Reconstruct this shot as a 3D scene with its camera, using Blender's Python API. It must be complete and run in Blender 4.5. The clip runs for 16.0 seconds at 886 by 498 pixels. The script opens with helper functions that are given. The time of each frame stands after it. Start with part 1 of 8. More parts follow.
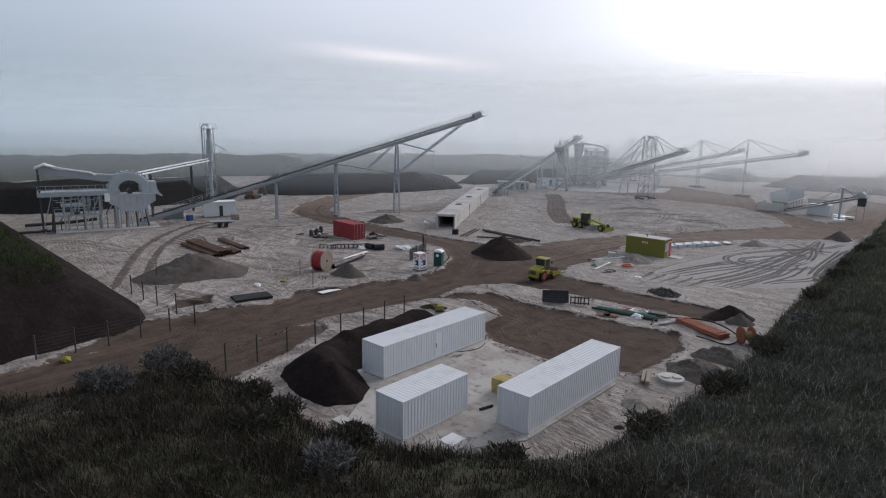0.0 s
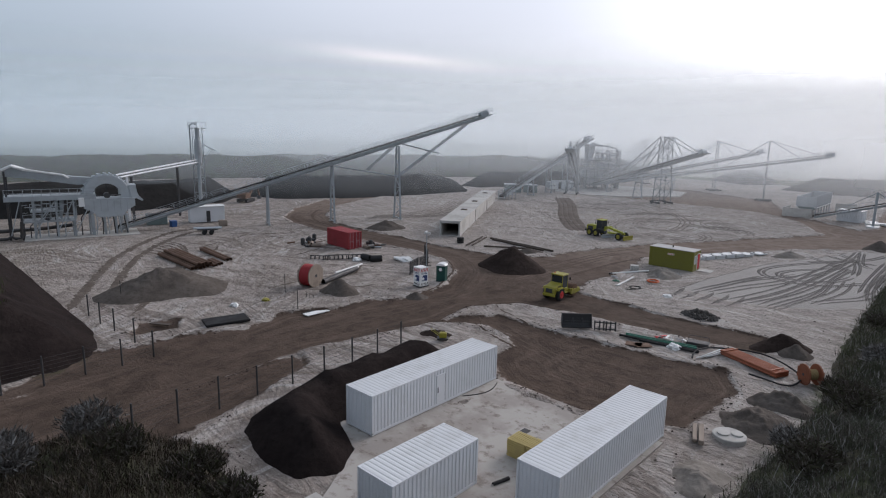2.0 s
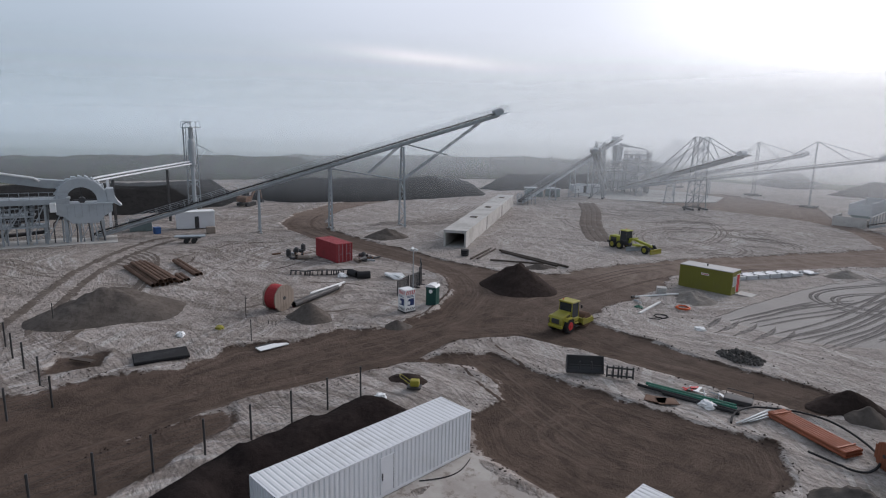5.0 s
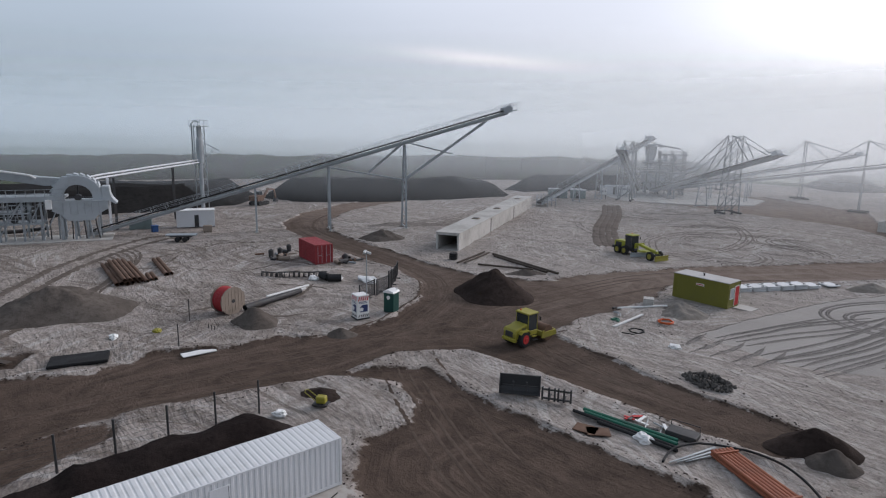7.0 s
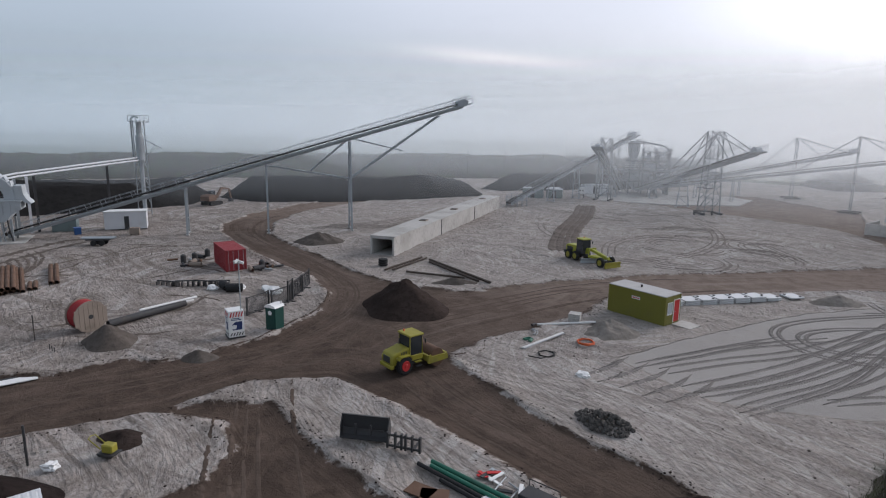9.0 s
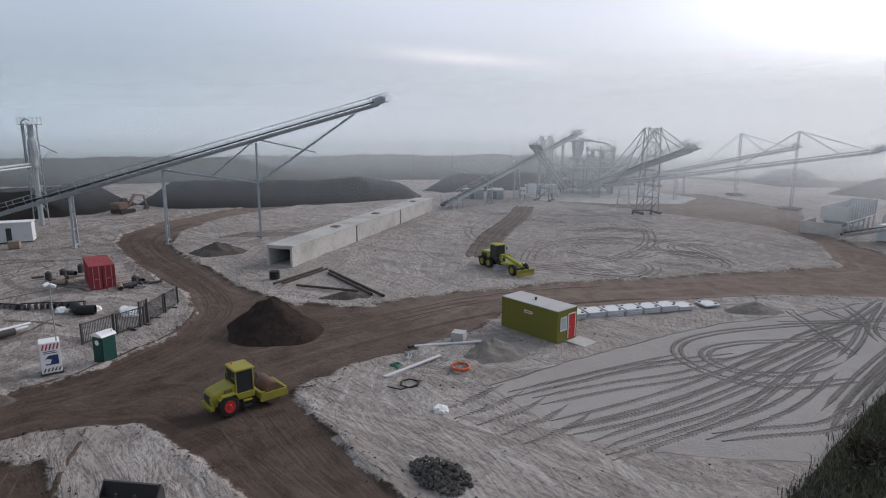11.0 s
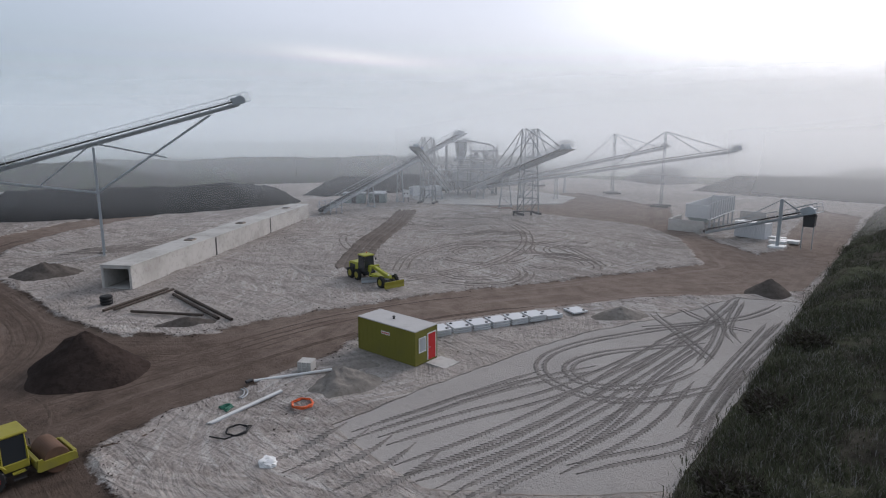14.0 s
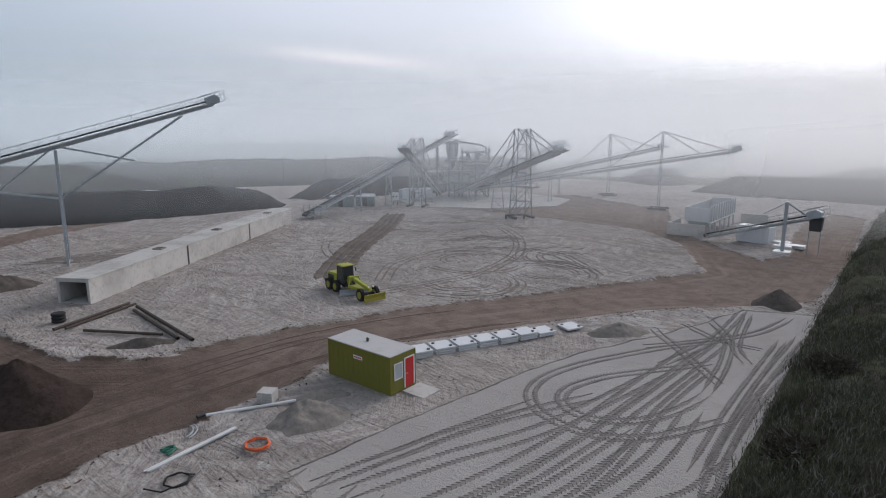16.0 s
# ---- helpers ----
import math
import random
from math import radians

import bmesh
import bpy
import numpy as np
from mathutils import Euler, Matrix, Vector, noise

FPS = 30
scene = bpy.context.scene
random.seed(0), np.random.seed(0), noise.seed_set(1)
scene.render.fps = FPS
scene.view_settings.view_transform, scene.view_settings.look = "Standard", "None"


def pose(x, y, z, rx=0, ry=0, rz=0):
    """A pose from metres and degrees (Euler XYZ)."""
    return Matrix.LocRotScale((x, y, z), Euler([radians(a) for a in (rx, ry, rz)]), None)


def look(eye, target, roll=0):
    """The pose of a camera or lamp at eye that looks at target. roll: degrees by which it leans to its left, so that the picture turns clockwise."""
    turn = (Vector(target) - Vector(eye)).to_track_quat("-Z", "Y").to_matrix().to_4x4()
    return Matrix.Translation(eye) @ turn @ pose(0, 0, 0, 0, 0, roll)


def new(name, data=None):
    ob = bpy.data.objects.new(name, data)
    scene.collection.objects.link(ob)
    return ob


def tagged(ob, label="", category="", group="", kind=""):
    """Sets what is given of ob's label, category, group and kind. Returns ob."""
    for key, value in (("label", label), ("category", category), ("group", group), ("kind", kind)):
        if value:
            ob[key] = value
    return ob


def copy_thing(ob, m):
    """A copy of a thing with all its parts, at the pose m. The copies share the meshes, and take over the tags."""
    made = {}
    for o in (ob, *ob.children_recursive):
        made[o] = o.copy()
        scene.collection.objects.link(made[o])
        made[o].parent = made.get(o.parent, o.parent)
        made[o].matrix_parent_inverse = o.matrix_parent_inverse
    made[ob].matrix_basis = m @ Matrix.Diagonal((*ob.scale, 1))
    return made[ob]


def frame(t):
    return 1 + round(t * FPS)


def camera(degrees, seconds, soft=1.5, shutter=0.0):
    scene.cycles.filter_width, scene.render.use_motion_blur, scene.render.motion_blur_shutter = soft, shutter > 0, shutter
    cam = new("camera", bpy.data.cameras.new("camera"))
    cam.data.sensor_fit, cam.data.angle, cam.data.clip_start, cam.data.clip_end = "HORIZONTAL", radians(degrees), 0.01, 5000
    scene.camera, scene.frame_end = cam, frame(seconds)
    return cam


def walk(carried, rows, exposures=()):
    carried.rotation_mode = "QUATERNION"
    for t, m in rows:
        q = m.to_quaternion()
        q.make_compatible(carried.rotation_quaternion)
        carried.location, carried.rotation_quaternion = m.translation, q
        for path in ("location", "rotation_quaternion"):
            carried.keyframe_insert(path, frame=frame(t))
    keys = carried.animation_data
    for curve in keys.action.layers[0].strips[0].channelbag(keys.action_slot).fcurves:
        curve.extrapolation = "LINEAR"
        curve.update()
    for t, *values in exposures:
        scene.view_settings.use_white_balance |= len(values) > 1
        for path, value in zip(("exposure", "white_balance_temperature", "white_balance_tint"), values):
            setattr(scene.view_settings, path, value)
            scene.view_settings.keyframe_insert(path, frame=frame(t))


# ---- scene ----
cam = camera(72.4, 16.0, soft=1.15)
PATH = [
    (0, (-0.281, 2.202, 18.751), (-1.59, 3.661, 18.355), 1.1),
    (0.5, (-1.651, 3.675, 18.678), (-2.963, 5.132, 18.283), 1.2),
    (1, (-3.166, 5.28, 18.61), (-4.48, 6.735, 18.215), 1.2),
    (1.5, (-4.745, 7.064, 18.525), (-6.062, 8.517, 18.131), 1.2),
    (2, (-6.319, 8.933, 18.426), (-7.639, 10.384, 18.033), 1.2),
    (2.5, (-7.926, 10.927, 18.364), (-9.258, 12.366, 17.971), 1.2),
    (3, (-9.341, 12.786, 18.312), (-10.697, 14.202, 17.918), 1.2),
    (3.5, (-10.525, 14.573, 18.24), (-11.894, 15.977, 17.847), 1.2),
    (3.7, (-10.9, 15.25, 18.202), (-12.273, 16.651, 17.811), 1.1),
    (5.8, (-9.542, 22.771, 18.397), (-10.939, 24.146, 18.0), 1.3),
    (6, (-9.075, 23.729, 18.335), (-10.475, 25.102, 17.94), 1.2),
    (6.5, (-8.016, 26.35, 18.183), (-9.481, 27.653, 17.788), 1.1),
    (7, (-7.297, 29.21, 18.008), (-8.807, 30.461, 17.613), 1.1),
    (7.5, (-6.894, 32.285, 17.818), (-8.411, 33.527, 17.424), 1.1),
    (8, (-6.734, 35.555, 17.597), (-8.258, 36.789, 17.205), 1.0),
    (8.5, (-6.606, 38.819, 17.474), (-8.137, 40.045, 17.082), 1.0),
    (8.7, (-6.627, 40.081, 17.552), (-8.158, 41.305, 17.155), 1.0),
    (10.8, (-6.006, 51.936, 17.332), (-7.501, 53.204, 16.936), 0.4),
    (11, (-5.968, 52.738, 17.303), (-7.442, 54.031, 16.907), 0.3),
    (11.5, (-5.924, 54.517, 17.275), (-7.336, 55.878, 16.88), 0.3),
    (12, (-5.927, 55.887, 17.34), (-7.27, 57.315, 16.946), 0.3),
    (12.5, (-6.015, 56.837, 17.472), (-7.31, 58.309, 17.078), 0.3),
    (13, (-6.19, 57.594, 17.52), (-7.461, 59.087, 17.126), 0.2),
    (13.5, (-6.347, 58.218, 17.573), (-7.595, 59.73, 17.179), 0.2),
    (14, (-6.498, 58.811, 17.614), (-7.737, 60.331, 17.219), 0.2),
    (14.5, (-6.771, 59.704, 17.61), (-8.005, 61.228, 17.215), 0.1),
    (15, (-7.26, 60.839, 17.563), (-8.491, 62.365, 17.171), 0.1),
    (15.5, (-7.939, 62.073, 17.538), (-9.168, 63.601, 17.147), 0.0),
    (16, (-8.709, 63.405, 17.584), (-9.937, 64.934, 17.191), -0.0),
]
walk(cam, [(t, look(eye, target, roll)) for t, eye, target, roll in PATH], [(0, 0.33, 6330, 17), (16, 0.33, 6330, 17)])

# ---- sky and light: an overcast, misty winter day, the sun low behind cloud ahead on the right ----
SUN_TURN, SUN_HEIGHT = radians(5), radians(24)
world = bpy.data.worlds.new("overcast_sky")
scene.world = world
world.use_nodes = True
wn, wl = world.node_tree.nodes, world.node_tree.links
wn.clear()


def wnode(kind, **values):
    n = wn.new(kind)
    for key, value in values.items():
        n.inputs[key].default_value = value
    return n


sky = wn.new("ShaderNodeTexSky")
sky.sky_type = "NISHITA"
sky.sun_disc = False
sky.sun_elevation, sky.sun_rotation = SUN_HEIGHT, SUN_TURN
sky.air_density, sky.dust_density, sky.ozone_density = 1.0, 4.0, 1.0
pale = wnode("ShaderNodeHueSaturation", Saturation=0.12, Value=0.035)
wl.new(sky.outputs[0], pale.inputs["Color"])
coord = wn.new("ShaderNodeTexCoord")
split = wn.new("ShaderNodeSeparateXYZ")
wl.new(coord.outputs["Generated"], split.inputs[0])
# cloud deck: grey, thicker towards the horizon, with soft streaks
squash = wnode("ShaderNodeMapping", Scale=(1.6, 1.6, 11.0))
wl.new(coord.outputs["Generated"], squash.inputs["Vector"])
streak = wnode("ShaderNodeTexNoise", Scale=1.7, Detail=4.0, Roughness=0.5)
wl.new(squash.outputs[0], streak.inputs["Vector"])
deck = wn.new("ShaderNodeValToRGB")
deck.color_ramp.elements[0].position, deck.color_ramp.elements[0].color = 0.0, (0.31, 0.355, 0.37, 1)
deck.color_ramp.elements[1].position, deck.color_ramp.elements[1].color = 0.5, (0.35, 0.39, 0.44, 1)
mid = deck.color_ramp.elements.new(0.08)
mid.color = (0.405, 0.455, 0.49, 1)
high = deck.color_ramp.elements.new(0.2)
high.color = (0.51, 0.57, 0.635, 1)
wl.new(split.outputs[2], deck.inputs[0])
soft = wn.new("ShaderNodeMapRange")
soft.inputs["From Min"].default_value, soft.inputs["From Max"].default_value = 0.3, 0.75
soft.inputs["To Min"].default_value, soft.inputs["To Max"].default_value = 0.985, 1.02
wl.new(streak.outputs["Fac"], soft.inputs["Value"])
# brighter round the hidden sun
SUN_WAY = Vector((math.sin(SUN_TURN) * math.cos(SUN_HEIGHT), math.cos(SUN_TURN) * math.cos(SUN_HEIGHT), math.sin(SUN_HEIGHT)))
near = wn.new("ShaderNodeVectorMath")
near.operation = "DOT_PRODUCT"
near.inputs[1].default_value = SUN_WAY
wl.new(coord.outputs["Generated"], near.inputs[0])
# the deck is thicker, darker and bluer away from the sun
away = wn.new("ShaderNodeValToRGB")
away.color_ramp.interpolation = "EASE"
away.color_ramp.elements[0].position, away.color_ramp.elements[0].color = 0.12, (0.70, 0.79, 0.83, 1)
away.color_ramp.elements[1].position, away.color_ramp.elements[1].color = 0.72, (1.0, 1.0, 1.0, 1)
wl.new(near.outputs["Value"], away.inputs[0])
thin = wn.new("ShaderNodeVectorMath")
thin.operation = "MULTIPLY"
wl.new(deck.outputs[0], thin.inputs[0])
wl.new(away.outputs[0], thin.inputs[1])
cloud = wn.new("ShaderNodeVectorMath")
cloud.operation = "SCALE"
wl.new(thin.outputs[0], cloud.inputs[0])
wl.new(soft.outputs[0], cloud.inputs["Scale"])
halo = wn.new("ShaderNodeMapRange")
halo.interpolation_type = "SMOOTHSTEP"
halo.inputs["From Min"].default_value, halo.inputs["From Max"].default_value = 0.76, 1.0
halo.inputs["To Min"].default_value, halo.inputs["To Max"].default_value = 0.0, 0.24
wl.new(near.outputs["Value"], halo.inputs["Value"])
rise = wn.new("ShaderNodeMapRange")
rise.interpolation_type = "SMOOTHSTEP"
rise.inputs["From Min"].default_value, rise.inputs["From Max"].default_value = -0.04, 0.2
rise.inputs["To Min"].default_value, rise.inputs["To Max"].default_value = 0.6, 1.0
wl.new(split.outputs[2], rise.inputs["Value"])
# one thin bright rift in the deck
RIFT = Vector((-0.719, 0.688, 0.0)).normalized()
rx = RIFT.cross(Vector((0, 0, 1))).normalized()
across = wn.new("ShaderNodeVectorMath")
across.operation = "DOT_PRODUCT"
across.inputs[1].default_value = rx
wl.new(coord.outputs["Generated"], across.inputs[0])


def wmath(op, a, b=None):
    n = wn.new("ShaderNodeMath")
    n.operation = op
    for i, v in ((0, a), (1, b)):
        if v is None:
            continue
        if isinstance(v, (int, float)):
            n.inputs[i].default_value = v
        else:
            wl.new(v, n.inputs[i])
    return n.outputs[0]


slant = wmath("ADD", wmath("SUBTRACT", split.outputs[2], 0.104), wmath("MULTIPLY", across.outputs["Value"], 0.074))
ragged = wmath("MULTIPLY", wmath("SUBTRACT", streak.outputs["Fac"], 0.5), 0.02)
r2 = wmath("ADD", wmath("POWER", wmath("ABSOLUTE", wmath("DIVIDE", wmath("ADD", slant, ragged), 0.010)), 2.0),
           wmath("POWER", wmath("ABSOLUTE", wmath("DIVIDE", across.outputs["Value"], 0.12)), 2.0))
rift = wmath("MULTIPLY", wmath("POWER", 2.718, wmath("MULTIPLY", r2, -1.0)), 0.26)
lifted = wmath("MULTIPLY", halo.outputs[0], rise.outputs[0])
ahead = wmath("GREATER_THAN", split.outputs[1], 0.0)
glow = wn.new("ShaderNodeCombineXYZ")
warm = wmath("MULTIPLY", rift, ahead)
for i, k in enumerate((1.05, 1.0, 0.93)):
    wl.new(wmath("ADD", wmath("MULTIPLY", lifted, k), wmath("MULTIPLY", warm, (1.25, 1.0, 0.85)[i])), glow.inputs[i])
total = wn.new("ShaderNodeVectorMath")
total.operation = "ADD"
wl.new(cloud.outputs[0], total.inputs[0])
wl.new(glow.outputs[0], total.inputs[1])
both = wn.new("ShaderNodeVectorMath")
both.operation = "ADD"
wl.new(total.outputs[0], both.inputs[0])
wl.new(pale.outputs[0], both.inputs[1])
back = wnode("ShaderNodeBackground", Strength=0.85)
wl.new(both.outputs[0], back.inputs["Color"])
wl.new(back.outputs[0], wn.new("ShaderNodeOutputWorld").inputs["Surface"])

sun = new("sun", bpy.data.lights.new("sun", "SUN"))
sun.data.energy, sun.data.angle, sun.data.color = 1.5, radians(30), (1.0, 0.96, 0.9)
sun.matrix_world = look(SUN_WAY * 100, (0, 0, 0))

# ---- materials ----
class Mat:
    """A node material with a Principled shader, built step by step; object space in metres."""

    def __init__(self, name, colour=(0.5, 0.5, 0.5), rough=0.7, metal=0.0):
        self.m = bpy.data.materials.new(name)
        self.m.use_nodes = True
        self.n, self.l = self.m.node_tree.nodes, self.m.node_tree.links
        self.bsdf = self.n["Principled BSDF"]
        self.bsdf.inputs["Base Color"].default_value = (*colour, 1)
        self.bsdf.inputs["Roughness"].default_value = rough
        self.bsdf.inputs["Metallic"].default_value = metal
        self.bsdf.inputs["Specular IOR Level"].default_value = 0.3
        self.geo = self.n.new("ShaderNodeNewGeometry")
        self.obj = self.n.new("ShaderNodeTexCoord")
        self.here = self.obj.outputs["Object"]

    def world(self):
        self.here = self.geo.outputs["Position"]
        return self

    def noise(self, scale, detail=4.0, rough=0.6, stretch=None, distort=0.0):
        t = self.n.new("ShaderNodeTexNoise")
        t.inputs["Scale"].default_value, t.inputs["Detail"].default_value, t.inputs["Roughness"].default_value = scale, detail, rough
        t.inputs["Distortion"].default_value = distort
        v = self.here
        if stretch:
            mp = self.n.new("ShaderNodeMapping")
            mp.inputs["Scale"].default_value = stretch
            self.l.new(v, mp.inputs["Vector"])
            v = mp.outputs[0]
        self.l.new(v, t.inputs["Vector"])
        return t.outputs["Fac"]

    def swirl(self, scale, amount, turn, stretch, detail=3.0):
        """Streaks that bend and cross as wheel marks do: stretched noise on a slowly warped plane."""
        warp = self.n.new("ShaderNodeTexNoise")
        warp.inputs["Scale"].default_value, warp.inputs["Detail"].default_value = scale, 1.5
        self.l.new(self.here, warp.inputs["Vector"])
        push = self.n.new("ShaderNodeVectorMath")
        push.operation = "MULTIPLY_ADD"
        push.inputs[1].default_value = (amount, amount, 0)
        self.l.new(warp.outputs["Color"], push.inputs[0])
        self.l.new(self.here, push.inputs[2])
        mp = self.n.new("ShaderNodeMapping")
        mp.vector_type = "TEXTURE"
        mp.inputs["Rotation"].default_value = (0, 0, radians(turn))
        mp.inputs["Scale"].default_value = (1 / stretch[0], 1 / stretch[1], 1)
        self.l.new(push.outputs[0], mp.inputs["Vector"])
        t = self.n.new("ShaderNodeTexNoise")
        t.inputs["Scale"].default_value, t.inputs["Detail"].default_value, t.inputs["Roughness"].default_value = 1.0, detail, 0.55
        self.l.new(mp.outputs[0], t.inputs["Vector"])
        return t.outputs["Fac"]

    def lengthwise(self, name, across, along, detail=3.0):
        """Streaks that follow lines of equal distance from an edge."""
        cut = self.n.new("ShaderNodeSeparateXYZ")
        self.l.new(self.here, cut.inputs[0])
        put = self.n.new("ShaderNodeCombineXYZ")
        self.l.new(self.math("MULTIPLY", self.attr(name), across), put.inputs[0])
        self.l.new(self.math("MULTIPLY", cut.outputs[0], along), put.inputs[1])
        self.l.new(self.math("MULTIPLY", cut.outputs[1], along), put.inputs[2])
        t = self.n.new("ShaderNodeTexNoise")
        t.inputs["Scale"].default_value, t.inputs["Detail"].default_value, t.inputs["Roughness"].default_value = 1.0, detail, 0.6
        self.l.new(put.outputs[0], t.inputs["Vector"])
        return t.outputs["Fac"]

    def attr(self, name):
        a = self.n.new("ShaderNodeAttribute")
        a.attribute_name = name
        return a.outputs["Fac"]

    def random(self):
        return self.n.new("ShaderNodeObjectInfo").outputs["Random"]

    def island(self):
        return self.geo.outputs["Random Per Island"]

    def math(self, op, a, b=0.0):
        n = self.n.new("ShaderNodeMath")
        n.operation = op
        for i, v in ((0, a), (1, b)):
            if isinstance(v, (int, float)):
                n.inputs[i].default_value = v
            else:
                self.l.new(v, n.inputs[i])
        return n.outputs[0]

    def step(self, v, lo, hi, to0=0.0, to1=1.0):
        n = self.n.new("ShaderNodeMapRange")
        n.interpolation_type = "SMOOTHSTEP"
        for key, value in (("From Min", lo), ("From Max", hi), ("To Min", to0), ("To Max", to1)):
            n.inputs[key].default_value = value
        self.l.new(v, n.inputs["Value"])
        return n.outputs[0]

    def mix(self, fac, a, b):
        n = self.n.new("ShaderNodeMix")
        n.data_type = "RGBA"
        for sock, v in ((n.inputs[0], fac), (n.inputs[6], a), (n.inputs[7], b)):
            if isinstance(v, (int, float)):
                sock.default_value = v
            elif isinstance(v, tuple):
                sock.default_value = (*v, 1)
            else:
                self.l.new(v, sock)
        return n.outputs[2]

    def colour(self, c):
        self.l.new(c, self.bsdf.inputs["Base Color"])
        return self

    def rough(self, v):
        self.l.new(v, self.bsdf.inputs["Roughness"])
        return self

    def bump(self, height, distance=0.02, strength=1.0):
        b = self.n.new("ShaderNodeBump")
        b.inputs["Distance"].default_value, b.inputs["Strength"].default_value = distance, strength
        self.l.new(height, b.inputs["Height"])
        old = self.bsdf.inputs["Normal"].links
        if old:
            self.l.new(old[0].from_socket, b.inputs["Normal"])
        self.l.new(b.outputs[0], self.bsdf.inputs["Normal"])
        return self


def worn(name, base, dirt, rough=0.6, metal=0.0, grain=6.0, amount=0.5, bump=0.004):
    """Paint, metal, plastic or wood with patches of dirt and fine grain."""
    k = Mat(name, base, rough, metal)
    big, fine = k.noise(grain * 0.12, 5), k.noise(grain * 3, 3)
    c = k.mix(k.step(big, 0.48, 0.75, 0, amount), base, dirt)
    c = k.mix(k.step(fine, 0.3, 0.8, 0, 0.25), c, tuple(v * 0.72 for v in base))
    k.colour(c)
    k.rough(k.step(big, 0.3, 0.7, rough * 0.85, min(1, rough * 1.2)))
    k.bump(fine, bump)
    return k.m


MAT = {}
MAT["steel"] = worn("galvanised_steel", (0.36, 0.385, 0.4), (0.25, 0.26, 0.265), 0.5, 0.2)
MAT["plant_steel"] = worn("dull_galvanised_steel", (0.2, 0.215, 0.225), (0.14, 0.145, 0.15), 0.55, 0.2)
MAT["dark_steel"] = worn("dark_steel", (0.06, 0.06, 0.062), (0.12, 0.09, 0.07), 0.6, 0.3)
MAT["rust"] = worn("rusty_steel", (0.13, 0.075, 0.05), (0.07, 0.05, 0.04), 0.85)
MAT["rubber"] = worn("black_rubber", (0.022, 0.022, 0.023), (0.06, 0.055, 0.05), 0.8)
MAT["white_paint"] = worn("white_sheet_steel", (0.66, 0.67, 0.69), (0.54, 0.54, 0.53), 0.45, 0, 5, 0.45)
MAT["white_roof"] = worn("white_roof_sheet", (0.62, 0.63, 0.64), (0.46, 0.46, 0.45), 0.5, 0, 5, 0.6)
MAT["grey_roof"] = worn("weathered_grey_roof", (0.44, 0.43, 0.42), (0.33, 0.315, 0.3), 0.7, 0, 6, 0.7)
MAT["white"] = worn("white_plastic", (0.74, 0.74, 0.73), (0.5, 0.48, 0.44), 0.5)
MAT["red_paint"] = worn("red_sheet_steel", (0.27, 0.034, 0.04), (0.16, 0.045, 0.045), 0.55)
MAT["red"] = worn("red_paint", (0.5, 0.03, 0.03), (0.3, 0.05, 0.04), 0.5)
MAT["orange"] = worn("orange_plastic", (0.72, 0.14, 0.045), (0.4, 0.12, 0.06), 0.5)
MAT["terracotta"] = worn("terracotta_plastic", (0.32, 0.1, 0.05), (0.2, 0.09, 0.06), 0.55)
MAT["olive"] = worn("olive_green_panels", (0.165, 0.157, 0.028), (0.15, 0.14, 0.045), 0.5)
MAT["yellow"] = worn("yellow_machine_paint", (0.28, 0.25, 0.032), (0.18, 0.155, 0.065), 0.5)
MAT["lime"] = worn("lime_machine_paint", (0.34, 0.35, 0.045), (0.25, 0.245, 0.09), 0.5)
MAT["green"] = worn("dark_green_plastic", (0.012, 0.06, 0.05), (0.03, 0.05, 0.045), 0.5)
MAT["pipe_green"] = worn("green_plastic_pipe", (0.02, 0.13, 0.085), (0.06, 0.09, 0.07), 0.45)
MAT["blue"] = worn("blue_plastic", (0.03, 0.09, 0.25), (0.05, 0.07, 0.15), 0.5)
MAT["navy"] = worn("navy_print", (0.03, 0.045, 0.13), (0.05, 0.05, 0.1), 0.5)
MAT["wood"] = worn("pale_softwood", (0.33, 0.25, 0.12), (0.18, 0.14, 0.09), 0.8, 0, 8)
MAT["pallet_wood"] = worn("yellow_pallet_wood", (0.46, 0.37, 0.15), (0.28, 0.22, 0.12), 0.8, 0, 8)
MAT["drum_side"] = worn("red_brown_drum_side", (0.24, 0.085, 0.045), (0.14, 0.07, 0.045), 0.8, 0, 8)
MAT["crimson"] = worn("dull_red_duct", (0.3, 0.028, 0.032), (0.2, 0.04, 0.04), 0.55)
MAT["old_wood"] = worn("weathered_wood", (0.27, 0.22, 0.18), (0.14, 0.12, 0.1), 0.85, 0, 8)
MAT["timber"] = worn("dark_tarred_wood", (0.07, 0.055, 0.045), (0.12, 0.1, 0.085), 0.85)
MAT["grey_sheet"] = worn("grey_sheet_steel", (0.42, 0.45, 0.47), (0.3, 0.31, 0.31), 0.5, 0.1)
MAT["teal_sheet"] = worn("grey_green_sheet", (0.17, 0.22, 0.22), (0.12, 0.14, 0.14), 0.6)
MAT["stone"] = worn("broken_grey_stone", (0.085, 0.079, 0.073), (0.05, 0.047, 0.044), 0.95)
MAT["black_sheet"] = worn("black_rubber_mat", (0.012, 0.012, 0.013), (0.03, 0.028, 0.026), 0.8)
glass = Mat("dark_window_glass", (0.03, 0.035, 0.04), 0.08)
glass.bsdf.inputs["Specular IOR Level"].default_value = 0.5
MAT["glass"] = glass.m


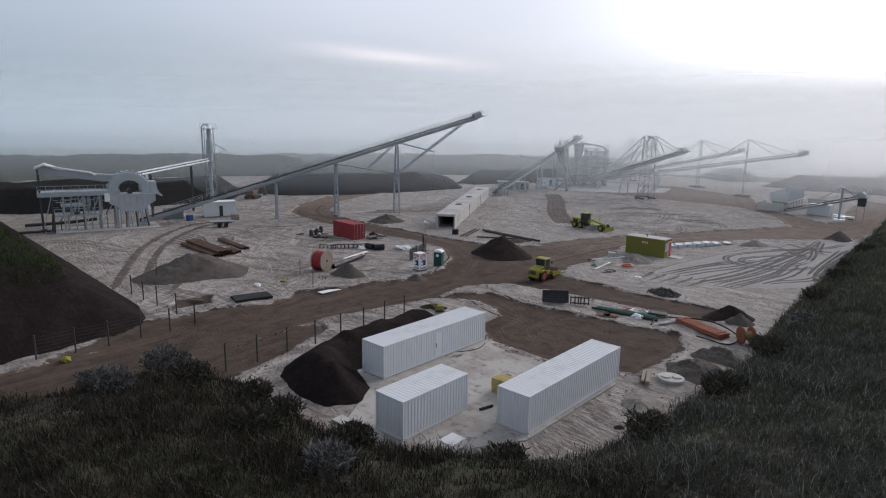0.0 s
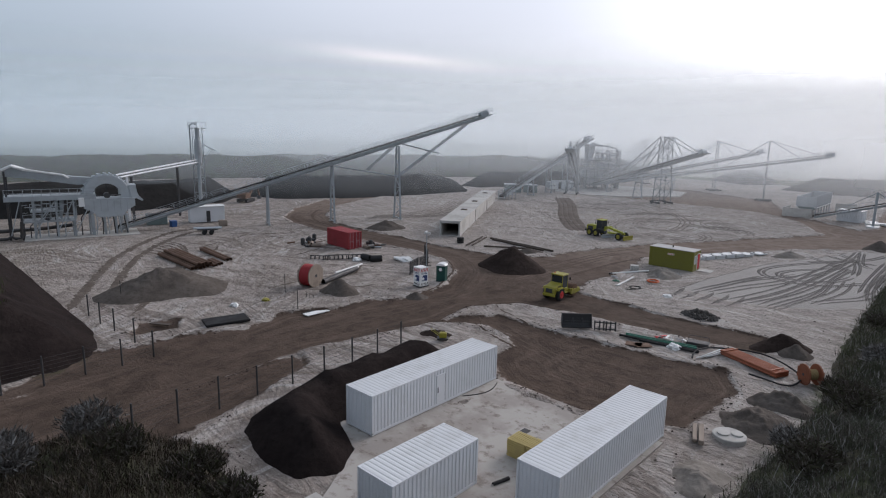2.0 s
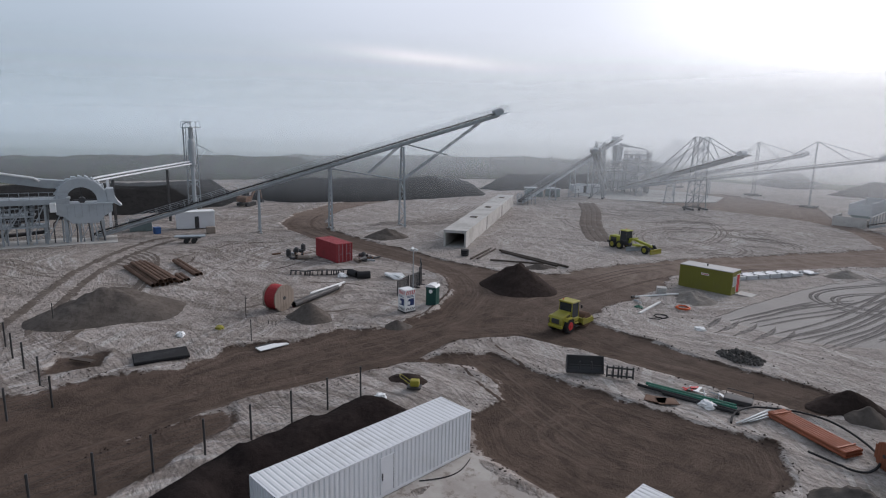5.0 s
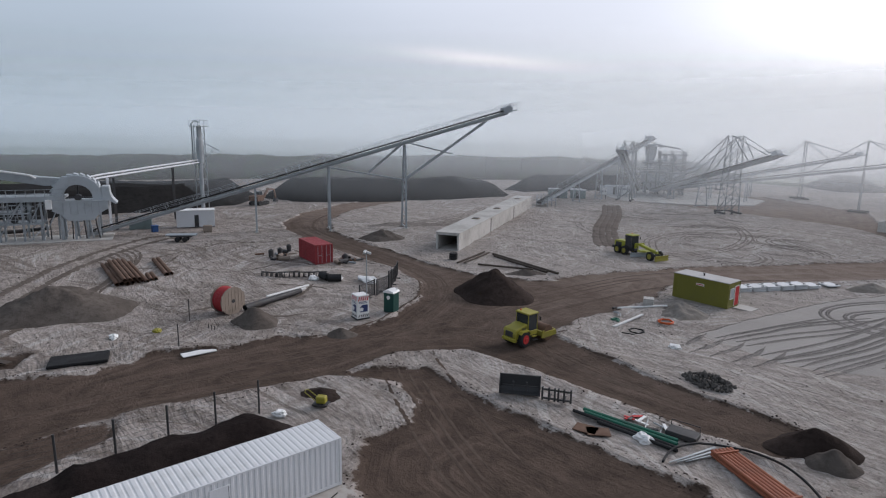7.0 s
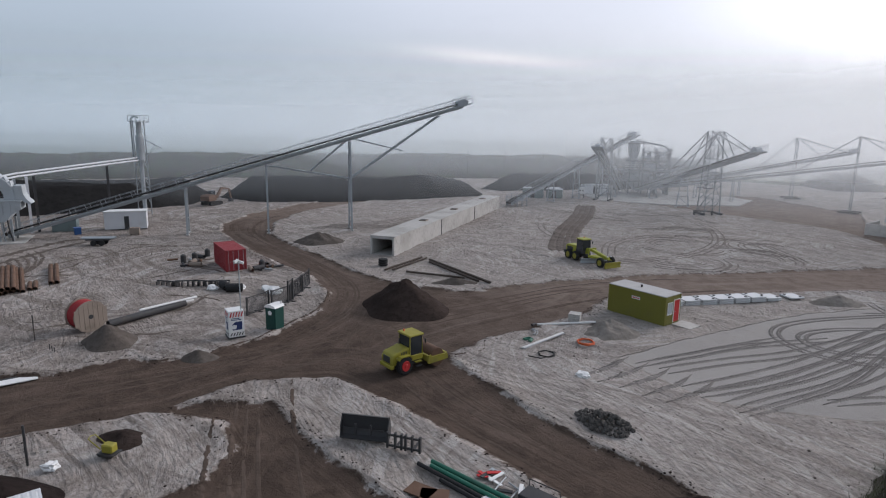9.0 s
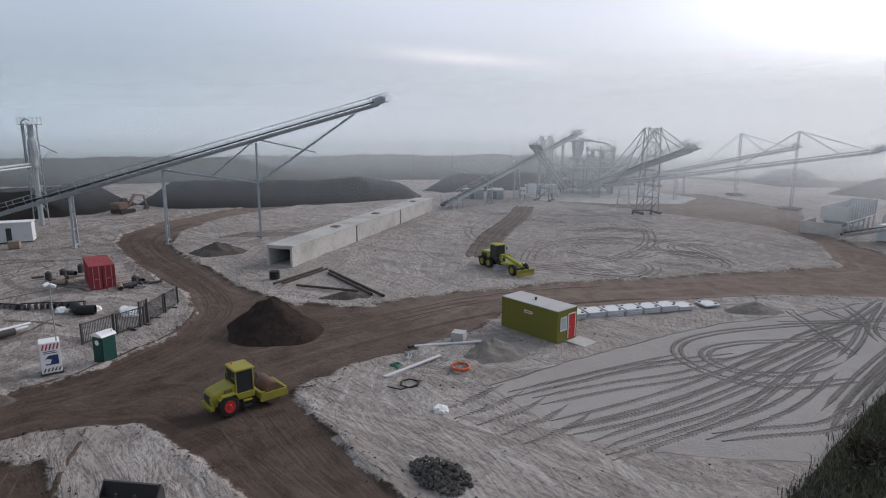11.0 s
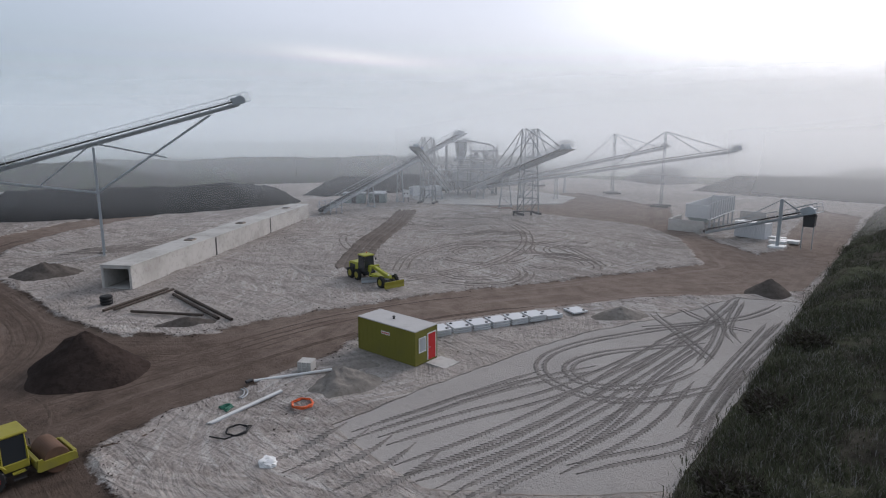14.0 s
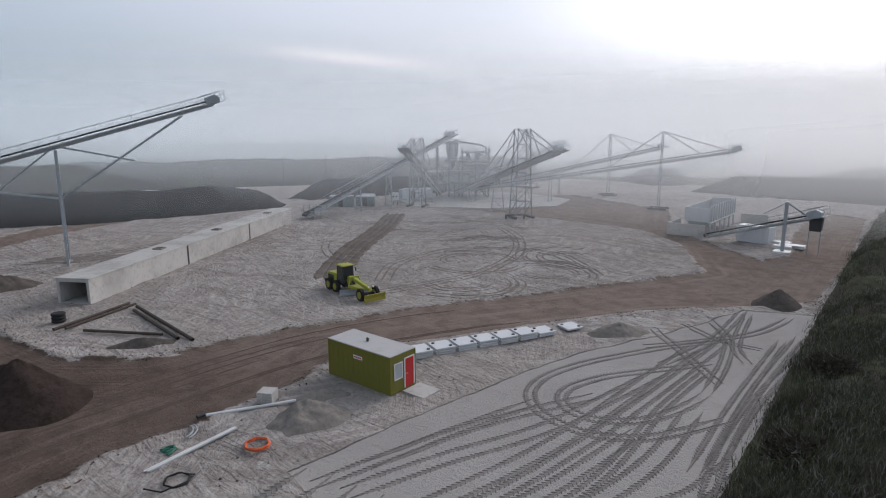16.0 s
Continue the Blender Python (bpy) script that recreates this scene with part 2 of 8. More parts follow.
def earth(name, light, dark, pebble, scale=1.0, bump=0.05):
    k = Mat(name, light, 0.95).world()
    k.bsdf.inputs["Specular IOR Level"].default_value = 0.04
    big, mid, fine = k.noise(0.35 * scale, 5), k.noise(2.2 * scale, 5, 0.65), k.noise(14 * scale, 3, 0.7)
    c = k.mix(k.step(big, 0.35, 0.68), light, dark)
    c = k.mix(k.step(mid, 0.42, 0.72, 0, 0.6), c, tuple(v * 0.6 for v in dark))
    c = k.mix(k.step(fine, 0.6, 0.75, 0, 0.35), c, pebble)
    k.colour(c).bump(k.math("ADD", mid, k.math("MULTIPLY", fine, 0.4)), bump)
    return k.m


MAT["soil"] = earth("dark_topsoil", (0.026, 0.02, 0.0185), (0.016, 0.012, 0.0115), (0.06, 0.05, 0.044), 1.2, 0.09)
MAT["soil_brown"] = earth("brown_topsoil", (0.05, 0.037, 0.032), (0.031, 0.023, 0.02), (0.12, 0.1, 0.085), 1.2, 0.08)
MAT["grey_sand"] = earth("damp_grey_sand", (0.125, 0.108, 0.095), (0.088, 0.075, 0.066), (0.22, 0.2, 0.18), 1.0, 0.06)
MAT["pale_sand"] = earth("pale_dug_sand", (0.27, 0.245, 0.22), (0.19, 0.17, 0.15), (0.36, 0.33, 0.3), 1.0, 0.06)
bank = Mat("grassy_bank_earth", (0.05, 0.05, 0.03), 0.95).world()
bank.bsdf.inputs["Specular IOR Level"].default_value = 0.04
b1, b2, b3 = bank.noise(0.16, 5), bank.noise(1.3, 5, 0.65), bank.noise(9, 3, 0.7)
bc = bank.mix(bank.step(b1, 0.4, 0.62), (0.07, 0.062, 0.049), (0.066, 0.073, 0.043))
bc = bank.mix(bank.step(b2, 0.45, 0.7, 0, 0.8), bc, (0.021, 0.017, 0.015))
bc = bank.mix(bank.step(b3, 0.58, 0.74, 0, 0.35), bc, (0.07, 0.06, 0.042))
bank.colour(bc).bump(bank.math("ADD", b2, bank.math("MULTIPLY", b3, 0.4)), 0.15)
MAT["bank"] = bank.m
concrete = Mat("pale_concrete", (0.5, 0.49, 0.47), 0.85)
c1, c2, c3 = concrete.noise(0.25, 5), concrete.noise(2.0, 5, 0.6), concrete.noise(20, 3)
cc = concrete.mix(concrete.step(c1, 0.4, 0.7), (0.47, 0.455, 0.43), (0.36, 0.345, 0.32))
cc = concrete.mix(concrete.step(c2, 0.5, 0.75, 0, 0.5), cc, (0.27, 0.25, 0.23))
concrete.colour(cc).bump(c3, 0.005)
MAT["concrete"] = concrete.m
dirty = Mat("dirty_concrete_slab", (0.4, 0.38, 0.36), 0.9)
d1, d2, d3 = dirty.noise(0.22, 5, 0.65), dirty.noise(1.1, 6, 0.7), dirty.noise(12, 3)
dc = dirty.mix(dirty.step(d1, 0.42, 0.6), (0.4, 0.375, 0.345), (0.3, 0.27, 0.245))
dc = dirty.mix(dirty.step(d2, 0.52, 0.66, 0, 0.75), dc, (0.15, 0.12, 0.1))
dirty.colour(dc).bump(d3, 0.006)
MAT["slab"] = dirty.m

# ---- the ground: pale sand, brown earth roads, a smooth rolled field ----
g = Mat("site_ground", (0.3, 0.28, 0.25), 0.95).world()
g.bsdf.inputs["Specular IOR Level"].default_value = 0.06
n1, n2, n3, n4 = g.noise(0.07, 5, 0.6), g.noise(0.5, 6, 0.65, None, 0.6), g.noise(3.0, 5, 0.7), g.noise(16, 3, 0.7)
patchy = g.step(g.noise(0.09, 3), 0.42, 0.6)
rutted = g.math("MULTIPLY", g.noise(0.8, 5, 0.6, (0.3, 1.1, 1), 2.6), g.math("ADD", 0.72, g.math("MULTIPLY", patchy, 0.4)))
swept, crossed, fine_marks = g.swirl(0.03, 46, 25, (1.15, 0.07)), g.swirl(0.022, 60, 110, (0.85, 0.05)), g.swirl(0.05, 24, 60, (2.2, 0.3))
zone = g.noise(0.05, 3)
sand = g.mix(g.step(n1, 0.35, 0.65), (0.40, 0.357, 0.326), (0.30, 0.262, 0.235))
sand = g.mix(g.step(n2, 0.43, 0.62, 0, 0.7), sand, (0.18, 0.153, 0.134))
sand = g.mix(g.step(rutted, 0.55, 0.72, 0, 0.5), sand, (0.16, 0.135, 0.119))
sand = g.mix(g.math("MULTIPLY", g.step(swept, 0.52, 0.6, 0, 0.75), g.step(zone, 0.4, 0.55)), sand, (0.47, 0.44, 0.415))
sand = g.mix(g.math("MULTIPLY", g.step(crossed, 0.53, 0.6, 0, 0.75), g.step(zone, 0.36, 0.5)), sand, (0.17, 0.142, 0.124))
sand = g.mix(g.step(fine_marks, 0.54, 0.68, 0, 0.4), sand, (0.15, 0.127, 0.112))
sand = g.mix(g.step(fine_marks, 0.42, 0.32, 0, 0.3), sand, (0.44, 0.41, 0.385))
lie = g.n.new("ShaderNodeSeparateXYZ")
g.l.new(g.here, lie.inputs[0])
# sand is damp and brown on the west lot; the paling towards pad and field paints in hazy side glare
glare_side = g.math("ADD", g.math("ADD", g.math("MULTIPLY", lie.outputs[0], 0.5), lie.outputs[1]), g.math("MULTIPLY", g.math("SUBTRACT", n1, 0.5), 40.0))
sand = g.mix(g.step(glare_side, 14, 62, 0.0, 0.28), sand, (0.52, 0.485, 0.455))
sand = g.mix(g.step(g.math("ADD", glare_side, g.math("MULTIPLY", n2, 20.0)), 2, -22, 0.0, 0.35), sand, (0.15, 0.135, 0.098))
sand = g.mix(g.step(n3, 0.54, 0.68, 0, 0.6), sand, (0.45, 0.42, 0.395))
sand = g.mix(g.step(n3, 0.48, 0.34, 0, 0.5), sand, (0.13, 0.11, 0.096))
sand = g.mix(g.step(n4, 0.56, 0.68, 0, 0.35), sand, (0.11, 0.094, 0.083))
# road earth: brown where the traffic turns, tan on the far stretch; near darkening and far paling also paint in light
# falloff and haze
far_pale = g.step(g.math("ADD", lie.outputs[1], g.math("MULTIPLY", g.math("SUBTRACT", n1, 0.5), 50.0)), 58, 116)
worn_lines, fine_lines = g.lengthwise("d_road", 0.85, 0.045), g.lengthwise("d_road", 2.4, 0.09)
near_dark = g.mix(g.step(n2, 0.35, 0.7), (0.10, 0.073, 0.058), (0.06, 0.044, 0.035))
far_tan = g.mix(g.step(n2, 0.35, 0.7), (0.235, 0.185, 0.155), (0.165, 0.126, 0.104))
dirt = g.mix(far_pale, near_dark, far_tan)
dirt = g.mix(g.step(worn_lines, 0.5, 0.7, 0, 0.5), dirt, g.mix(far_pale, (0.16, 0.12, 0.097), (0.29, 0.24, 0.208)))
dirt = g.mix(g.step(fine_lines, 0.54, 0.74, 0, 0.32), dirt, g.mix(far_pale, (0.048, 0.035, 0.028), (0.115, 0.087, 0.072)))
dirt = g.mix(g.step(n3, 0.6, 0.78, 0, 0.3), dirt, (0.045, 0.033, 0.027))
field = g.mix(g.step(n1, 0.35, 0.65), (0.385, 0.362, 0.34), (0.345, 0.322, 0.302))
field = g.mix(g.step(n2, 0.55, 0.75, 0, 0.35), field, (0.24, 0.22, 0.2))
wob = g.math("ADD", g.math("MULTIPLY", g.math("SUBTRACT", n2, 0.5), 2.4), g.math("MULTIPLY", g.math("SUBTRACT", n3, 0.5), 0.9))
is_field = g.step(g.math("ADD", g.attr("d_field"), g.math("MULTIPLY", wob, 0.45)), -0.08, 0.08)
is_road = g.step(g.math("ADD", g.attr("d_road"), wob), -0.15, 0.15)
is_grass = g.step(g.math("ADD", g.attr("d_grass"), g.math("MULTIPLY", wob, 4.0)), -2.0, 2.0)
gc = g.mix(is_field, sand, field)
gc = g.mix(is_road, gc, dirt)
meadow = g.mix(g.step(g.noise(0.02, 4), 0.35, 0.65), (0.05, 0.075, 0.028), (0.075, 0.08, 0.045))
gc = g.mix(is_grass, gc, meadow)
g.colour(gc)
g.bump(g.math("ADD", n3, g.math("MULTIPLY", n4, 0.5)), 0.11)
off_road = g.step(g.attr("d_road"), -0.4, 0.3, 1.0, 0.12)
g.bump(g.math("MULTIPLY", g.math("MULTIPLY", rutted, off_road), g.step(g.attr("d_field"), -0.1, 0.1, 1.0, 0.12)), 0.3)
g.bump(g.math("MULTIPLY", g.math("MULTIPLY", fine_marks, off_road), g.step(g.attr("d_field"), -0.1, 0.1, 1.0, 0.0)), 0.16)
g.bump(g.math("MULTIPLY", fine_lines, g.step(g.attr("d_road"), 0.0, 0.6)), 0.09)
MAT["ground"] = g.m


# ---- mesh helpers ----
def mesh_object(name, bm, material, parent=None, label="", smooth=False):
    me = bpy.data.meshes.new(name)
    if smooth:
        for f in bm.faces:
            f.smooth = True
    bm.to_mesh(me)
    bm.free()
    me.materials.append(material)
    ob = new(name, me)
    if parent:
        ob.parent = parent
    if label:
        ob["label"] = label
    return ob


def part(name, bm, material, parent, label="", smooth=False):
    return mesh_object(name, bm, material, parent, label, smooth)


def shared(name, like, parent, m):
    """Another part on the same mesh."""
    ob = new(name, like.data)
    ob.parent = parent
    ob.matrix_local = m
    return ob


def thing(name, m, label, category, group="", kind=""):
    ob = new(name)
    ob.matrix_world = m
    ob.empty_display_size = 0.2
    return tagged(ob, label, category, group, kind)


def block(bm, x0, x1, y0, y1, z0, z1, bevel=0.0):
    start = len(bm.verts)
    made = bmesh.ops.create_cube(bm, size=1)["verts"]
    for v in made:
        v.co = Vector((x0 + (v.co.x + 0.5) * (x1 - x0), y0 + (v.co.y + 0.5) * (y1 - y0), z0 + (v.co.z + 0.5) * (z1 - z0)))
    if bevel:
        edges = {e for v in made for e in v.link_edges}
        bmesh.ops.bevel(bm, geom=list(edges), offset=bevel, segments=1, affect="EDGES", profile=0.7)
    return made


def boxm(*a, bevel=0.0):
    bm = bmesh.new()
    block(bm, *a, bevel=bevel)
    return bm


def beam(bm, a, b, w=0.1, h=None, sides=4):
    """A straight bar from a to b; sides=4 a square section, more a round one."""
    a, b = Vector(a), Vector(b)
    h = w if h is None else h
    d = b - a
    ln = d.length
    if ln < 1e-5:
        return
    z = d / ln
    x = Vector((0, 0, 1)).cross(z)
    x = Vector((1, 0, 0)) if x.length < 1e-3 else x.normalized()
    y = z.cross(x)
    rings = []
    for p in (a, b):
        ring = []
        for i in range(sides):
            t = 2 * math.pi * (i + 0.5) / sides
            k = math.sqrt(2) if sides == 4 else 1.0
            ring.append(bm.verts.new(p + x * (math.cos(t) * w / 2 * k) + y * (math.sin(t) * h / 2 * k)))
        rings.append(ring)
    for i in range(sides):
        j = (i + 1) % sides
        bm.faces.new((rings[0][i], rings[0][j], rings[1][j], rings[1][i]))
    bm.faces.new(rings[0][::-1])
    bm.faces.new(rings[1])


def beamm(a, b, w=0.1, h=None, sides=4):
    bm = bmesh.new()
    beam(bm, a, b, w, h, sides)
    return bm


def tube(bm, pts, r, sides=8, hollow=0.0):
    """A round bar or hose along points."""
    rings = []
    pts = [Vector(p) for p in pts]
    for i, p in enumerate(pts):
        d = (pts[min(i + 1, len(pts) - 1)] - pts[max(i - 1, 0)]).normalized()
        x = Vector((0, 0, 1)).cross(d)
        x = Vector((1, 0, 0)) if x.length < 1e-3 else x.normalized()
        y = d.cross(x)
        rings.append([bm.verts.new(p + (x * math.cos(2 * math.pi * k / sides) + y * math.sin(2 * math.pi * k / sides)) * r) for k in range(sides)])
    for a, b in zip(rings, rings[1:]):
        for k in range(sides):
            bm.faces.new((a[k], a[(k + 1) % sides], b[(k + 1) % sides], b[k]))
    if not hollow:
        bm.faces.new(rings[0][::-1])
        bm.faces.new(rings[-1])
    return bm


def pipe(bm, a, b, r, wall=0.02, sides=14):
    """An open pipe with a wall."""
    a, b = Vector(a), Vector(b)
    d = (b - a).normalized()
    x = Vector((0, 0, 1)).cross(d)
    x = Vector((1, 0, 0)) if x.length < 1e-3 else x.normalized()
    y = d.cross(x)
    rr = []
    for p, q in ((a, r), (b, r), (b, r - wall), (a, r - wall)):
        rr.append([bm.verts.new(p + (x * math.cos(2 * math.pi * k / sides) + y * math.sin(2 * math.pi * k / sides)) * q) for k in range(sides)])
    for i in range(4):
        p, q = rr[i], rr[(i + 1) % 4]
        for k in range(sides):
            bm.faces.new((p[k], p[(k + 1) % sides], q[(k + 1) % sides], q[k]))
    return bm


def pipem(a, b, r, wall=0.02, sides=14):
    return pipe(bmesh.new(), a, b, r, wall, sides)


def turned(bm, profile, axis="z", sides=20, at=(0, 0, 0)):
    """A body of revolution from (radius, height) pairs."""
    rings = []
    for r, h in profile:
        ring = []
        for k in range(sides):
            t = 2 * math.pi * k / sides
            c, s = math.cos(t) * r, math.sin(t) * r
            p = {"z": (c, s, h), "x": (h, c, s), "y": (s, h, c)}[axis]
            ring.append(bm.verts.new(Vector(p) + Vector(at)))
        rings.append(ring)
    for a, b in zip(rings, rings[1:]):
        for k in range(sides):
            bm.faces.new((a[k], a[(k + 1) % sides], b[(k + 1) % sides], b[k]))
    bm.faces.new(rings[0][::-1])
    bm.faces.new(rings[-1])
    return bm


def turnedm(profile, axis="z", sides=20, at=(0, 0, 0)):
    return turned(bmesh.new(), profile, axis, sides, at)


def plate(bm, outline, axis, a, b):
    """A plate: an outline of (u, v) pairs drawn out between a and b along an axis."""
    def at(u, v, w):
        return {"x": (w, u, v), "y": (u, w, v), "z": (u, v, w)}[axis]
    lo = [bm.verts.new(at(u, v, a)) for u, v in outline]
    hi = [bm.verts.new(at(u, v, b)) for u, v in outline]
    n = len(outline)
    bm.faces.new(lo[::-1])
    bm.faces.new(hi)
    for i in range(n):
        bm.faces.new((lo[i], lo[(i + 1) % n], hi[(i + 1) % n], hi[i]))
    bmesh.ops.recalc_face_normals(bm, faces=bm.faces[:])
    return bm


def platem(outline, axis, a, b):
    return plate(bmesh.new(), outline, axis, a, b)


# ---- ground sheet ----
def signed(px, py, poly):
    """Distance inside (+) or outside (-) an outline."""
    inside = np.zeros(px.shape, bool)
    best = np.full(px.shape, 1e9)
    for (x0, y0), (x1, y1) in zip(poly, poly[1:] + poly[:1]):
        dx, dy = x1 - x0, y1 - y0
        t = np.clip(((px - x0) * dx + (py - y0) * dy) / (dx * dx + dy * dy + 1e-9), 0, 1)
        best = np.minimum(best, (px - x0 - t * dx) ** 2 + (py - y0 - t * dy) ** 2)
        if y0 != y1:
            hit = ((y0 > py) != (y1 > py)) & (px < (x1 - x0) * (py - y0) / (y1 - y0) + x0)
            inside ^= hit
    return np.where(inside, 1, -1) * np.sqrt(best)


ROAD = [
    [(-49, -40), (-44.5, 10), (-45, 17), (-45.9, 26), (-47, 37), (-45.2, 45), (-44, 52), (-41.4, 56), (-34, 55.8), (-28, 56.4), (-20, 57.4), (-18, 54), (-18.5, 45.6),
     (-25, 43.2), (-31.2, 43.5), (-34.8, 46.5), (-35, 50), (-37.5, 52.3), (-41, 52.6), (-44, 50), (-45.5, 56), (-42.6, 61), (-35.4, 62.5), (-25, 63.2), (-19, 63.8), (-17.5, 68), (-21.4, 68.8), (-27.6, 68.2),
     (-36, 69.2), (-41, 69.9), (-42.1, 75.5), (-41.7, 81), (-41.8, 87.6), (-43.9, 94.3), (-40.4, 100.1), (-37.3, 105.6), (-33.8, 112.4), (-28.4, 120.8),
     (-21.8, 127.7), (-16.4, 133.6), (-15.8, 156), (-17.5, 206), (-26, 212), (-26, 190), (-25, 172), (-22.5, 160), (-25, 152), (-33, 159.5), (-43.1, 171.4), (-52, 194.5), (-82, 210), (-98, 180), (-97.5, 168), (-81.9, 169.4), (-63.3, 168.3),
     (-47.1, 167), (-37.5, 157.6), (-29.1, 141), (-38.6, 121.6), (-45.7, 109.4), (-49.9, 98.5), (-52.6, 91.2), (-54.3, 83.9), (-59.4, 79.5), (-69, 78.2),
     (-80, 79), (-90, 79.2), (-97.9, 80), (-109.6, 85.5), (-119, 95), (-125, 108), (-129, 122), (-140, 136), (-144, 130), (-134, 110), (-129, 98), (-121.3, 86), (-112, 77), (-104, 74.3), (-89.2, 72.9),
     (-79.5, 72.7), (-70, 73), (-62, 71.2), (-56.5, 67), (-52.6, 60), (-52.2, 54), (-53.3, 47), (-53.7, 35), (-53.8, 27), (-53, 17), (-55, -40)],
    [(-46.5, -40), (-46.4, 36), (-44.2, 35), (-42.6, 31), (-40.8, 26), (-40.2, 22.5), (-36, 24.0), (-33, 20), (-38, -40)],
    [(-53.2, 14), (-58, 24), (-57.2, 31), (-55.2, 36), (-56.4, 41), (-54.0, 46), (-54.6, 51), (-51.5, 52), (-52, 30)],
    [(-60.5, 28), (-64, 30), (-62, 33), (-59.5, 31.5)],
]
FIELD = [(-33, 80.6), (-32.2, 86), (-30.2, 100.4), (-28.3, 107.2), (-25.5, 113.5), (-21.5, 126.5), (-15.4, 129), (-12, 129), (-12, 87), (-15, 86.5), (-19, 83), (-24.2, 79.2), (-29.5, 79.8)]
SITE = [(-41, -60), (-13, 20), (-13, 209), (-9, 262), (-45, 262), (-100, 258), (-150, 245), (-215, 165), (-226, 60), (-190, 22), (-58, 22)]


def axis(lo, hi, step, far):
    a = list(np.arange(lo, hi + step / 2, step))
    d, left, right = step, [lo], [hi]
    while left[-1] > -far:
        d *= 1.35
        left.append(left[-1] - d)
        right.append(right[-1] + d)
    return np.array(left[:0:-1] + a + right[1:])


def fbm(px, py, scale, seed, octaves=4):
    """Smooth value noise on arrays."""
    out, amp, tot = np.zeros(px.shape), 1.0, 0.0
    for o in range(octaves):
        table = np.random.RandomState(seed + o).rand(256, 256)
        u, v = px * scale + 37.7 * o, py * scale + 11.3 * o
        i, j = np.floor(u).astype(int), np.floor(v).astype(int)
        f, h = u - i, v - j
        f, h = f * f * (3 - 2 * f), h * h * (3 - 2 * h)
        def at(a, b):
            return table[a % 256, b % 256]
        out += amp * ((at(i, j) * (1 - f) + at(i + 1, j) * f) * (1 - h) + (at(i, j + 1) * (1 - f) + at(i + 1, j + 1) * f) * h)
        tot += amp
        amp, scale = amp * 0.5, scale * 2
    return out / tot


def grid_mesh(name, X, Y, Z, keep=None, attrs=None):
    ny, nx = X.shape
    co = np.stack([X, Y, Z], -1).reshape(-1, 3)
    idx = np.arange(nx * ny).reshape(ny, nx)
    quads = np.stack([idx[:-1, :-1], idx[:-1, 1:], idx[1:, 1:], idx[1:, :-1]], -1).reshape(-1, 4)
    if keep is not None:
        quads = quads[keep.reshape(-1)]
        used = np.unique(quads)
        remap = np.zeros(nx * ny, int)
        remap[used] = np.arange(len(used))
        quads, co = remap[quads], co[used]
    else:
        used = np.arange(nx * ny)
    me = bpy.data.meshes.new(name)
    me.vertices.add(len(co))
    me.vertices.foreach_set("co", co.ravel().astype(np.float32))
    me.loops.add(quads.size)
    me.loops.foreach_set("vertex_index", quads.ravel().astype(np.int32))
    me.polygons.add(len(quads))
    me.polygons.foreach_set("loop_start", np.arange(0, quads.size, 4, dtype=np.int32))
    me.update(calc_edges=True)
    me.polygons.foreach_set("use_smooth", np.ones(len(quads), bool))
    for key, values in (attrs or {}).items():
        a = me.attributes.new(key, "FLOAT", "POINT")
        a.data.foreach_set("value", values.ravel()[used].astype(np.float32))
    return me


gx, gy = axis(-150, -10, 0.5, 3000), axis(5, 215, 0.5, 3000)
GX, GY = np.meshgrid(gx, gy)
D_ROAD = np.max([signed(GX, GY, p) for p in ROAD], axis=0)
D_FIELD = signed(GX, GY, FIELD)
D_GRASS = -signed(GX, GY, SITE)


def ground_height(px, py, d_road, d_field):
    inside = np.clip(d_road / 0.8, -1, 1)
    z = ((fbm(px, py, 0.35, 3) - 0.5) * 0.3 + (fbm(px, py, 0.9, 5, 3) - 0.5) * 0.22) * np.clip(1 - d_field, 0.15, 1) * np.where(d_road > 0, 0.35, 1)
    z += (fbm(px, py, 0.06, 9) - 0.5) * 0.25
    z += -0.10 * np.clip(d_road / 0.6, 0, 1)                      # roads lie a little low
    lip = np.exp(-((d_road + 0.35) / 0.45) ** 2)                  # pushed-up windrow along their edges
    z += lip * 0.28 * fbm(px, py, 0.5, 21)
    return z


GZ = ground_height(GX, GY, D_ROAD, D_FIELD)
far_fade = np.clip((np.hypot(GX + 75, GY - 110) - 180) / 60, 0, 1)
GZ *= 1 - far_fade
attrs = {"d_road": np.where(far_fade > 0, np.minimum(D_ROAD, -3), D_ROAD), "d_field": D_FIELD, "d_grass": D_GRASS}
cell_road = (D_ROAD[:-1, :-1] + D_ROAD[1:, 1:]) / 2 > 0
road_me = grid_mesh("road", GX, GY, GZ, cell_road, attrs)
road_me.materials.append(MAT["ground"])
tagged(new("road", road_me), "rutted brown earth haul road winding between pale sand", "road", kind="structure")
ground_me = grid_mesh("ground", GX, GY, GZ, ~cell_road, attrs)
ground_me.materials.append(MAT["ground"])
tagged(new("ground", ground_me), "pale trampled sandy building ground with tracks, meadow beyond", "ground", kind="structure")


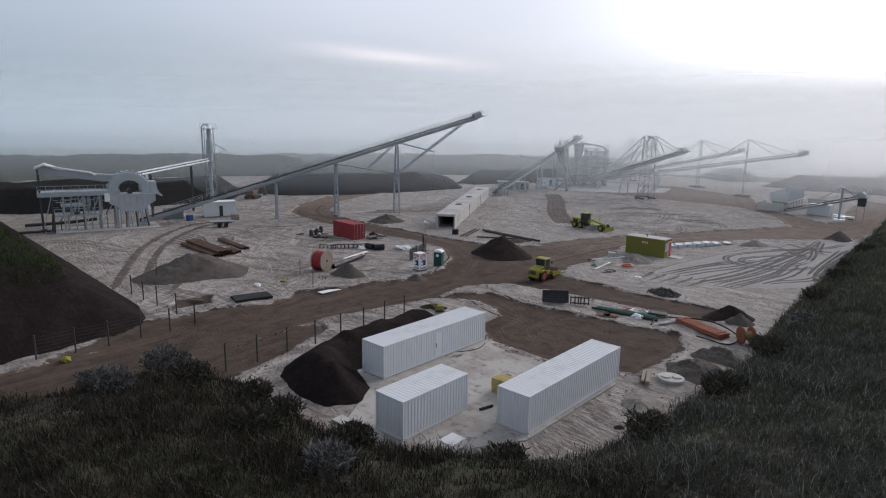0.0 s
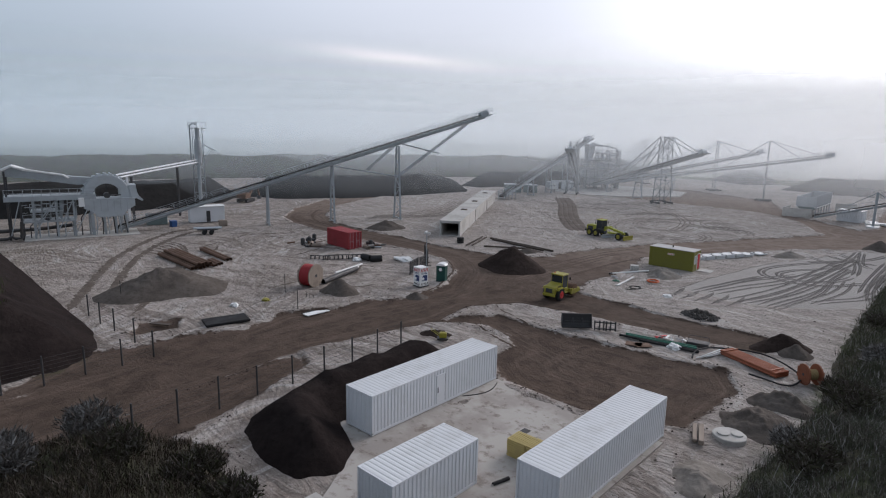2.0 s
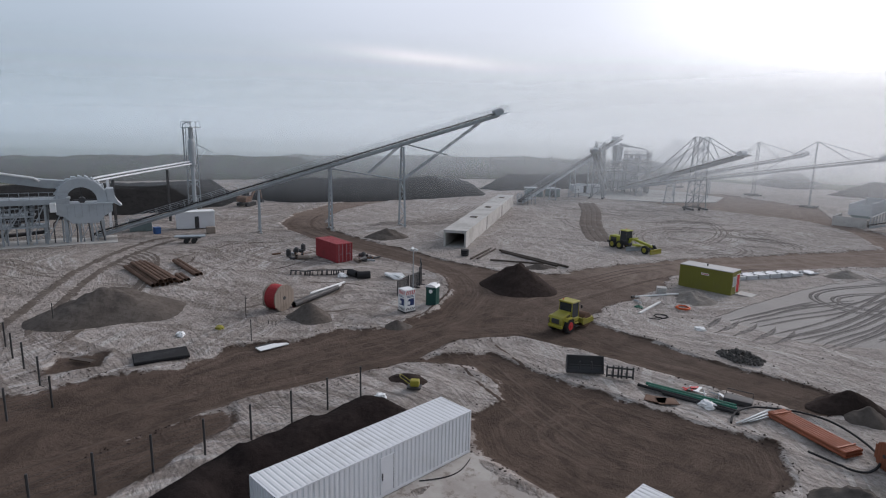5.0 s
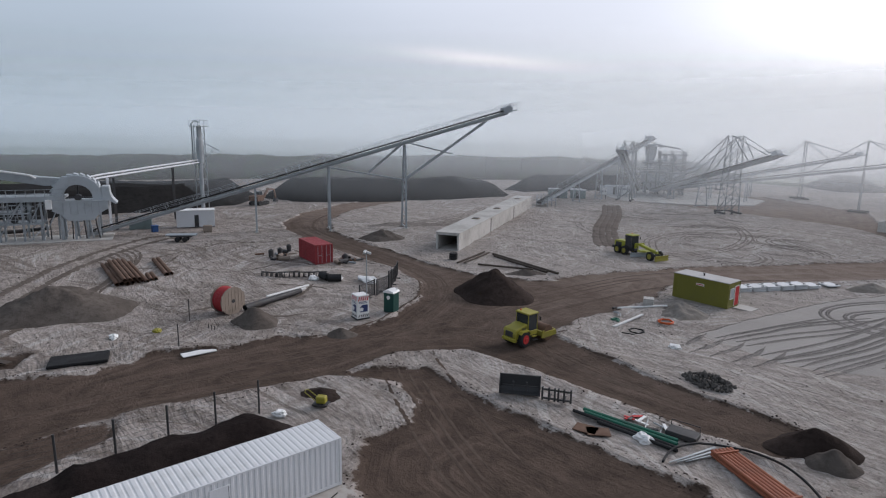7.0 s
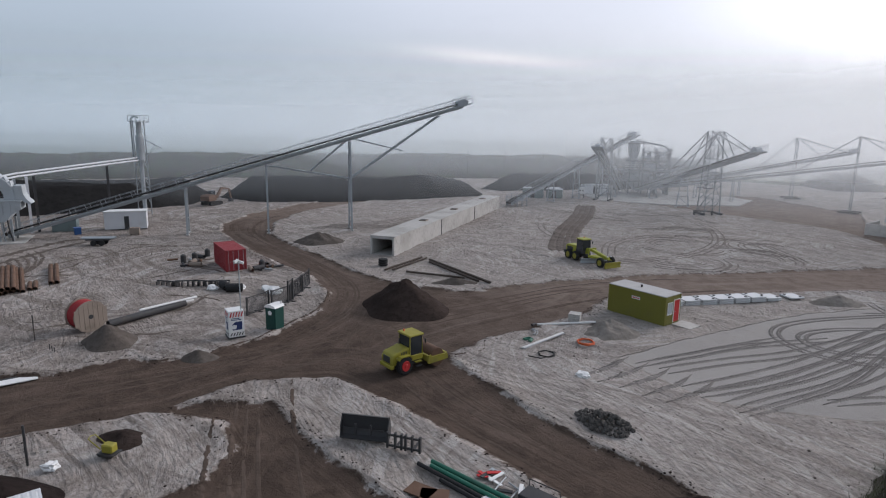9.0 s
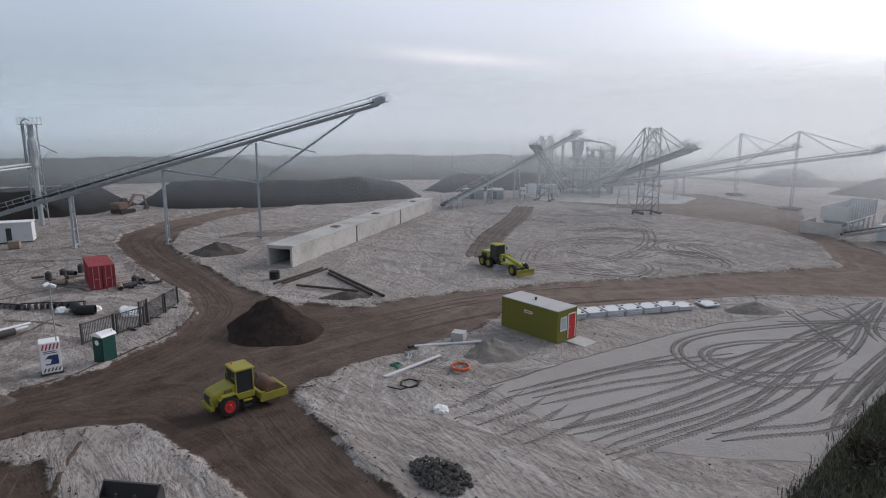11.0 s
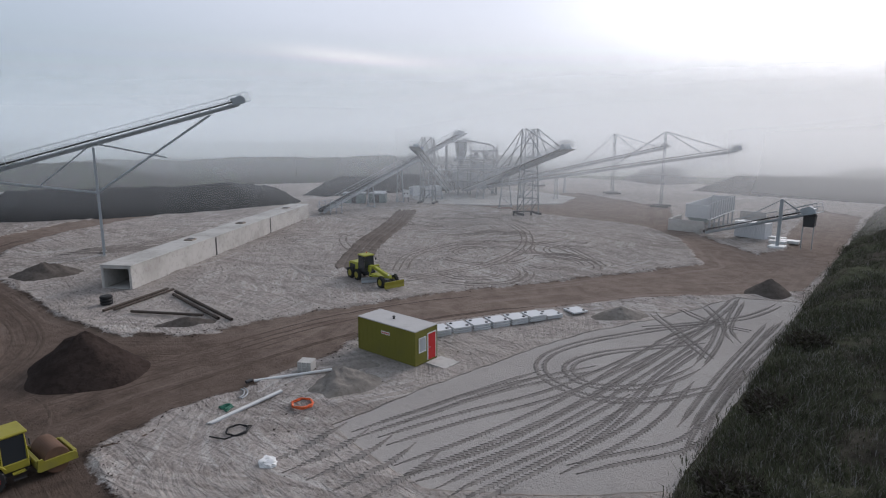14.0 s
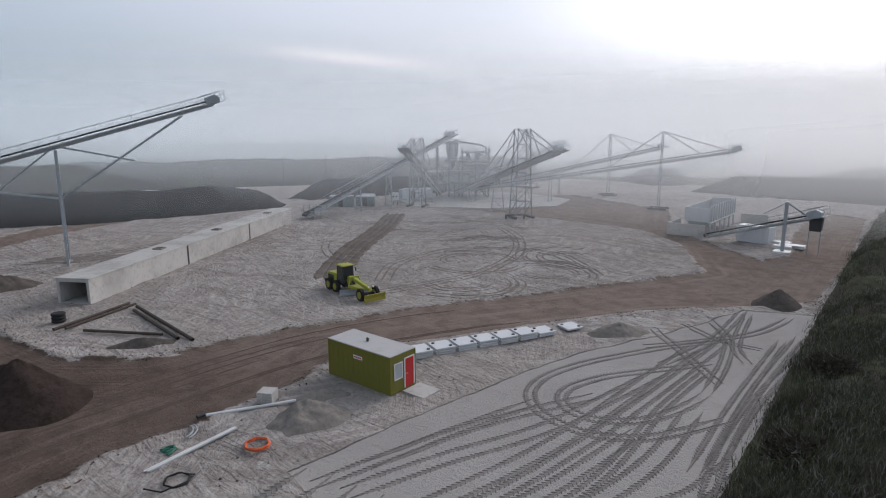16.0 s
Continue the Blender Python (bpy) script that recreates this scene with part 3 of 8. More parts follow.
# ---- earth banks ----
def bank_field(name, x0, x1, y0, y1, step, height, material, label, category="embankment", kind="structure"):
    xs, ys = np.arange(x0, x1 + step / 2, step), np.arange(y0, y1 + step / 2, step)
    X, Y = np.meshgrid(xs, ys)
    Z = height(X, Y)
    keep = (np.maximum(np.maximum(Z[:-1, :-1], Z[1:, 1:]), np.maximum(Z[1:, :-1], Z[:-1, 1:])) > -0.35)
    me = grid_mesh(name, X, Y, Z, keep)
    me.materials.append(material)
    return tagged(new(name, me), label, category, kind=kind)


NEAR_FOOT = [(-44, 8), (-42.6, 20), (-38, 23.2), (-33, 22.6), (-26.8, 22.8), (-20.9, 25), (-16.2, 29.5), (-14.2, 36), (-13.6, 46), (-13, 56), (-14.2, 71), (-14.8, 100), (-15.4, 130), (-16, 160), (-16, 215), (-12, 250), (60, 250), (60, -60), (-47, -60)]


def near_bank(X, Y):
    d = signed(X, Y, NEAR_FOOT)
    rough = fbm(X, Y, 0.25, 41) - 0.5
    top = 4.2 + 1.2 * (fbm(X, Y, 0.05, 45) - 0.5)
    z = top * (1 - np.exp(-np.clip(d, 0, None) / 4.5)) + np.clip(d, -3, 0) * 0.35
    clumps = (fbm(X, Y, 0.55, 47, 3) - 0.5) * 1.3
    return z + (rough * 0.9 + clumps) * np.clip(d / 2, 0.1, 1)


bank_field("embankment", -52, 40, -40, 250, 0.8, near_bank, MAT["bank"], "overgrown dark earth embankment with dry shrubs and weeds")
LEFT_FOOT = [(-55.6, 12), (-56.2, 21), (-58, 24.5), (-64, 26), (-90, 27.5), (-140, 30), (-140, -30), (-54, -30)]


def left_bank(X, Y):
    d = signed(X, Y, LEFT_FOOT)
    z = np.minimum(d * 0.72, 5.6 + 0.6 * (fbm(X, Y, 0.1, 51) - 0.5)) 
    return z + (fbm(X, Y, 0.3, 55) - 0.5) * 0.6 * np.clip(d / 3, 0.1, 1)


bank_field("embankment", -142, -52, -32, 34, 0.8, left_bank, MAT["soil"], "high earth embankment with grassy crown and dark bare end")


# ---- shipping containers ----
def corrugated(bm, length, z0, z1, depth=0.036, pitch=0.28, flip=1):
    """A ribbed sheet along y from 0 to length in the plane x=0, ribs towards +x."""
    n = max(1, round(length / pitch))
    p = length / n
    ys, xs = [0.0], [0.0]
    for i in range(n):
        b = i * p
        for f, d in ((0.2, 0.0), (0.36, 1.0), (0.74, 1.0), (0.9, 0.0)):
            ys.append(b + f * p)
            xs.append(d * depth * flip)
    ys.append(length)
    xs.append(0.0)
    lo = [bm.verts.new((x, y, z0)) for x, y in zip(xs, ys)]
    hi = [bm.verts.new((x, y, z1)) for x, y in zip(xs, ys)]
    for i in range(len(lo) - 1):
        bm.faces.new((lo[i], lo[i + 1], hi[i + 1], hi[i]))


def container(m, length, paint, roof_paint, label, doors=0, side_door=False, height=2.59, roof_ribs=True, group="site containers"):
    """A steel container, length along y, centred on x, standing at z=0; doors: -1 or 1 for the end, 0 none seen."""
    w = 2.44
    box = thing("shipping_container", m, label, "container", group)
    h = height
    bm = bmesh.new()
    for x in (-w / 2, w / 2):
        block(bm, x - 0.06 * (x > 0), x + 0.06 * (x < 0), 0, length, 0.03, 0.17)
        block(bm, x - 0.05 * (x > 0), x + 0.05 * (x < 0), 0, length, h - 0.1, h - 0.01)
        for y in (0, length):
            block(bm, x - 0.13 * (x > 0), x + 0.13 * (x < 0), y - 0.13 * (y > 0), y + 0.13 * (y == 0), 0.1, h - 0.1)
    for y in (0, length):
        block(bm, -w / 2, w / 2, y - 0.08 * (y > 0), y + 0.08 * (y == 0), 0.03, 0.16)
        block(bm, -w / 2, w / 2, y - 0.08 * (y > 0), y + 0.08 * (y == 0), h - 0.12, h - 0.015)
    part("frame", bm, paint, box)
    block(bm := bmesh.new(), -w / 2 + 0.05, w / 2 - 0.05, 0.06, length - 0.06, 0.12, 0.16)
    part("floor_deck", bm, MAT["timber"], box)
    for x, f in ((-w / 2 + 0.05, -1), (w / 2 - 0.05, 1)):
        bm = bmesh.new()
        corrugated(bm, length - 0.26, 0.17, h - 0.1, 0.036, 0.28, f)
        bmesh.ops.translate(bm, verts=bm.verts, vec=(x, 0.13, 0))
        part("side_wall", bm, paint, box)
    for y, f in ((0.06, -1), (length - 0.06, 1)):
        if f == doors:
            for s in (-1, 1):
                leaf = part("door", boxm(0.02 if s > 0 else -w / 2 + 0.14, w / 2 - 0.14 if s > 0 else -0.02, y - 0.03, y + 0.03, 0.18, h - 0.13, bevel=0.008), paint, box)
                for k in range(5):
                    zz = 0.35 + k * (h - 0.65) / 5
                    part("rib", boxm(0.08 if s > 0 else -w / 2 + 0.2, w / 2 - 0.2 if s > 0 else -0.08, y + f * 0.03, y + f * 0.05, zz, zz + 0.3, bevel=0.008), paint, leaf)
                for k in (0.28, 0.78):
                    part("locking_bar", beamm((s * k * w / 2.2, y + f * 0.075, 0.16), (s * k * w / 2.2, y + f * 0.075, h - 0.1), 0.045, sides=8), MAT["steel"], leaf)
                part("handle", boxm(min(s * 0.3, s * 0.75), max(s * 0.3, s * 0.75), y + f * 0.08, y + f * 0.11, 1.15, 1.19), MAT["steel"], leaf)
        else:
            bm = bmesh.new()
            corrugated(bm, w - 0.26, 0.16, h - 0.12, 0.036, 0.25, f)
            bmesh.ops.rotate(bm, verts=bm.verts, cent=(0, 0, 0), matrix=Matrix.Rotation(radians(-90), 3, "Z") if f > 0 else Matrix.Rotation(radians(-90), 3, "Z"))
            for v in bm.verts:
                v.co = Vector((v.co.x - (w - 0.26) / 2, y + abs(v.co.y) * f, v.co.z))
            part("end_wall", bm, paint, box)
    bm = bmesh.new()
    n = round(length / 0.3)
    for i in range(n):
        a, b = 0.08 + i * (length - 0.16) / n, 0.08 + (i + 1) * (length - 0.16) / n
        up = 0.02 if roof_ribs else 0.004
        prof = [(a, 0), (a + (b - a) * 0.2, up), (a + (b - a) * 0.7, up), (a + (b - a) * 0.9, 0), (b, 0)]
        for (y0, z0), (y1, z1) in zip(prof, prof[1:]):
            q = [bm.verts.new(c) for c in ((-w / 2 + 0.05, y0, h - 0.03 + z0), (w / 2 - 0.05, y0, h - 0.03 + z0), (w / 2 - 0.05, y1, h - 0.03 + z1), (-w / 2 + 0.05, y1, h - 0.03 + z1))]
            bm.faces.new(q)
    part("roof", bm, roof_paint, box)
    casting = None
    for x in (-w / 2, w / 2):
        for y in (0, length):
            for z in (0.0, h - 0.118):
                if casting is None:
                    casting = part("corner_casting", boxm(-0.085, 0.085, -0.09, 0.09, 0, 0.118, bevel=0.012), paint, box)
                    casting.location = (x - 0.08 * math.copysign(1, x), 0.085, z)
                else:
                    shared("corner_casting", casting, box, pose(x - 0.08 * math.copysign(1, x), y + (0.085 if y == 0 else -0.085), z))
    if side_door:
        dx = w / 2 - 0.01
        leaf = part("side_door", boxm(dx - 0.03, dx + 0.02, length * 0.5 - 0.45, length * 0.5 + 0.45, 0.2, 2.2, bevel=0.01), paint, box)
        part("door_handle", boxm(dx + 0.02, dx + 0.06, length * 0.5 - 0.36, length * 0.5 - 0.3, 0.95, 1.35, bevel=0.01), MAT["dark_steel"], leaf)
        part("door_seal", boxm(dx + 0.02, dx + 0.026, length * 0.5 + 0.38, length * 0.5 + 0.4, 0.25, 2.15), MAT["dark_steel"], leaf)
    return box


container(pose(-33.03, 30.97, 0.12), 12.19, MAT["white_paint"], MAT["white_roof"], "long white corrugated steel container with a side door on the slab", side_door=True)
container(pose(-25.45, 25.6, 0.08), 6.06, MAT["white_paint"], MAT["white_roof"], "short white corrugated steel container at the slab's edge")
container(pose(-20.45, 31.5, 0.08), 12.19, MAT["white_paint"], MAT["white_roof"], "long white corrugated steel container beside the wooden pallets")
container(pose(-77.1, 66.8, 0.05, 0, 0, 84), 6.06, MAT["red_paint"], MAT["red_paint"], "faded red steel container with closed end doors", doors=-1)

# concrete slab under the white containers
bm = bmesh.new()
plate(bm, [(-34.6, 30.2), (-31.5, 29.4), (-28.9, 25.1), (-22.6, 24.9), (-19.0, 31.0), (-18.9, 42.8), (-25.1, 43.2), (-34.6, 43.4)], "z", -0.25, 0.1)
tagged(mesh_object("pavement", bm, MAT["slab"]), "stained pale concrete slab under the white containers", "slab", kind="structure")


# ---- concrete tunnel over the reclaim belt ----
def tunnel(m, lengths):
    t = thing("concrete_tunnel", m, "long pale concrete box tunnel with roof hatches and open end", "tunnel")
    w, h, k, y = 3.6, 2.55, 0.28, 0.0
    for i, ln in enumerate(lengths):
        outer = [(-w / 2, 0), (w / 2, 0), (w / 2, h), (-w / 2, h)]
        inner = [(-w / 2 + k, 0.05), (w / 2 - k, 0.05), (w / 2 - k, h - k), (-w / 2 + k, h - k)]
        bm = bmesh.new()
        rings = [[bm.verts.new((x, yy, z)) for x, z in sec] for yy in (y + 0.03, y + ln - 0.03) for sec in (outer, inner)]
        for j in range(4):
            q = (j + 1) % 4
            bm.faces.new((rings[0][j], rings[0][q], rings[2][q], rings[2][j]))
            bm.faces.new((rings[1][q], rings[1][j], rings[3][j], rings[3][q]))
            bm.faces.new((rings[0][q], rings[0][j], rings[1][j], rings[1][q]))
            bm.faces.new((rings[2][j], rings[2][q], rings[3][q], rings[3][j]))
        bmesh.ops.recalc_face_normals(bm, faces=bm.faces[:])
        seg = part("tunnel_segment", bm, MAT["concrete"], t)
        part("roof_lip", boxm(-w / 2 - 0.12, w / 2 + 0.12, y + 0.02, y + ln - 0.05, h + 0.004, h + 0.14, bevel=0.02), MAT["concrete"], seg)
        hy = y + ln * (0.82 if i == 0 else 0.62)
        hatch = part("hatch", boxm(-0.6, 0.6, hy - 0.6, hy + 0.6, h + 0.14, h + 0.3, bevel=0.03), MAT["old_wood"], seg, "square dark roof hatch")
        # solid dark plate, its colour giving the look of an open shaft
        part("hatch_opening", boxm(-0.42, 0.42, hy - 0.42, hy + 0.42, h + 0.302, h + 0.33), MAT["dark_steel"], hatch)
        if i:
            part("joint_strip", boxm(w / 2 + 0.004, w / 2 + 0.05, y - 0.14, y + 0.14, 0.0, h + 0.1), MAT["dark_steel"], seg, "dark joint strip")
        y += ln
    return t


tunnel(pose(-75.09, 86.17, 0, 0, 0, 31.3), [18.5, 18.2, 18.2])


# ---- conveyors ----
def conveyor(name, tail, head, label, width=1.2, depth=0.9, belt=True, rail=True, bays=None, head_frame=True):
    """A belt conveyor on a lattice girder from tail to head (world points at belt level)."""
    tail, head = Vector(tail), Vector(head)
    run = head - tail
    ln = run.length
    yaw, up = math.atan2(run.y, run.x), math.asin(run.z / ln)
    root = thing(name, Matrix.Translation(tail) @ Euler((0, -up, yaw)).to_matrix().to_4x4(), label, "conveyor", "belt conveyors")
    w = width / 2
    for s in (-1, 1):
        # a folded sheet girder: web with a flange above and below, stiffened at each bay
        girder = platem([(s * w - s * 0.16, -depth), (s * w, -depth), (s * w, -0.2), (s * w - s * 0.14, -0.2), (s * w - s * 0.14, -0.24), (s * w - s * 0.04, -0.24), (s * w - s * 0.04, -depth + 0.04), (s * w - s * 0.16, -depth + 0.04)], "x", 0.2, ln - 0.2)
        web = part("side_girder", girder, MAT["grey_sheet"], root)
        n = bays or max(3, int(ln / 3.0))
        stiff = None
        for i in range(1, n):
            if stiff is None:
                stiff = part("stiffener", boxm(-0.03, 0.03, s * w - 0.01, s * w + s * 0.06 + 0.01, -depth + 0.05, -0.2), MAT["steel"], web)
                stiff.location = (ln / n, 0, 0)
            else:
                shared("stiffener", stiff, web, pose(ln * i / n, 0, 0))
        if rail:
            o = s * (w + 0.65)
            part("walkway", boxm(0.5, ln, min(s * (w + 0.08), o), max(s * (w + 0.08), o), -0.34, -0.29), MAT["steel"], root)
            bm = bmesh.new()
            for i in range(int(ln / 2.2) + 1):
                beam(bm, (0.6 + i * 2.2, o, -0.3), (0.6 + i * 2.2, o, 0.9), 0.05)
            beam(bm, (0.6, o, 0.9), (ln, o, 0.9), 0.05)
            beam(bm, (0.6, o, 0.35), (ln, o, 0.35), 0.035)
            part("handrail", bm, MAT["steel"], root)
    if belt:
        bm = bmesh.new()
        for a, b in (((0.2, -w * 0.85, 0.2), (0.2, -w * 0.3, 0.02)), ((0.2, -w * 0.3, 0.02), (0.2, w * 0.3, 0.02)), ((0.2, w * 0.3, 0.02), (0.2, w * 0.85, 0.2))):
            a, b = Vector(a), Vector(b)
            q = [a, b, b + Vector((ln - 0.4, 0, 0)), a + Vector((ln - 0.4, 0, 0))]
            bm.faces.new([bm.verts.new(c) for c in q])
            bm.faces.new([bm.verts.new(c - Vector((0, 0, 0.02))) for c in q[::-1]])
        part("belt", bm, MAT["rubber"], root, "black troughed rubber belt")
        idler = part("idler", beamm((0, -w, -0.12), (0, w, -0.12), 0.1, sides=6), MAT["dark_steel"], root)
        idler.location = (1, 0, 0)
        for i in range(1, int(ln / 1.5)):
            shared("idler", idler, root, pose(1 + i * 1.5, 0, 0))
    for name2, x in (("tail_drum", 0.1), ("head_drum", ln - 0.1)):
        part(name2, turnedm([(0.28, -w * 0.9), (0.28, w * 0.9)], "y", 12, (x, 0, -0.1)), MAT["dark_steel"], root)
    if head_frame:
        part("head_chute", platem([(ln - 1.0, -0.5), (ln + 0.7, -0.5), (ln + 0.9, 0.2), (ln + 0.3, 0.75), (ln - 1.0, 0.6)], "y", -w - 0.02, w + 0.02), MAT["grey_sheet"], root)
        bm = bmesh.new()
        for x in (ln - 1.2, ln + 0.2, ln + 1.5):
            for s in (-1, 1):
                beam(bm, (x, s * (w + 0.8), -0.3), (x, s * (w + 0.8), 1.0), 0.05)
        for z in (0.5, 1.0):
            for s in (-1, 1):
                beam(bm, (ln - 1.2, s * (w + 0.8), z), (ln + 1.5, s * (w + 0.8), z), 0.05)
            beam(bm, (ln + 1.5, -w - 0.8, z), (ln + 1.5, w + 0.8, z), 0.05)
        part("platform_rail", bm, MAT["steel"], root)
        part("platform", boxm(ln - 1.2, ln + 1.5, -w - 0.8, w + 0.8, -0.42, -0.34), MAT["steel"], root)
        part("drive_motor", turnedm([(0.2, 0), (0.2, 0.7)], "y", 10, (ln - 0.2, w + 0.05, 0)), MAT["blue"], root)
    return root


def trestle(m, top, spread, label, base=1.2, top_w=1.3, lean=0.0, bays=5, bar=0.16):
    """A four-legged or two-legged lattice support: width across x, standing at the origin, reaching top."""
    t = thing("conveyor_support", m, label, "support", "conveyor supports")
    legs = [(-spread / 2, -top_w / 2), (spread / 2, top_w / 2)]
    for b, u in legs:
        part("leg", beamm((b, 0, 0.1), (u, lean, top), bar * 1.25), MAT["steel"], t)
        part("foot_plate", boxm(b - 0.3, b + 0.3, -0.3, 0.3, -0.05, 0.12), MAT["concrete"], t)
    bm = bmesh.new()
    for i in range(bays):
        z0, z1 = 0.3 + (top - 0.5) * i / bays, 0.3 + (top - 0.5) * (i + 1) / bays
        def at(side, z):
            b, u = legs[side]
            return (b + (u - b) * z / top, lean * z / top, z)
        beam(bm, at(i % 2, z0), at(1 - i % 2, z1), bar * 0.5)
        beam(bm, at(0, z1), at(1, z1), bar * 0.5)
    beam(bm, at(0, 0.25), at(1, 0.25), bar * 0.9)
    part("bracing", bm, MAT["steel"], t)
    return t


TAIL, HEAD = Vector((-115.2, 46.6, 0.9)), Vector((-88.4, 111.2, 21.3))
conveyor("belt_conveyor", TAIL, HEAD, "long grey steel belt conveyor rising on lattice legs", 1.3, 0.74)
along = (HEAD - TAIL).normalized()
flat = math.degrees(math.atan2(along.y, along.x))
for f, spread, name in ((0.355, 2.4, "slim"), (0.53, 3.0, "tall"), (0.722, 3.6, "tallest")):
    p = TAIL + (HEAD - TAIL) * f
    trestle(pose(p.x, p.y, 0, 0, 0, flat - 90), p.z - 0.9, spread, name + " lattice steel leg under the long conveyor", lean=0.0, bays=max(3, int(p.z / 2.2)), bar=0.22)
# slanting props between the tallest leg and the girder
side = Vector((-along.y, along.x, 0)).normalized()
mast = TAIL + (HEAD - TAIL) * 0.722
props = thing("conveyor_prop", Matrix(), "slanting lattice steel props under the long conveyor", "support")
low = Vector((mast.x, mast.y, 8.6))
for s in (-1, 1):
    o = side * (s * 0.6)
    part("prop", beamm(low + o, TAIL + (HEAD - TAIL) * 0.94 + o - Vector((0, 0, 0.9)), 0.24, sides=8), MAT["steel"], props)
    part("prop", beamm(Vector((mast.x, mast.y, 15.3)) + o, TAIL + (HEAD - TAIL) * 0.85 + o - Vector((0, 0, 5.0)), 0.2, sides=8), MAT["steel"], props)
    part("prop", beamm(Vector((mast.x, mast.y, 15.3)) + o, TAIL + (HEAD - TAIL) * 0.63 + o - Vector((0, 0, 3.8)), 0.2, sides=8), MAT["steel"], props)
    part("prop", beamm(low + o, TAIL + (HEAD - TAIL) * 0.53 + o - Vector((0, 0, 0.9)), 0.2, sides=8), MAT["steel"], props)
bm = bmesh.new()
a0, a1 = low, TAIL + (HEAD - TAIL) * 0.94 - Vector((0, 0, 0.9))
for i in range(9):
    s = 0.6 if i % 2 else -0.6
    beam(bm, a0 + (a1 - a0) * (i / 9) + side * s, a0 + (a1 - a0) * ((i + 1) / 9) - side * s, 0.07)
part("bracing", bm, MAT["steel"], props)


# ---- heaps ----
def heap(x, y, rx, ry, h, material, label, turn=0, seed=1, power=1.0, category="heap", lumps=0.16, name="earth_heap"):
    n, m = 44, 18
    co = Matrix.Rotation(radians(turn), 3, "Z")
    bm = bmesh.new()
    rings = []
    rs = np.random.RandomState(seed)
    ph = rs.rand(8) * 6.28
    for i in range(m + 1):
        f = i / m
        ring = []
        for k in range(n):
            t = 2 * math.pi * k / n
            wob = 1 + 0.09 * math.sin(2 * t + ph[0]) + 0.06 * math.sin(3 * t + ph[1]) + 0.04 * math.sin(5 * t + ph[2])
            r = f * wob
            px, py = math.cos(t) * r * rx, math.sin(t) * r * ry
            body = (1 - f) ** power if f < 1 else 0
            body = body if power > 1 else min(body, 1 - 0.5 * (1 - f) ** 3 * 0.2)
            lump = (noise.noise((px * 0.9 + seed, py * 0.9, 0)) * 0.6 + noise.noise((px * 2.6, py * 2.6 + seed, 3)) * 0.4) * lumps * h * (1 - f * f)
            z = h * body + lump - 0.12 * f
            ring.append(bm.verts.new(co @ Vector((px, py, z))))
            if f == 0:
                break
        rings.append(ring)
    for k in range(n):
        bm.faces.new((rings[0][0], rings[1][k], rings[1][(k + 1) % n]))
    for a, b in zip(rings[1:], rings[2:]):
        for k in range(n):
            bm.faces.new((a[k], b[k], b[(k + 1) % n], a[(k + 1) % n]))
    ob = mesh_object(name, bm, material, smooth=True)
    ob.location = (x, y, 0)
    return tagged(ob, label, category)


def ridge(name, x0, x1, y0, y1, foot, top, slope, material, label, seed, step=0.6, category="heap", rough=0.5, kind="", scale=0.3):
    def height(X, Y):
        d = signed(X, Y, foot)
        z = np.minimum(np.maximum(d, -1.2) * slope, top + (fbm(X, Y, 0.12, seed) - 0.5) * top * 0.25)
        return z + (fbm(X, Y, scale, seed + 7) - 0.5) * rough * np.clip(d / 2.5, 0.1, 1)
    ob = bank_field(name, x0, x1, y0, y1, step, height, material, label, category, kind)
    return ob


heap(-53.6, 74.8, 4.7, 4.0, 3.05, MAT["soil_brown"], "dark brown topsoil heap beside the road junction", 20, 2)
heap(-59.2, 49.9, 2.7, 2.2, 1.7, MAT["grey_sand"], "small grey sand heap beside the red cable reel", 30, 3)
heap(-72.8, 36.3, 7.4, 4.6, 2.9, MAT["grey_sand"], "broad grey sand heap near the steel pipes", 70, 4, 1.0)
heap(-51.8, 54.6, 1.5, 1.1, 0.7, MAT["grey_sand"], "low grey sand heap beside the sign block", 60, 5)
heap(-36.8, 85.0, 3.0, 2.0, 1.2, MAT["pale_sand"], "low pale sand heap beside the green cabin", 60, 6, 1.0, lumps=0.45)
heap(-38.6, 87.6, 2.2, 1.2, 0.6, MAT["pale_sand"], "low spill of pale sand against the cabin", 60, 16, 1.0)
heap(-28.4, 112.4, 3.0, 1.8, 1.0, MAT["pale_sand"], "low pale sand heap at the field's edge", 50, 7)
heap(-19.3, 131.0, 2.9, 2.3, 1.6, MAT["grey_sand"], "grey-brown earth heap at the road's edge", 60, 8)
heap(-18.3, 67.0, 2.6, 1.9, 1.3, MAT["soil_brown"], "dark earth heap with a cut sandy face", 30, 9, lumps=0.3)
heap(-17.0, 65.7, 1.5, 1.2, 1.0, MAT["grey_sand"], "grey sand spill on the dark earth heap", 30, 19, lumps=0.3)
heap(-88.5, 83.5, 4.4, 2.6, 1.6, MAT["grey_sand"], "grey sand heap near the tunnel mouth", 60, 10, lumps=0.3)
heap(-58.0, 85.0, 2.8, 1.0, 0.6, MAT["grey_sand"], "low bank of grey sand under the old pipes", 55, 12, lumps=0.3)
heap(-15.6, 49.6, 3.4, 2.4, 0.9, MAT["grey_sand"], "lumpy dug sand heap beside the manhole", 80, 13, lumps=0.7)
heap(-15.0, 53.6, 2.4, 2.0, 1.1, MAT["grey_sand"], "lumpy grey sand heap near the cable drum", 20, 14, lumps=0.7)
heap(-15.8, 40.4, 1.9, 2.4, 0.6, MAT["pale_sand"], "pale dug sand around the pit", 20, 15, lumps=0.6)
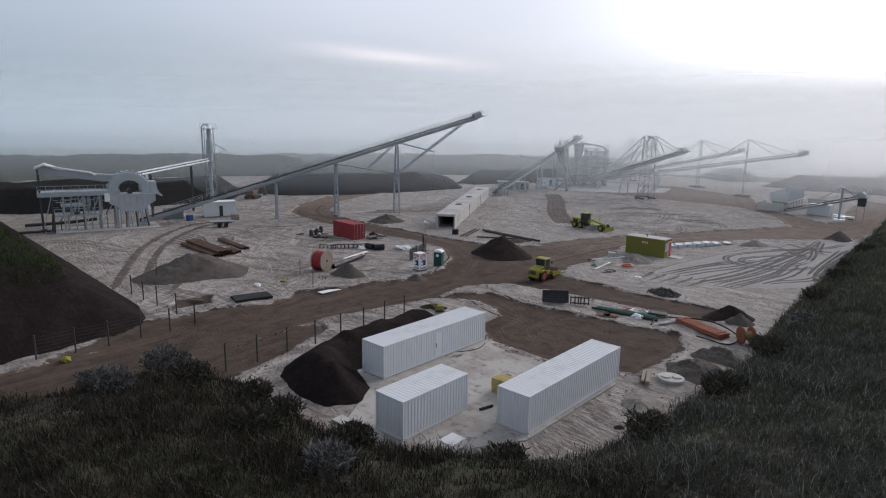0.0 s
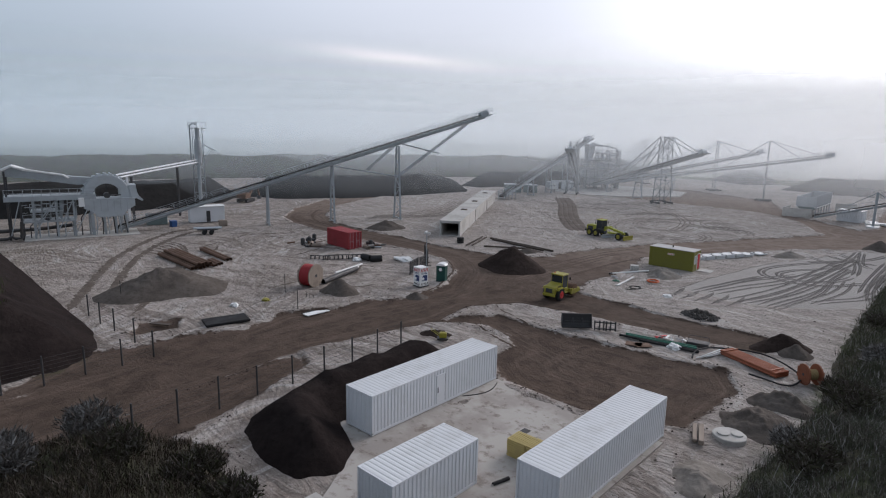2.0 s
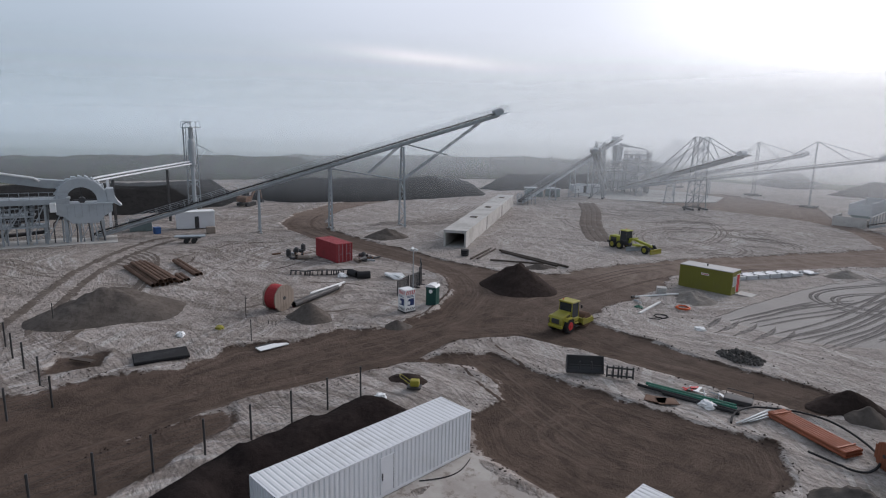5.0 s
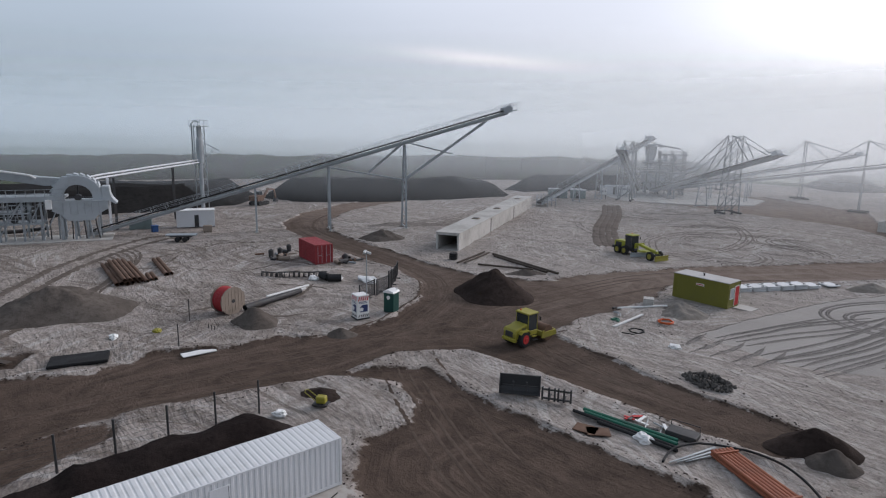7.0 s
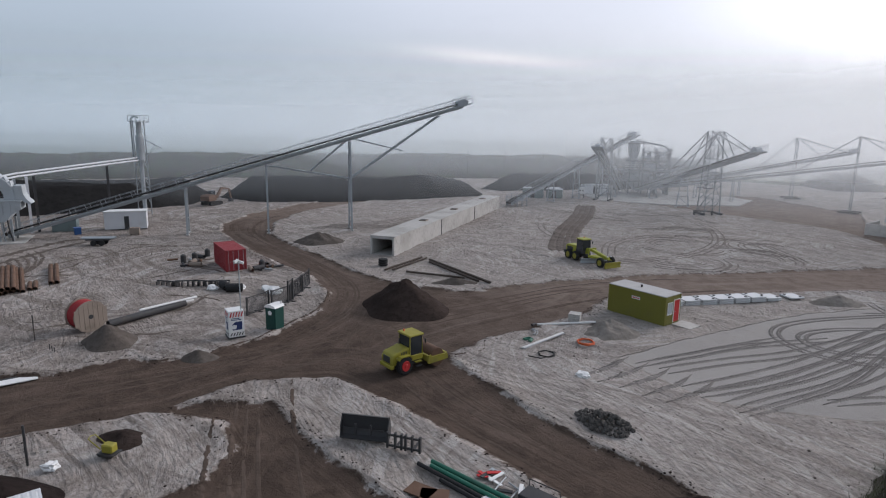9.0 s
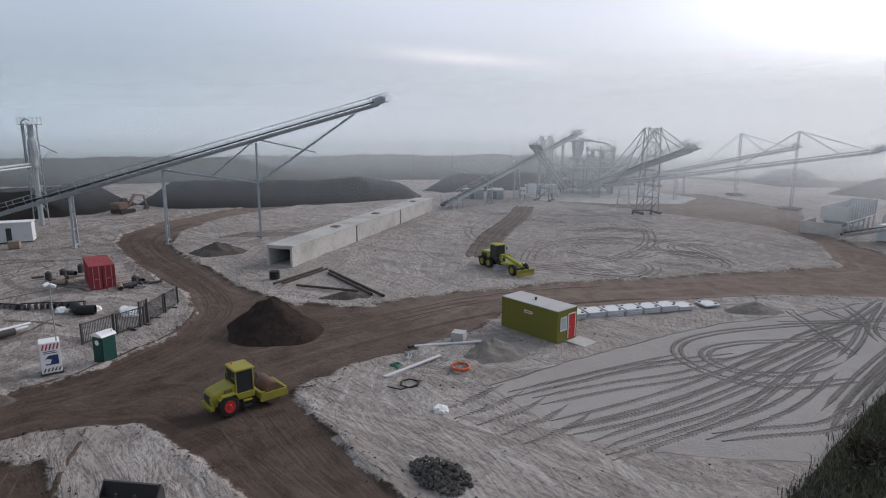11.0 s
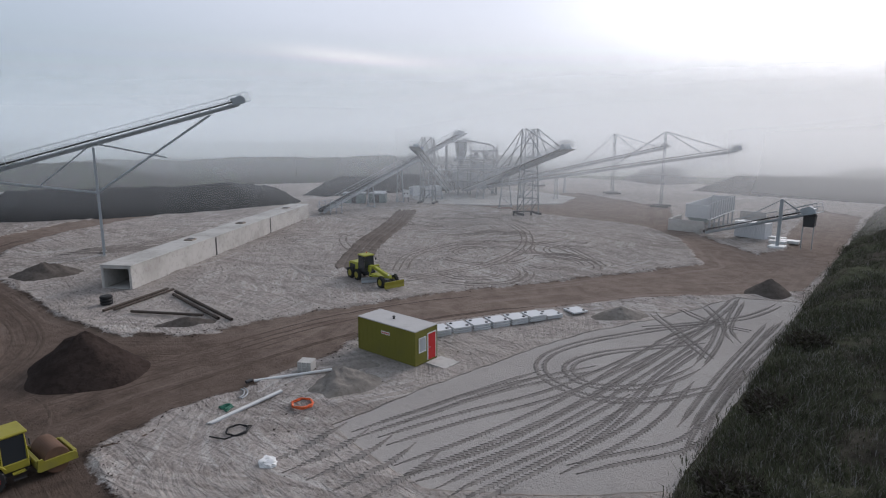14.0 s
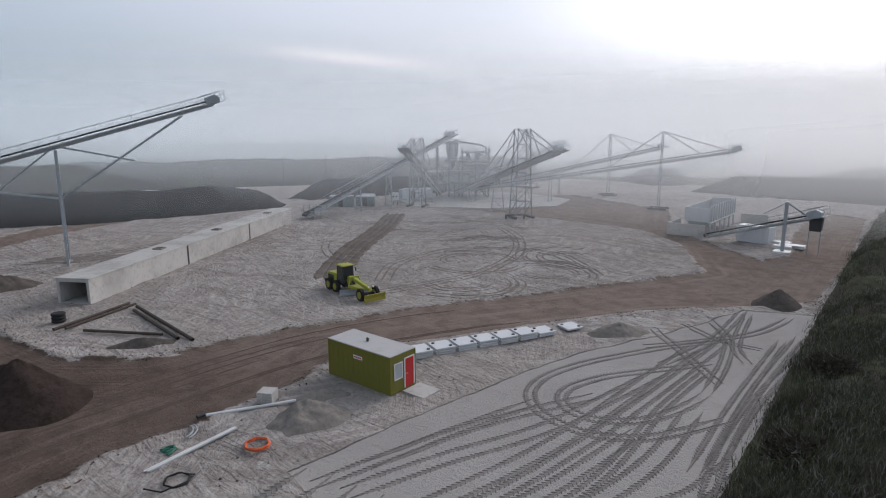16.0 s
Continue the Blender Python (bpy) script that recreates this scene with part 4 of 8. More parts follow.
heap(-42.0, 47.6, 2.0, 1.5, 0.35, MAT["soil_brown"], "thin spread of brown soil beside the road", 20, 17, lumps=0.6)
# a low dark mound stands in for the pit's dark inside
heap(-15.6, 36.7, 1.25, 0.9, 0.1, MAT["soil"], "low dark earth patch standing in for a pit", 10, 18, lumps=1.5, category="pit", name="earth_pit")
ridge("soil_heap", -44, -27, 22, 48, [(-39.4, 27.5), (-41.0, 31.5), (-41.2, 37), (-41.3, 42.4), (-38.6, 44.2), (-35.0, 44.0), (-34.7, 31.0), (-31.8, 29.6), (-29.9, 27.4), (-31.2, 25.3), (-34.5, 25.0), (-38, 26)], 1.9, 0.75,
      MAT["soil"], "long dark topsoil heap between fence and white container", 61, 0.35, rough=1.1, scale=0.55)
DARK = earth("dark_stockpile", (0.028, 0.027, 0.026), (0.02, 0.019, 0.019), (0.045, 0.042, 0.04), 0.5, 0.1)
ridge("stockpile", -160, -118, 84, 154, [(-152, 90), (-140, 93), (-131, 108), (-124.5, 128), (-122.5, 146), (-125, 150), (-132, 146), (-142, 122), (-156, 98)], 5.0, 0.85,
      DARK, "long dark stockpile with a flat crest", 71, 1.0, "stockpile", 0.4)
ridge("stockpile", -185, -100, 20, 95, [(-172, 28), (-150, 24), (-140, 40), (-139, 62), (-141, 79), (-152, 90), (-162, 84), (-168, 60)], 4.6, 0.8,
      DARK, "dark flat-topped stockpile behind the wheel washer", 73, 1.0, "stockpile", 0.4)
ridge("stockpile", -140, -105, 150, 235, [(-135, 158), (-128, 160), (-112, 198), (-108, 222), (-116, 224), (-128, 200), (-138, 172)], 4.2, 0.8,
      DARK, "dark stockpile behind the screening plant", 75, 1.0, "stockpile", 0.4)
ridge("stockpile", -95, -60, 245, 300, [(-92, 262), (-76, 250), (-68, 258), (-72, 280), (-88, 285)], 4.2, 0.6,
      DARK, "distant grey stockpile in the mist", 77, 1.2, "stockpile", 0.4)
ridge("stockpile", -66, 60, 228, 280, [(-61, 238), (-46, 235), (-17, 236), (52, 238), (52, 264), (-52, 262)], 4.4, 0.6,
      DARK, "long low stockpile at the far edge of the site", 79, 1.2, "stockpile", 0.4)
far_wall = [(-262, 10), (-236, 6), (-222, 56), (-206, 104), (-186, 140), (-166, 176), (-140, 214), (-112, 240), (-110, 256), (-150, 250), (-190, 200), (-235, 110)]
ridge("embankment", -270, -100, 0, 262, far_wall, 7.0, 0.8, MAT["bank"], "long grassy embankment closing the site", 81, 1.6, "embankment", 0.8, "structure")
ridge("embankment", -120, 120, 300, 372, [(-112, 318), (-40, 306), (60, 300), (112, 296), (112, 330), (-40, 345), (-110, 350)], 4.0, 0.4, MAT["bank"],
      "low distant embankment in the mist", 83, 2.0, "embankment", 0.8, "structure")


# ---- stones ----
def stones(x, y, rx, ry, h, count, size, label, seed):
    root = thing("stone_pile", pose(x, y, 0), label, "stone pile")
    rs = np.random.RandomState(seed)
    kinds = []
    for k in range(4):
        bm = bmesh.new()
        bmesh.ops.create_icosphere(bm, subdivisions=1, radius=1)
        for v in bm.verts:
            v.co = Vector((v.co.x * (0.8 + rs.rand() * 0.5), v.co.y * (0.6 + rs.rand() * 0.5), v.co.z * (0.5 + rs.rand() * 0.4)))
        me = bpy.data.meshes.new("stone")
        bm.to_mesh(me)
        bm.free()
        me.materials.append(MAT["stone"])
        kinds.append(me)
    for i in range(count):
        r, t = math.sqrt(rs.rand()), rs.rand() * 6.283
        st = new("stone", kinds[i % 4])
        st.parent = root
        s = size * (0.6 + rs.rand() * 0.9)
        z = h * (1 - r) * rs.rand() ** 0.35
        st.matrix_local = Matrix.LocRotScale((rx * r * math.cos(t), ry * r * math.sin(t), max(z, s * 0.2)), Euler(rs.rand(3) * 6), (s, s, s))
    return root


stones(-26.9, 71.0, 1.9, 1.25, 0.75, 300, 0.125, "loose heap of broken grey stones on sand", 4)


# ---- site cabin ----
def cabin(m):
    c = thing("site_cabin", m, "olive green site office cabin with red door and pale roof", "cabin")
    L, W, H = 6.06, 2.44, 2.75
    part("wall", boxm(-0.02, L + 0.02, -0.02, 0.06, 0.12, H - 0.08, bevel=0.01), MAT["olive"], c)
    part("wall", boxm(-0.02, L + 0.02, W - 0.06, W + 0.02, 0.12, H - 0.08, bevel=0.01), MAT["olive"], c)
    part("wall", boxm(-0.02, 0.06, 0.062, W - 0.062, 0.12, H - 0.08), MAT["olive"], c)
    part("wall", boxm(L - 0.06, L + 0.02, 0.062, W - 0.062, 0.12, H - 0.08), MAT["olive"], c)
    seam = None
    for k in range(1, 12):
        if seam is None:
            seam = part("panel_joint", boxm(-0.012, 0.012, -0.032, -0.02, 0.2, H - 0.15), MAT["olive"], c)
            seam.location = (L * k / 12, 0, 0)
        else:
            shared("panel_joint", seam, c, pose(L * k / 12, 0, 0))
    part("floor_frame", boxm(-0.04, L + 0.04, -0.04, W + 0.04, 0.0, 0.14, bevel=0.015), MAT["olive"], c)
    roof = part("roof", boxm(-0.06, L + 0.06, -0.06, W + 0.06, H - 0.08, H, bevel=0.02), MAT["grey_roof"], c, "pale grey weathered roof")
    part("roof_vent", turnedm([(0.09, H), (0.09, H + 0.2), (0.14, H + 0.21), (0.02, H + 0.28)], "z", 12, (L * 0.45, W * 0.5, 0)), MAT["dark_steel"], roof)
    for x in (0, L):
        for y in (0, W):
            part("corner_post", boxm(x - 0.06, x + 0.06, y - 0.06, y + 0.06, 0.06, H - 0.06, bevel=0.015), MAT["olive"], c)
    door = part("door", boxm(L + 0.022, L + 0.06, 1.42, 2.28, 0.16, 2.2, bevel=0.01), MAT["red"], c, "bright red door")
    part("door_frame", platem([(1.34, 0.14), (1.42, 0.14), (1.42, 2.2), (2.28, 2.2), (2.28, 0.14), (2.36, 0.14), (2.36, 2.28), (1.34, 2.28)], "x", L + 0.02, L + 0.07), MAT["white"], door)
    part("door_handle", boxm(L + 0.06, L + 0.12, 1.5, 1.62, 1.12, 1.16), MAT["steel"], door)
    win = part("window", boxm(L + 0.022, L + 0.03, 0.42, 1.12, 1.0, 2.05), MAT["grey_sheet"], c, "window with a closed pale shutter")
    part("window_frame", platem([(0.36, 0.94), (1.18, 0.94), (1.18, 2.11), (0.36, 2.11), (0.36, 2.05), (1.12, 2.05), (1.12, 1.0), (0.42, 1.0), (0.42, 2.05), (0.36, 2.05)], "x", L + 0.02, L + 0.06), MAT["white"], win)
    sign = part("sign", boxm(2.55, 3.45, -0.045, -0.022, 1.85, 2.1, bevel=0.01), MAT["white"], c, "small white sign")
    for i, (a, b) in enumerate(((2.62, 2.8), (2.83, 2.98), (3.01, 3.2), (3.23, 3.38))):
        part("sign_bar", boxm(a, b, -0.052, -0.045, 1.92, 2.03), MAT["red"], sign)
    return c


cabin(pose(-41.1, 90.6, 0.02))
tagged(mesh_object("doorstep_slab", boxm(-34.9, -33.0, 91.6, 93.4, -0.02, 0.09, bevel=0.02), MAT["concrete"]), "pale concrete slab before the cabin's red door", "slab")


# ---- stacked plates beside the road ----
def plates(x, y, turn, layers):
    p = thing("plate_stack", pose(x, y, 0, 0, 0, turn), "stack of white concrete road plates on the sand", "plate stack", "plate stacks")
    for i in range(layers):
        o = 0.03 * math.sin(i * 5 + x)
        slab = part("plate", boxm(-0.85 + o, 0.85 + o, -0.84, 0.84, 0.05 + i * 0.2, 0.2 + i * 0.2, bevel=0.015), MAT["white_roof"], p)
        if i < layers - 1:
            for u in (-0.6, 0.6):
                part("batten", boxm(u - 0.05, u + 0.05, -0.8, 0.8, 0.2 + i * 0.2, 0.25 + i * 0.2), MAT["timber"], slab)
    for u, v in ((-0.5, -0.55), (0.5, 0.55)):
        part("lifting_eye", turnedm([(0.14, 0), (0.14, 0.06)], "z", 10, (u, v, 0.2 * layers)), MAT["dark_steel"], slab)
    return p


for k in range(7):
    f = k / 6
    plates(-38.4 + f * 5.0, 97.4 + f * 10.6, -25, 3 if k < 6 else 2)
plates(-32.3, 111.0, -25, 1)

# ---- loose goods between cabin and road ----
pal = thing("paver_pallet", pose(-40.6, 84.9, 0, 0, 0, 30), "pallet of pale grey paving blocks in wrap", "pallet")
for i in range(3):
    part("runner", boxm(-0.55, 0.55, -0.5 + i * 0.45, -0.4 + i * 0.45, 0, 0.12), MAT["old_wood"], pal)
for i in range(4):
    for j in range(3):
        part("block_layer", boxm(-0.52 + j * 0.35, -0.19 + j * 0.35, -0.5, 0.5, 0.13 + i * 0.19, 0.31 + i * 0.19, bevel=0.012), MAT["concrete"], pal)
tagged(mesh_object("long_pipe", pipem((-41.9, 81.3, 0.12), (-39.1, 86.0, 0.2), 0.1, 0.015), MAT["white"]), "pale cream plastic pipe lying on sand", "pipe")
tagged(mesh_object("pipe_end_cap", turnedm([(0.12, 0), (0.12, 0.5)], "y", 12, (-42.1, 80.8, 0.13)), MAT["dark_steel"]), "black pipe sleeve on the sand", "pipe")
tub = thing("conduit_bundle", pose(0, 0, 0), "bundle of pale grey plastic conduits on sand", "conduits")
for i in range(5):
    part("conduit", pipem((-38.75 + i * 0.07, 75.9 + 0.05 * i, 0.06 + 0.05 * (i % 2)), (-39.3 + i * 0.07, 81.6, 0.06 + 0.05 * (i % 2)), 0.04, 0.006, 8), MAT["white"] if i % 2 else MAT["steel"], tub)
bend = thing("conduit_bend", pose(-40.6, 79.5, 0.06, 0, 0, 20), "pair of curved pale conduits on sand", "conduits")
for r in (1.0, 1.22):
    part("bend", tube(bmesh.new(), [(math.cos(a) * r - 0.9, math.sin(a) * r - 0.2, 0.02) for a in np.linspace(-0.2, 1.3, 12)], 0.045, 8), MAT["steel"], bend)


def coil(name, x, y, r, turns, thick, material, label, tail=()):
    pts = []
    for i in range(int(turns * 22)):
        a = 2 * math.pi * i / 22
        rr = r * (1 + 0.07 * math.sin(i * 1.7) + 0.05 * math.sin(i * 0.31))
        pts.append((math.cos(a) * rr + 0.05 * math.sin(i * 0.37), math.sin(a) * rr, thick + 0.02 + 0.03 * (i // 22) + 0.01 * math.sin(i)))
    pts += [(px, py, thick) for px, py in tail]
    ob = mesh_object(name, tube(bmesh.new(), pts, thick, 6), material, smooth=True)
    ob.location = (x, y, 0.02)
    return tagged(ob, label, "hose")


coil("orange_duct_coil", -36.4, 81.2, 0.66, 6, 0.032, MAT["orange"], "coil of bright orange cable duct on sand")
coil("black_hose", -36.6, 76.6, 0.62, 2.3, 0.04, MAT["rubber"], "loose coil of black hose on sand", [(0.2, 0.9), (0.5, 0.2), (0.35, -1.0), (-0.6, -1.4)])
green = thing("strap_heap", pose(-39.6, 77.8, 0.05), "tangle of green lifting straps on sand", "straps")
for i in range(9):
    a = i * 0.7
    part("strap", tube(bmesh.new(), [(0.5 * math.cos(a + t) * (0.4 + 0.1 * i % 0.7), 0.35 * math.sin(a * 1.7 + t * 2), 0.03 + 0.03 * (i % 4) + 0.05 * abs(math.sin(3 * t))) for t in np.linspace(0, 2.6, 9)], 0.045, 6), MAT["pipe_green"], green)


def sack(name, x, y, rx, ry, h, material, label, seed, z=0.0, category="bag"):
    bm = bmesh.new()
    bmesh.ops.create_icosphere(bm, subdivisions=3, radius=1)
    for v in bm.verts:
        p = v.co.copy()
        k = 1 + 0.42 * noise.noise(p * 1.7 + Vector((seed, 0, 0))) + 0.3 * noise.noise(p * 4.2 + Vector((0, seed, 0)))
        v.co = Vector((p.x * rx * k, p.y * ry * k, max(p.z, -0.35) * h * k * 0.75 + h * 0.26))
    ob = mesh_object(name, bm, material)
    ob.location = (x, y, z)
    return tagged(ob, label, category)


sack("crumpled_bag", -32.3, 75.7, 0.6, 0.45, 0.26, MAT["white"], "crumpled white plastic bag on the sand", 3)


# ---- old pipes and tyres at the tunnel mouth ----
def log(x0, y0, x1, y1, r, label, z=None, material=None):
    ob = mesh_object("steel_pipe", pipem((x0, y0, r if z is None else z), (x1, y1, r if z is None else z), r, 0.03), material or MAT["timber"])
    return tagged(ob, label, "pipe", "old pipes")


log(-67.4, 81.6, -70.6, 89.6, 0.13, "long rusty brown steel pipe on the sand")
log(-66.9, 82.4, -69.9, 89.9, 0.12, "long rusty brown steel pipe on the sand")
log(-65.1, 83.2, -58.7, 87.0, 0.13, "rusty brown steel pipe lying across sand")
log(-68.7, 89.5, -55.3, 87.9, 0.16, "thick rusty brown steel pipe on the sand")
log(-67.6, 88.7, -56.6, 87.3, 0.16, "thick rusty brown steel pipe on the sand")
tyres = thing("tyre_stack", pose(-69.8, 82.9, 0.0), "stack of old grey tyres by the tunnel", "tyres")
for i in range(3):
    part("tyre", turnedm([(0.3, 0.02 + i * 0.3), (0.52, 0.02 + i * 0.3), (0.6, 0.1 + i * 0.3), (0.6, 0.22 + i * 0.3), (0.52, 0.3 + i * 0.3), (0.3, 0.3 + i * 0.3)], "z", 20), MAT["rubber"], tyres)


# ---- sign block, mast, toilet, gates ----
def sign_block(m):
    s = thing("sign_block", m, "white four-sided site sign with striped head", "sign")
    w, h = 0.62, 2.35
    part("body", boxm(-w, w, -w, w, 0.12, h, bevel=0.02), MAT["white"], s)
    part("base", boxm(-w - 0.05, w + 0.05, -w - 0.05, w + 0.05, 0, 0.12), MAT["dark_steel"], s)
    for turn in range(4):
        face = part("panel", boxm(-w + 0.05, w - 0.05, -w - 0.012, -w - 0.002, 0.2, h - 0.06), MAT["white"], s)
        face.rotation_euler = (0, 0, radians(90 * turn))
        for z in (h - 0.52, 0.24):
            for k in range(5):
                u = -w + 0.1 + k * 0.22
                part("stripe", platem([(u, z), (u + 0.1, z), (u + 0.22, z + (0.42 if z > 1 else 0.26)), (u + 0.12, z + (0.42 if z > 1 else 0.26))], "y", -w - 0.018, -w - 0.012), MAT["red"] if z > 1 else MAT["dark_steel"], face)
        part("emblem", platem([(-0.32, 0.72), (0.46, 0.72), (0.46, 1.42), (-0.1, 1.42), (-0.32, 1.2)], "y", -w - 0.018, -w - 0.012), MAT["navy"], face, "dark blue emblem")
        part("emblem_mark", platem([(-0.44, 0.86), (-0.05, 0.8), (0.05, 1.1), (-0.25, 1.2)], "y", -w - 0.022, -w - 0.018), MAT["white"], face)
        for k in range(2):
            part("text_bar", boxm(-0.42, 0.42 - 0.1 * k, -w - 0.016, -w - 0.012, 1.56 + k * 0.12, 1.62 + k * 0.12), MAT["navy"], face)
    mast = part("mast", beamm((0.45, -0.45, 2.3), (0.45, -0.45, 6.6), 0.09, sides=8), MAT["steel"], s)
    # white camera housings round the mast top
    for a in range(3):
        t = a * 2.1
        cam_box = part("lamp_head", boxm(-0.1, 0.1, 0.05, 0.45, -0.1, 0.1, bevel=0.02), MAT["white"], mast)
        cam_box.matrix_local = pose(0.45, -0.45, 6.45 + 0.15 * (a % 2), -20, 0, math.degrees(t))
    part("cross_arm", beamm((0.1, -0.45, 6.3), (0.8, -0.45, 6.3), 0.06), MAT["steel"], mast)
    return s


sign_block(pose(-54.95, 58.6, 0, 0, 0, 83))


def toilet(m):
    t = thing("portable_toilet", m, "dark green portable toilet with white roof", "toilet")
    part("body", boxm(-0.55, 0.55, -0.55, 0.55, 0.1, 2.05, bevel=0.03), MAT["green"], t)
    part("skid", boxm(-0.6, 0.6, -0.6, 0.6, 0, 0.1), MAT["dark_steel"], t)
    bm = bmesh.new()
    plate(bm, [(-0.62, 2.05), (0.62, 2.05), (0.5, 2.22), (0.0, 2.36), (-0.5, 2.22)], "y", -0.62, 0.62)
    part("roof", bm, MAT["white"], t, "white domed roof")
    door = part("door", boxm(-0.42, 0.42, -0.585, -0.55, 0.2, 1.95, bevel=0.01), MAT["green"], t)
    part("emblem", turnedm([(0.2, -0.6), (0.2, -0.585)], "y", 20, (0, 0, 1.6)), MAT["white"], door, "round white emblem")
    part("vent_pipe", beamm((0.4, 0.4, 2.0), (0.4, 0.4, 2.5), 0.1, sides=8), MAT["white"], t)
    return t


toilet(pose(-54.7, 62.0, 0, 0, 0, 25))


def gate(x0, y0, x1, y1, h, bars, label):
    a, b = Vector((x0, y0, 0)), Vector((x1, y1, 0))
    ln = (b - a).length
    g = thing("fence_gate", Matrix.Translation(a) @ Matrix.Rotation(math.atan2(y1 - y0, x1 - x0), 4, "Z"), label, "gate", "gate panels")
    for x in (0, ln):
        part("post", boxm(x - 0.06, x + 0.06, -0.06, 0.06, 0, h + 0.1), MAT["dark_steel"], g)
    for z in (0.12, h):
        part("rail", boxm(0.06, ln - 0.06, -0.03, 0.03, z - 0.04, z + 0.04), MAT["dark_steel"], g)
    bar = None
    n = int(ln / bars)
    for i in range(1, n):
        if bar is None:
            bar = part("bar", boxm(-0.016, 0.016, -0.016, 0.016, 0.12, h), MAT["dark_steel"], g)
            bar.location = (ln * i / n, 0, 0)
        else:
            shared("bar", bar, g, pose(ln * i / n, 0, 0))
    part("foot", boxm(ln * 0.5 - 0.1, ln * 0.5 + 0.1, -0.5, 0.5, 0, 0.12), MAT["rubber"], g)
    return g


gate(-59.6, 61.4, -60.8, 64.0, 1.7, 0.14, "dark steel sliding gate panel with bars")
gate(-60.6, 64.2, -61.6, 66.6, 1.7, 0.14, "dark steel gate panel leaning in a row")
gate(-61.3, 66.2, -61.9, 67.0, 2.2, 0.2, "tall narrow dark steel gate post frame")
gate(-62.0, 66.9, -64.2, 69.0, 1.8, 0.14, "dark steel sliding gate panel with bars")
gate(-64.3, 69.2, -66.4, 71.0, 1.8, 0.2, "pale mesh gate panel at the road's edge")


# ---- cable reels ----
def reel(m, r, w, flange, drum, drum_r, label):
    """A reel with its axis along y."""
    t = thing("cable_reel", m, label, "cable reel")
    for y in (-w / 2, w / 2):
        fl = part("flange", turnedm([(r, y - 0.05), (r, y + 0.05)], "y", 36, (0, 0, r)), flange, t)
        for k in range(7):
            u = -r * 0.85 + k * r * 0.28
            s = math.sqrt(max(r * r - u * u, 0.01)) * 0.97
            yy = y + math.copysign(0.052, y)
            part("board", boxm(u - r * 0.125, u + r * 0.125, min(yy, yy + math.copysign(0.02, y)), max(yy, yy + math.copysign(0.02, y)), r - s, r + s), flange, fl)
        part("hub", turnedm([(r * 0.14, y - 0.09), (r * 0.14, y + 0.09)], "y", 16, (0, 0, r)), MAT["dark_steel"], fl)
    bm = bmesh.new()
    prof = []
    n = 14
    for i in range(n):
        y = -w / 2 + 0.05 + (w - 0.1) * i / n
        d = (w - 0.1) / n
        prof += [(drum_r, y), (drum_r + 0.03, y + d * 0.5)]
    turned(bm, prof, "y", 36, (0, 0, r))
    part("winding", bm, drum, t)
    return t


reel(pose(-63.6, 49.1, 0.0, 0, 0, -73), 1.35, 1.5, MAT["old_wood"], MAT["crimson"], 1.22, "big wooden cable reel wound with red duct")
reel(pose(-14.6, 59.4, 0.0, 0, 0, -47), 0.8, 0.95, MAT["drum_side"], MAT["wood"], 0.36, "empty wooden cable drum at the bank's foot")
bundle = thing("pipe_bundle", pose(0, 0, 0), "dark steel and pale pipes beside the cable reel", "pipes")
part("pipe", pipem((-63.2, 50.6, 0.35), (-65.6, 57.6, 0.45), 0.32, 0.03), MAT["dark_steel"], bundle)
part("pipe", pipem((-64.0, 51.6, 0.15), (-66.4, 58.6, 0.4), 0.14, 0.02), MAT["white"], bundle, "pale plastic pipe")
part("pipe", pipem((-64.5, 53.4, 0.75), (-65.9, 58.8, 0.8), 0.12, 0.02), MAT["white"], bundle, "pale plastic pipe")


# ---- stacked steel pipes ----
def pipe_stack(m, rows, length, r, label):
    t = thing("pipe_stack", m, label, "pipe stack", "steel pipe stacks")
    rs = np.random.RandomState(3)
    for z, n in enumerate(rows):
        for i in range(n):
            o = rs.rand() * 0.8 - 0.4
            part("pipe", pipem(((i - (n - 1) / 2) * r * 2.05, o, r + z * r * 1.75), ((i - (n - 1) / 2) * r * 2.05, o + length, r + z * r * 1.75), r, 0.025, 12), MAT["rust"], t)
    return t


pipe_stack(pose(-80.0, 44.3, 0, 0, 0, 86.5), [7, 4], 11.5, 0.24, "stack of rusty brown steel pipes on sand")
pipe_stack(pose(-81.7, 48.7, 0, 0, 0, 84), [2], 9.5, 0.26, "pair of rusty brown steel pipes on sand")
pipe_stack(pose(-80.1, 46.6, 0, 0, 0, 84), [2], 3.2, 0.24, "short rusty steel pipe ends beside the stack")


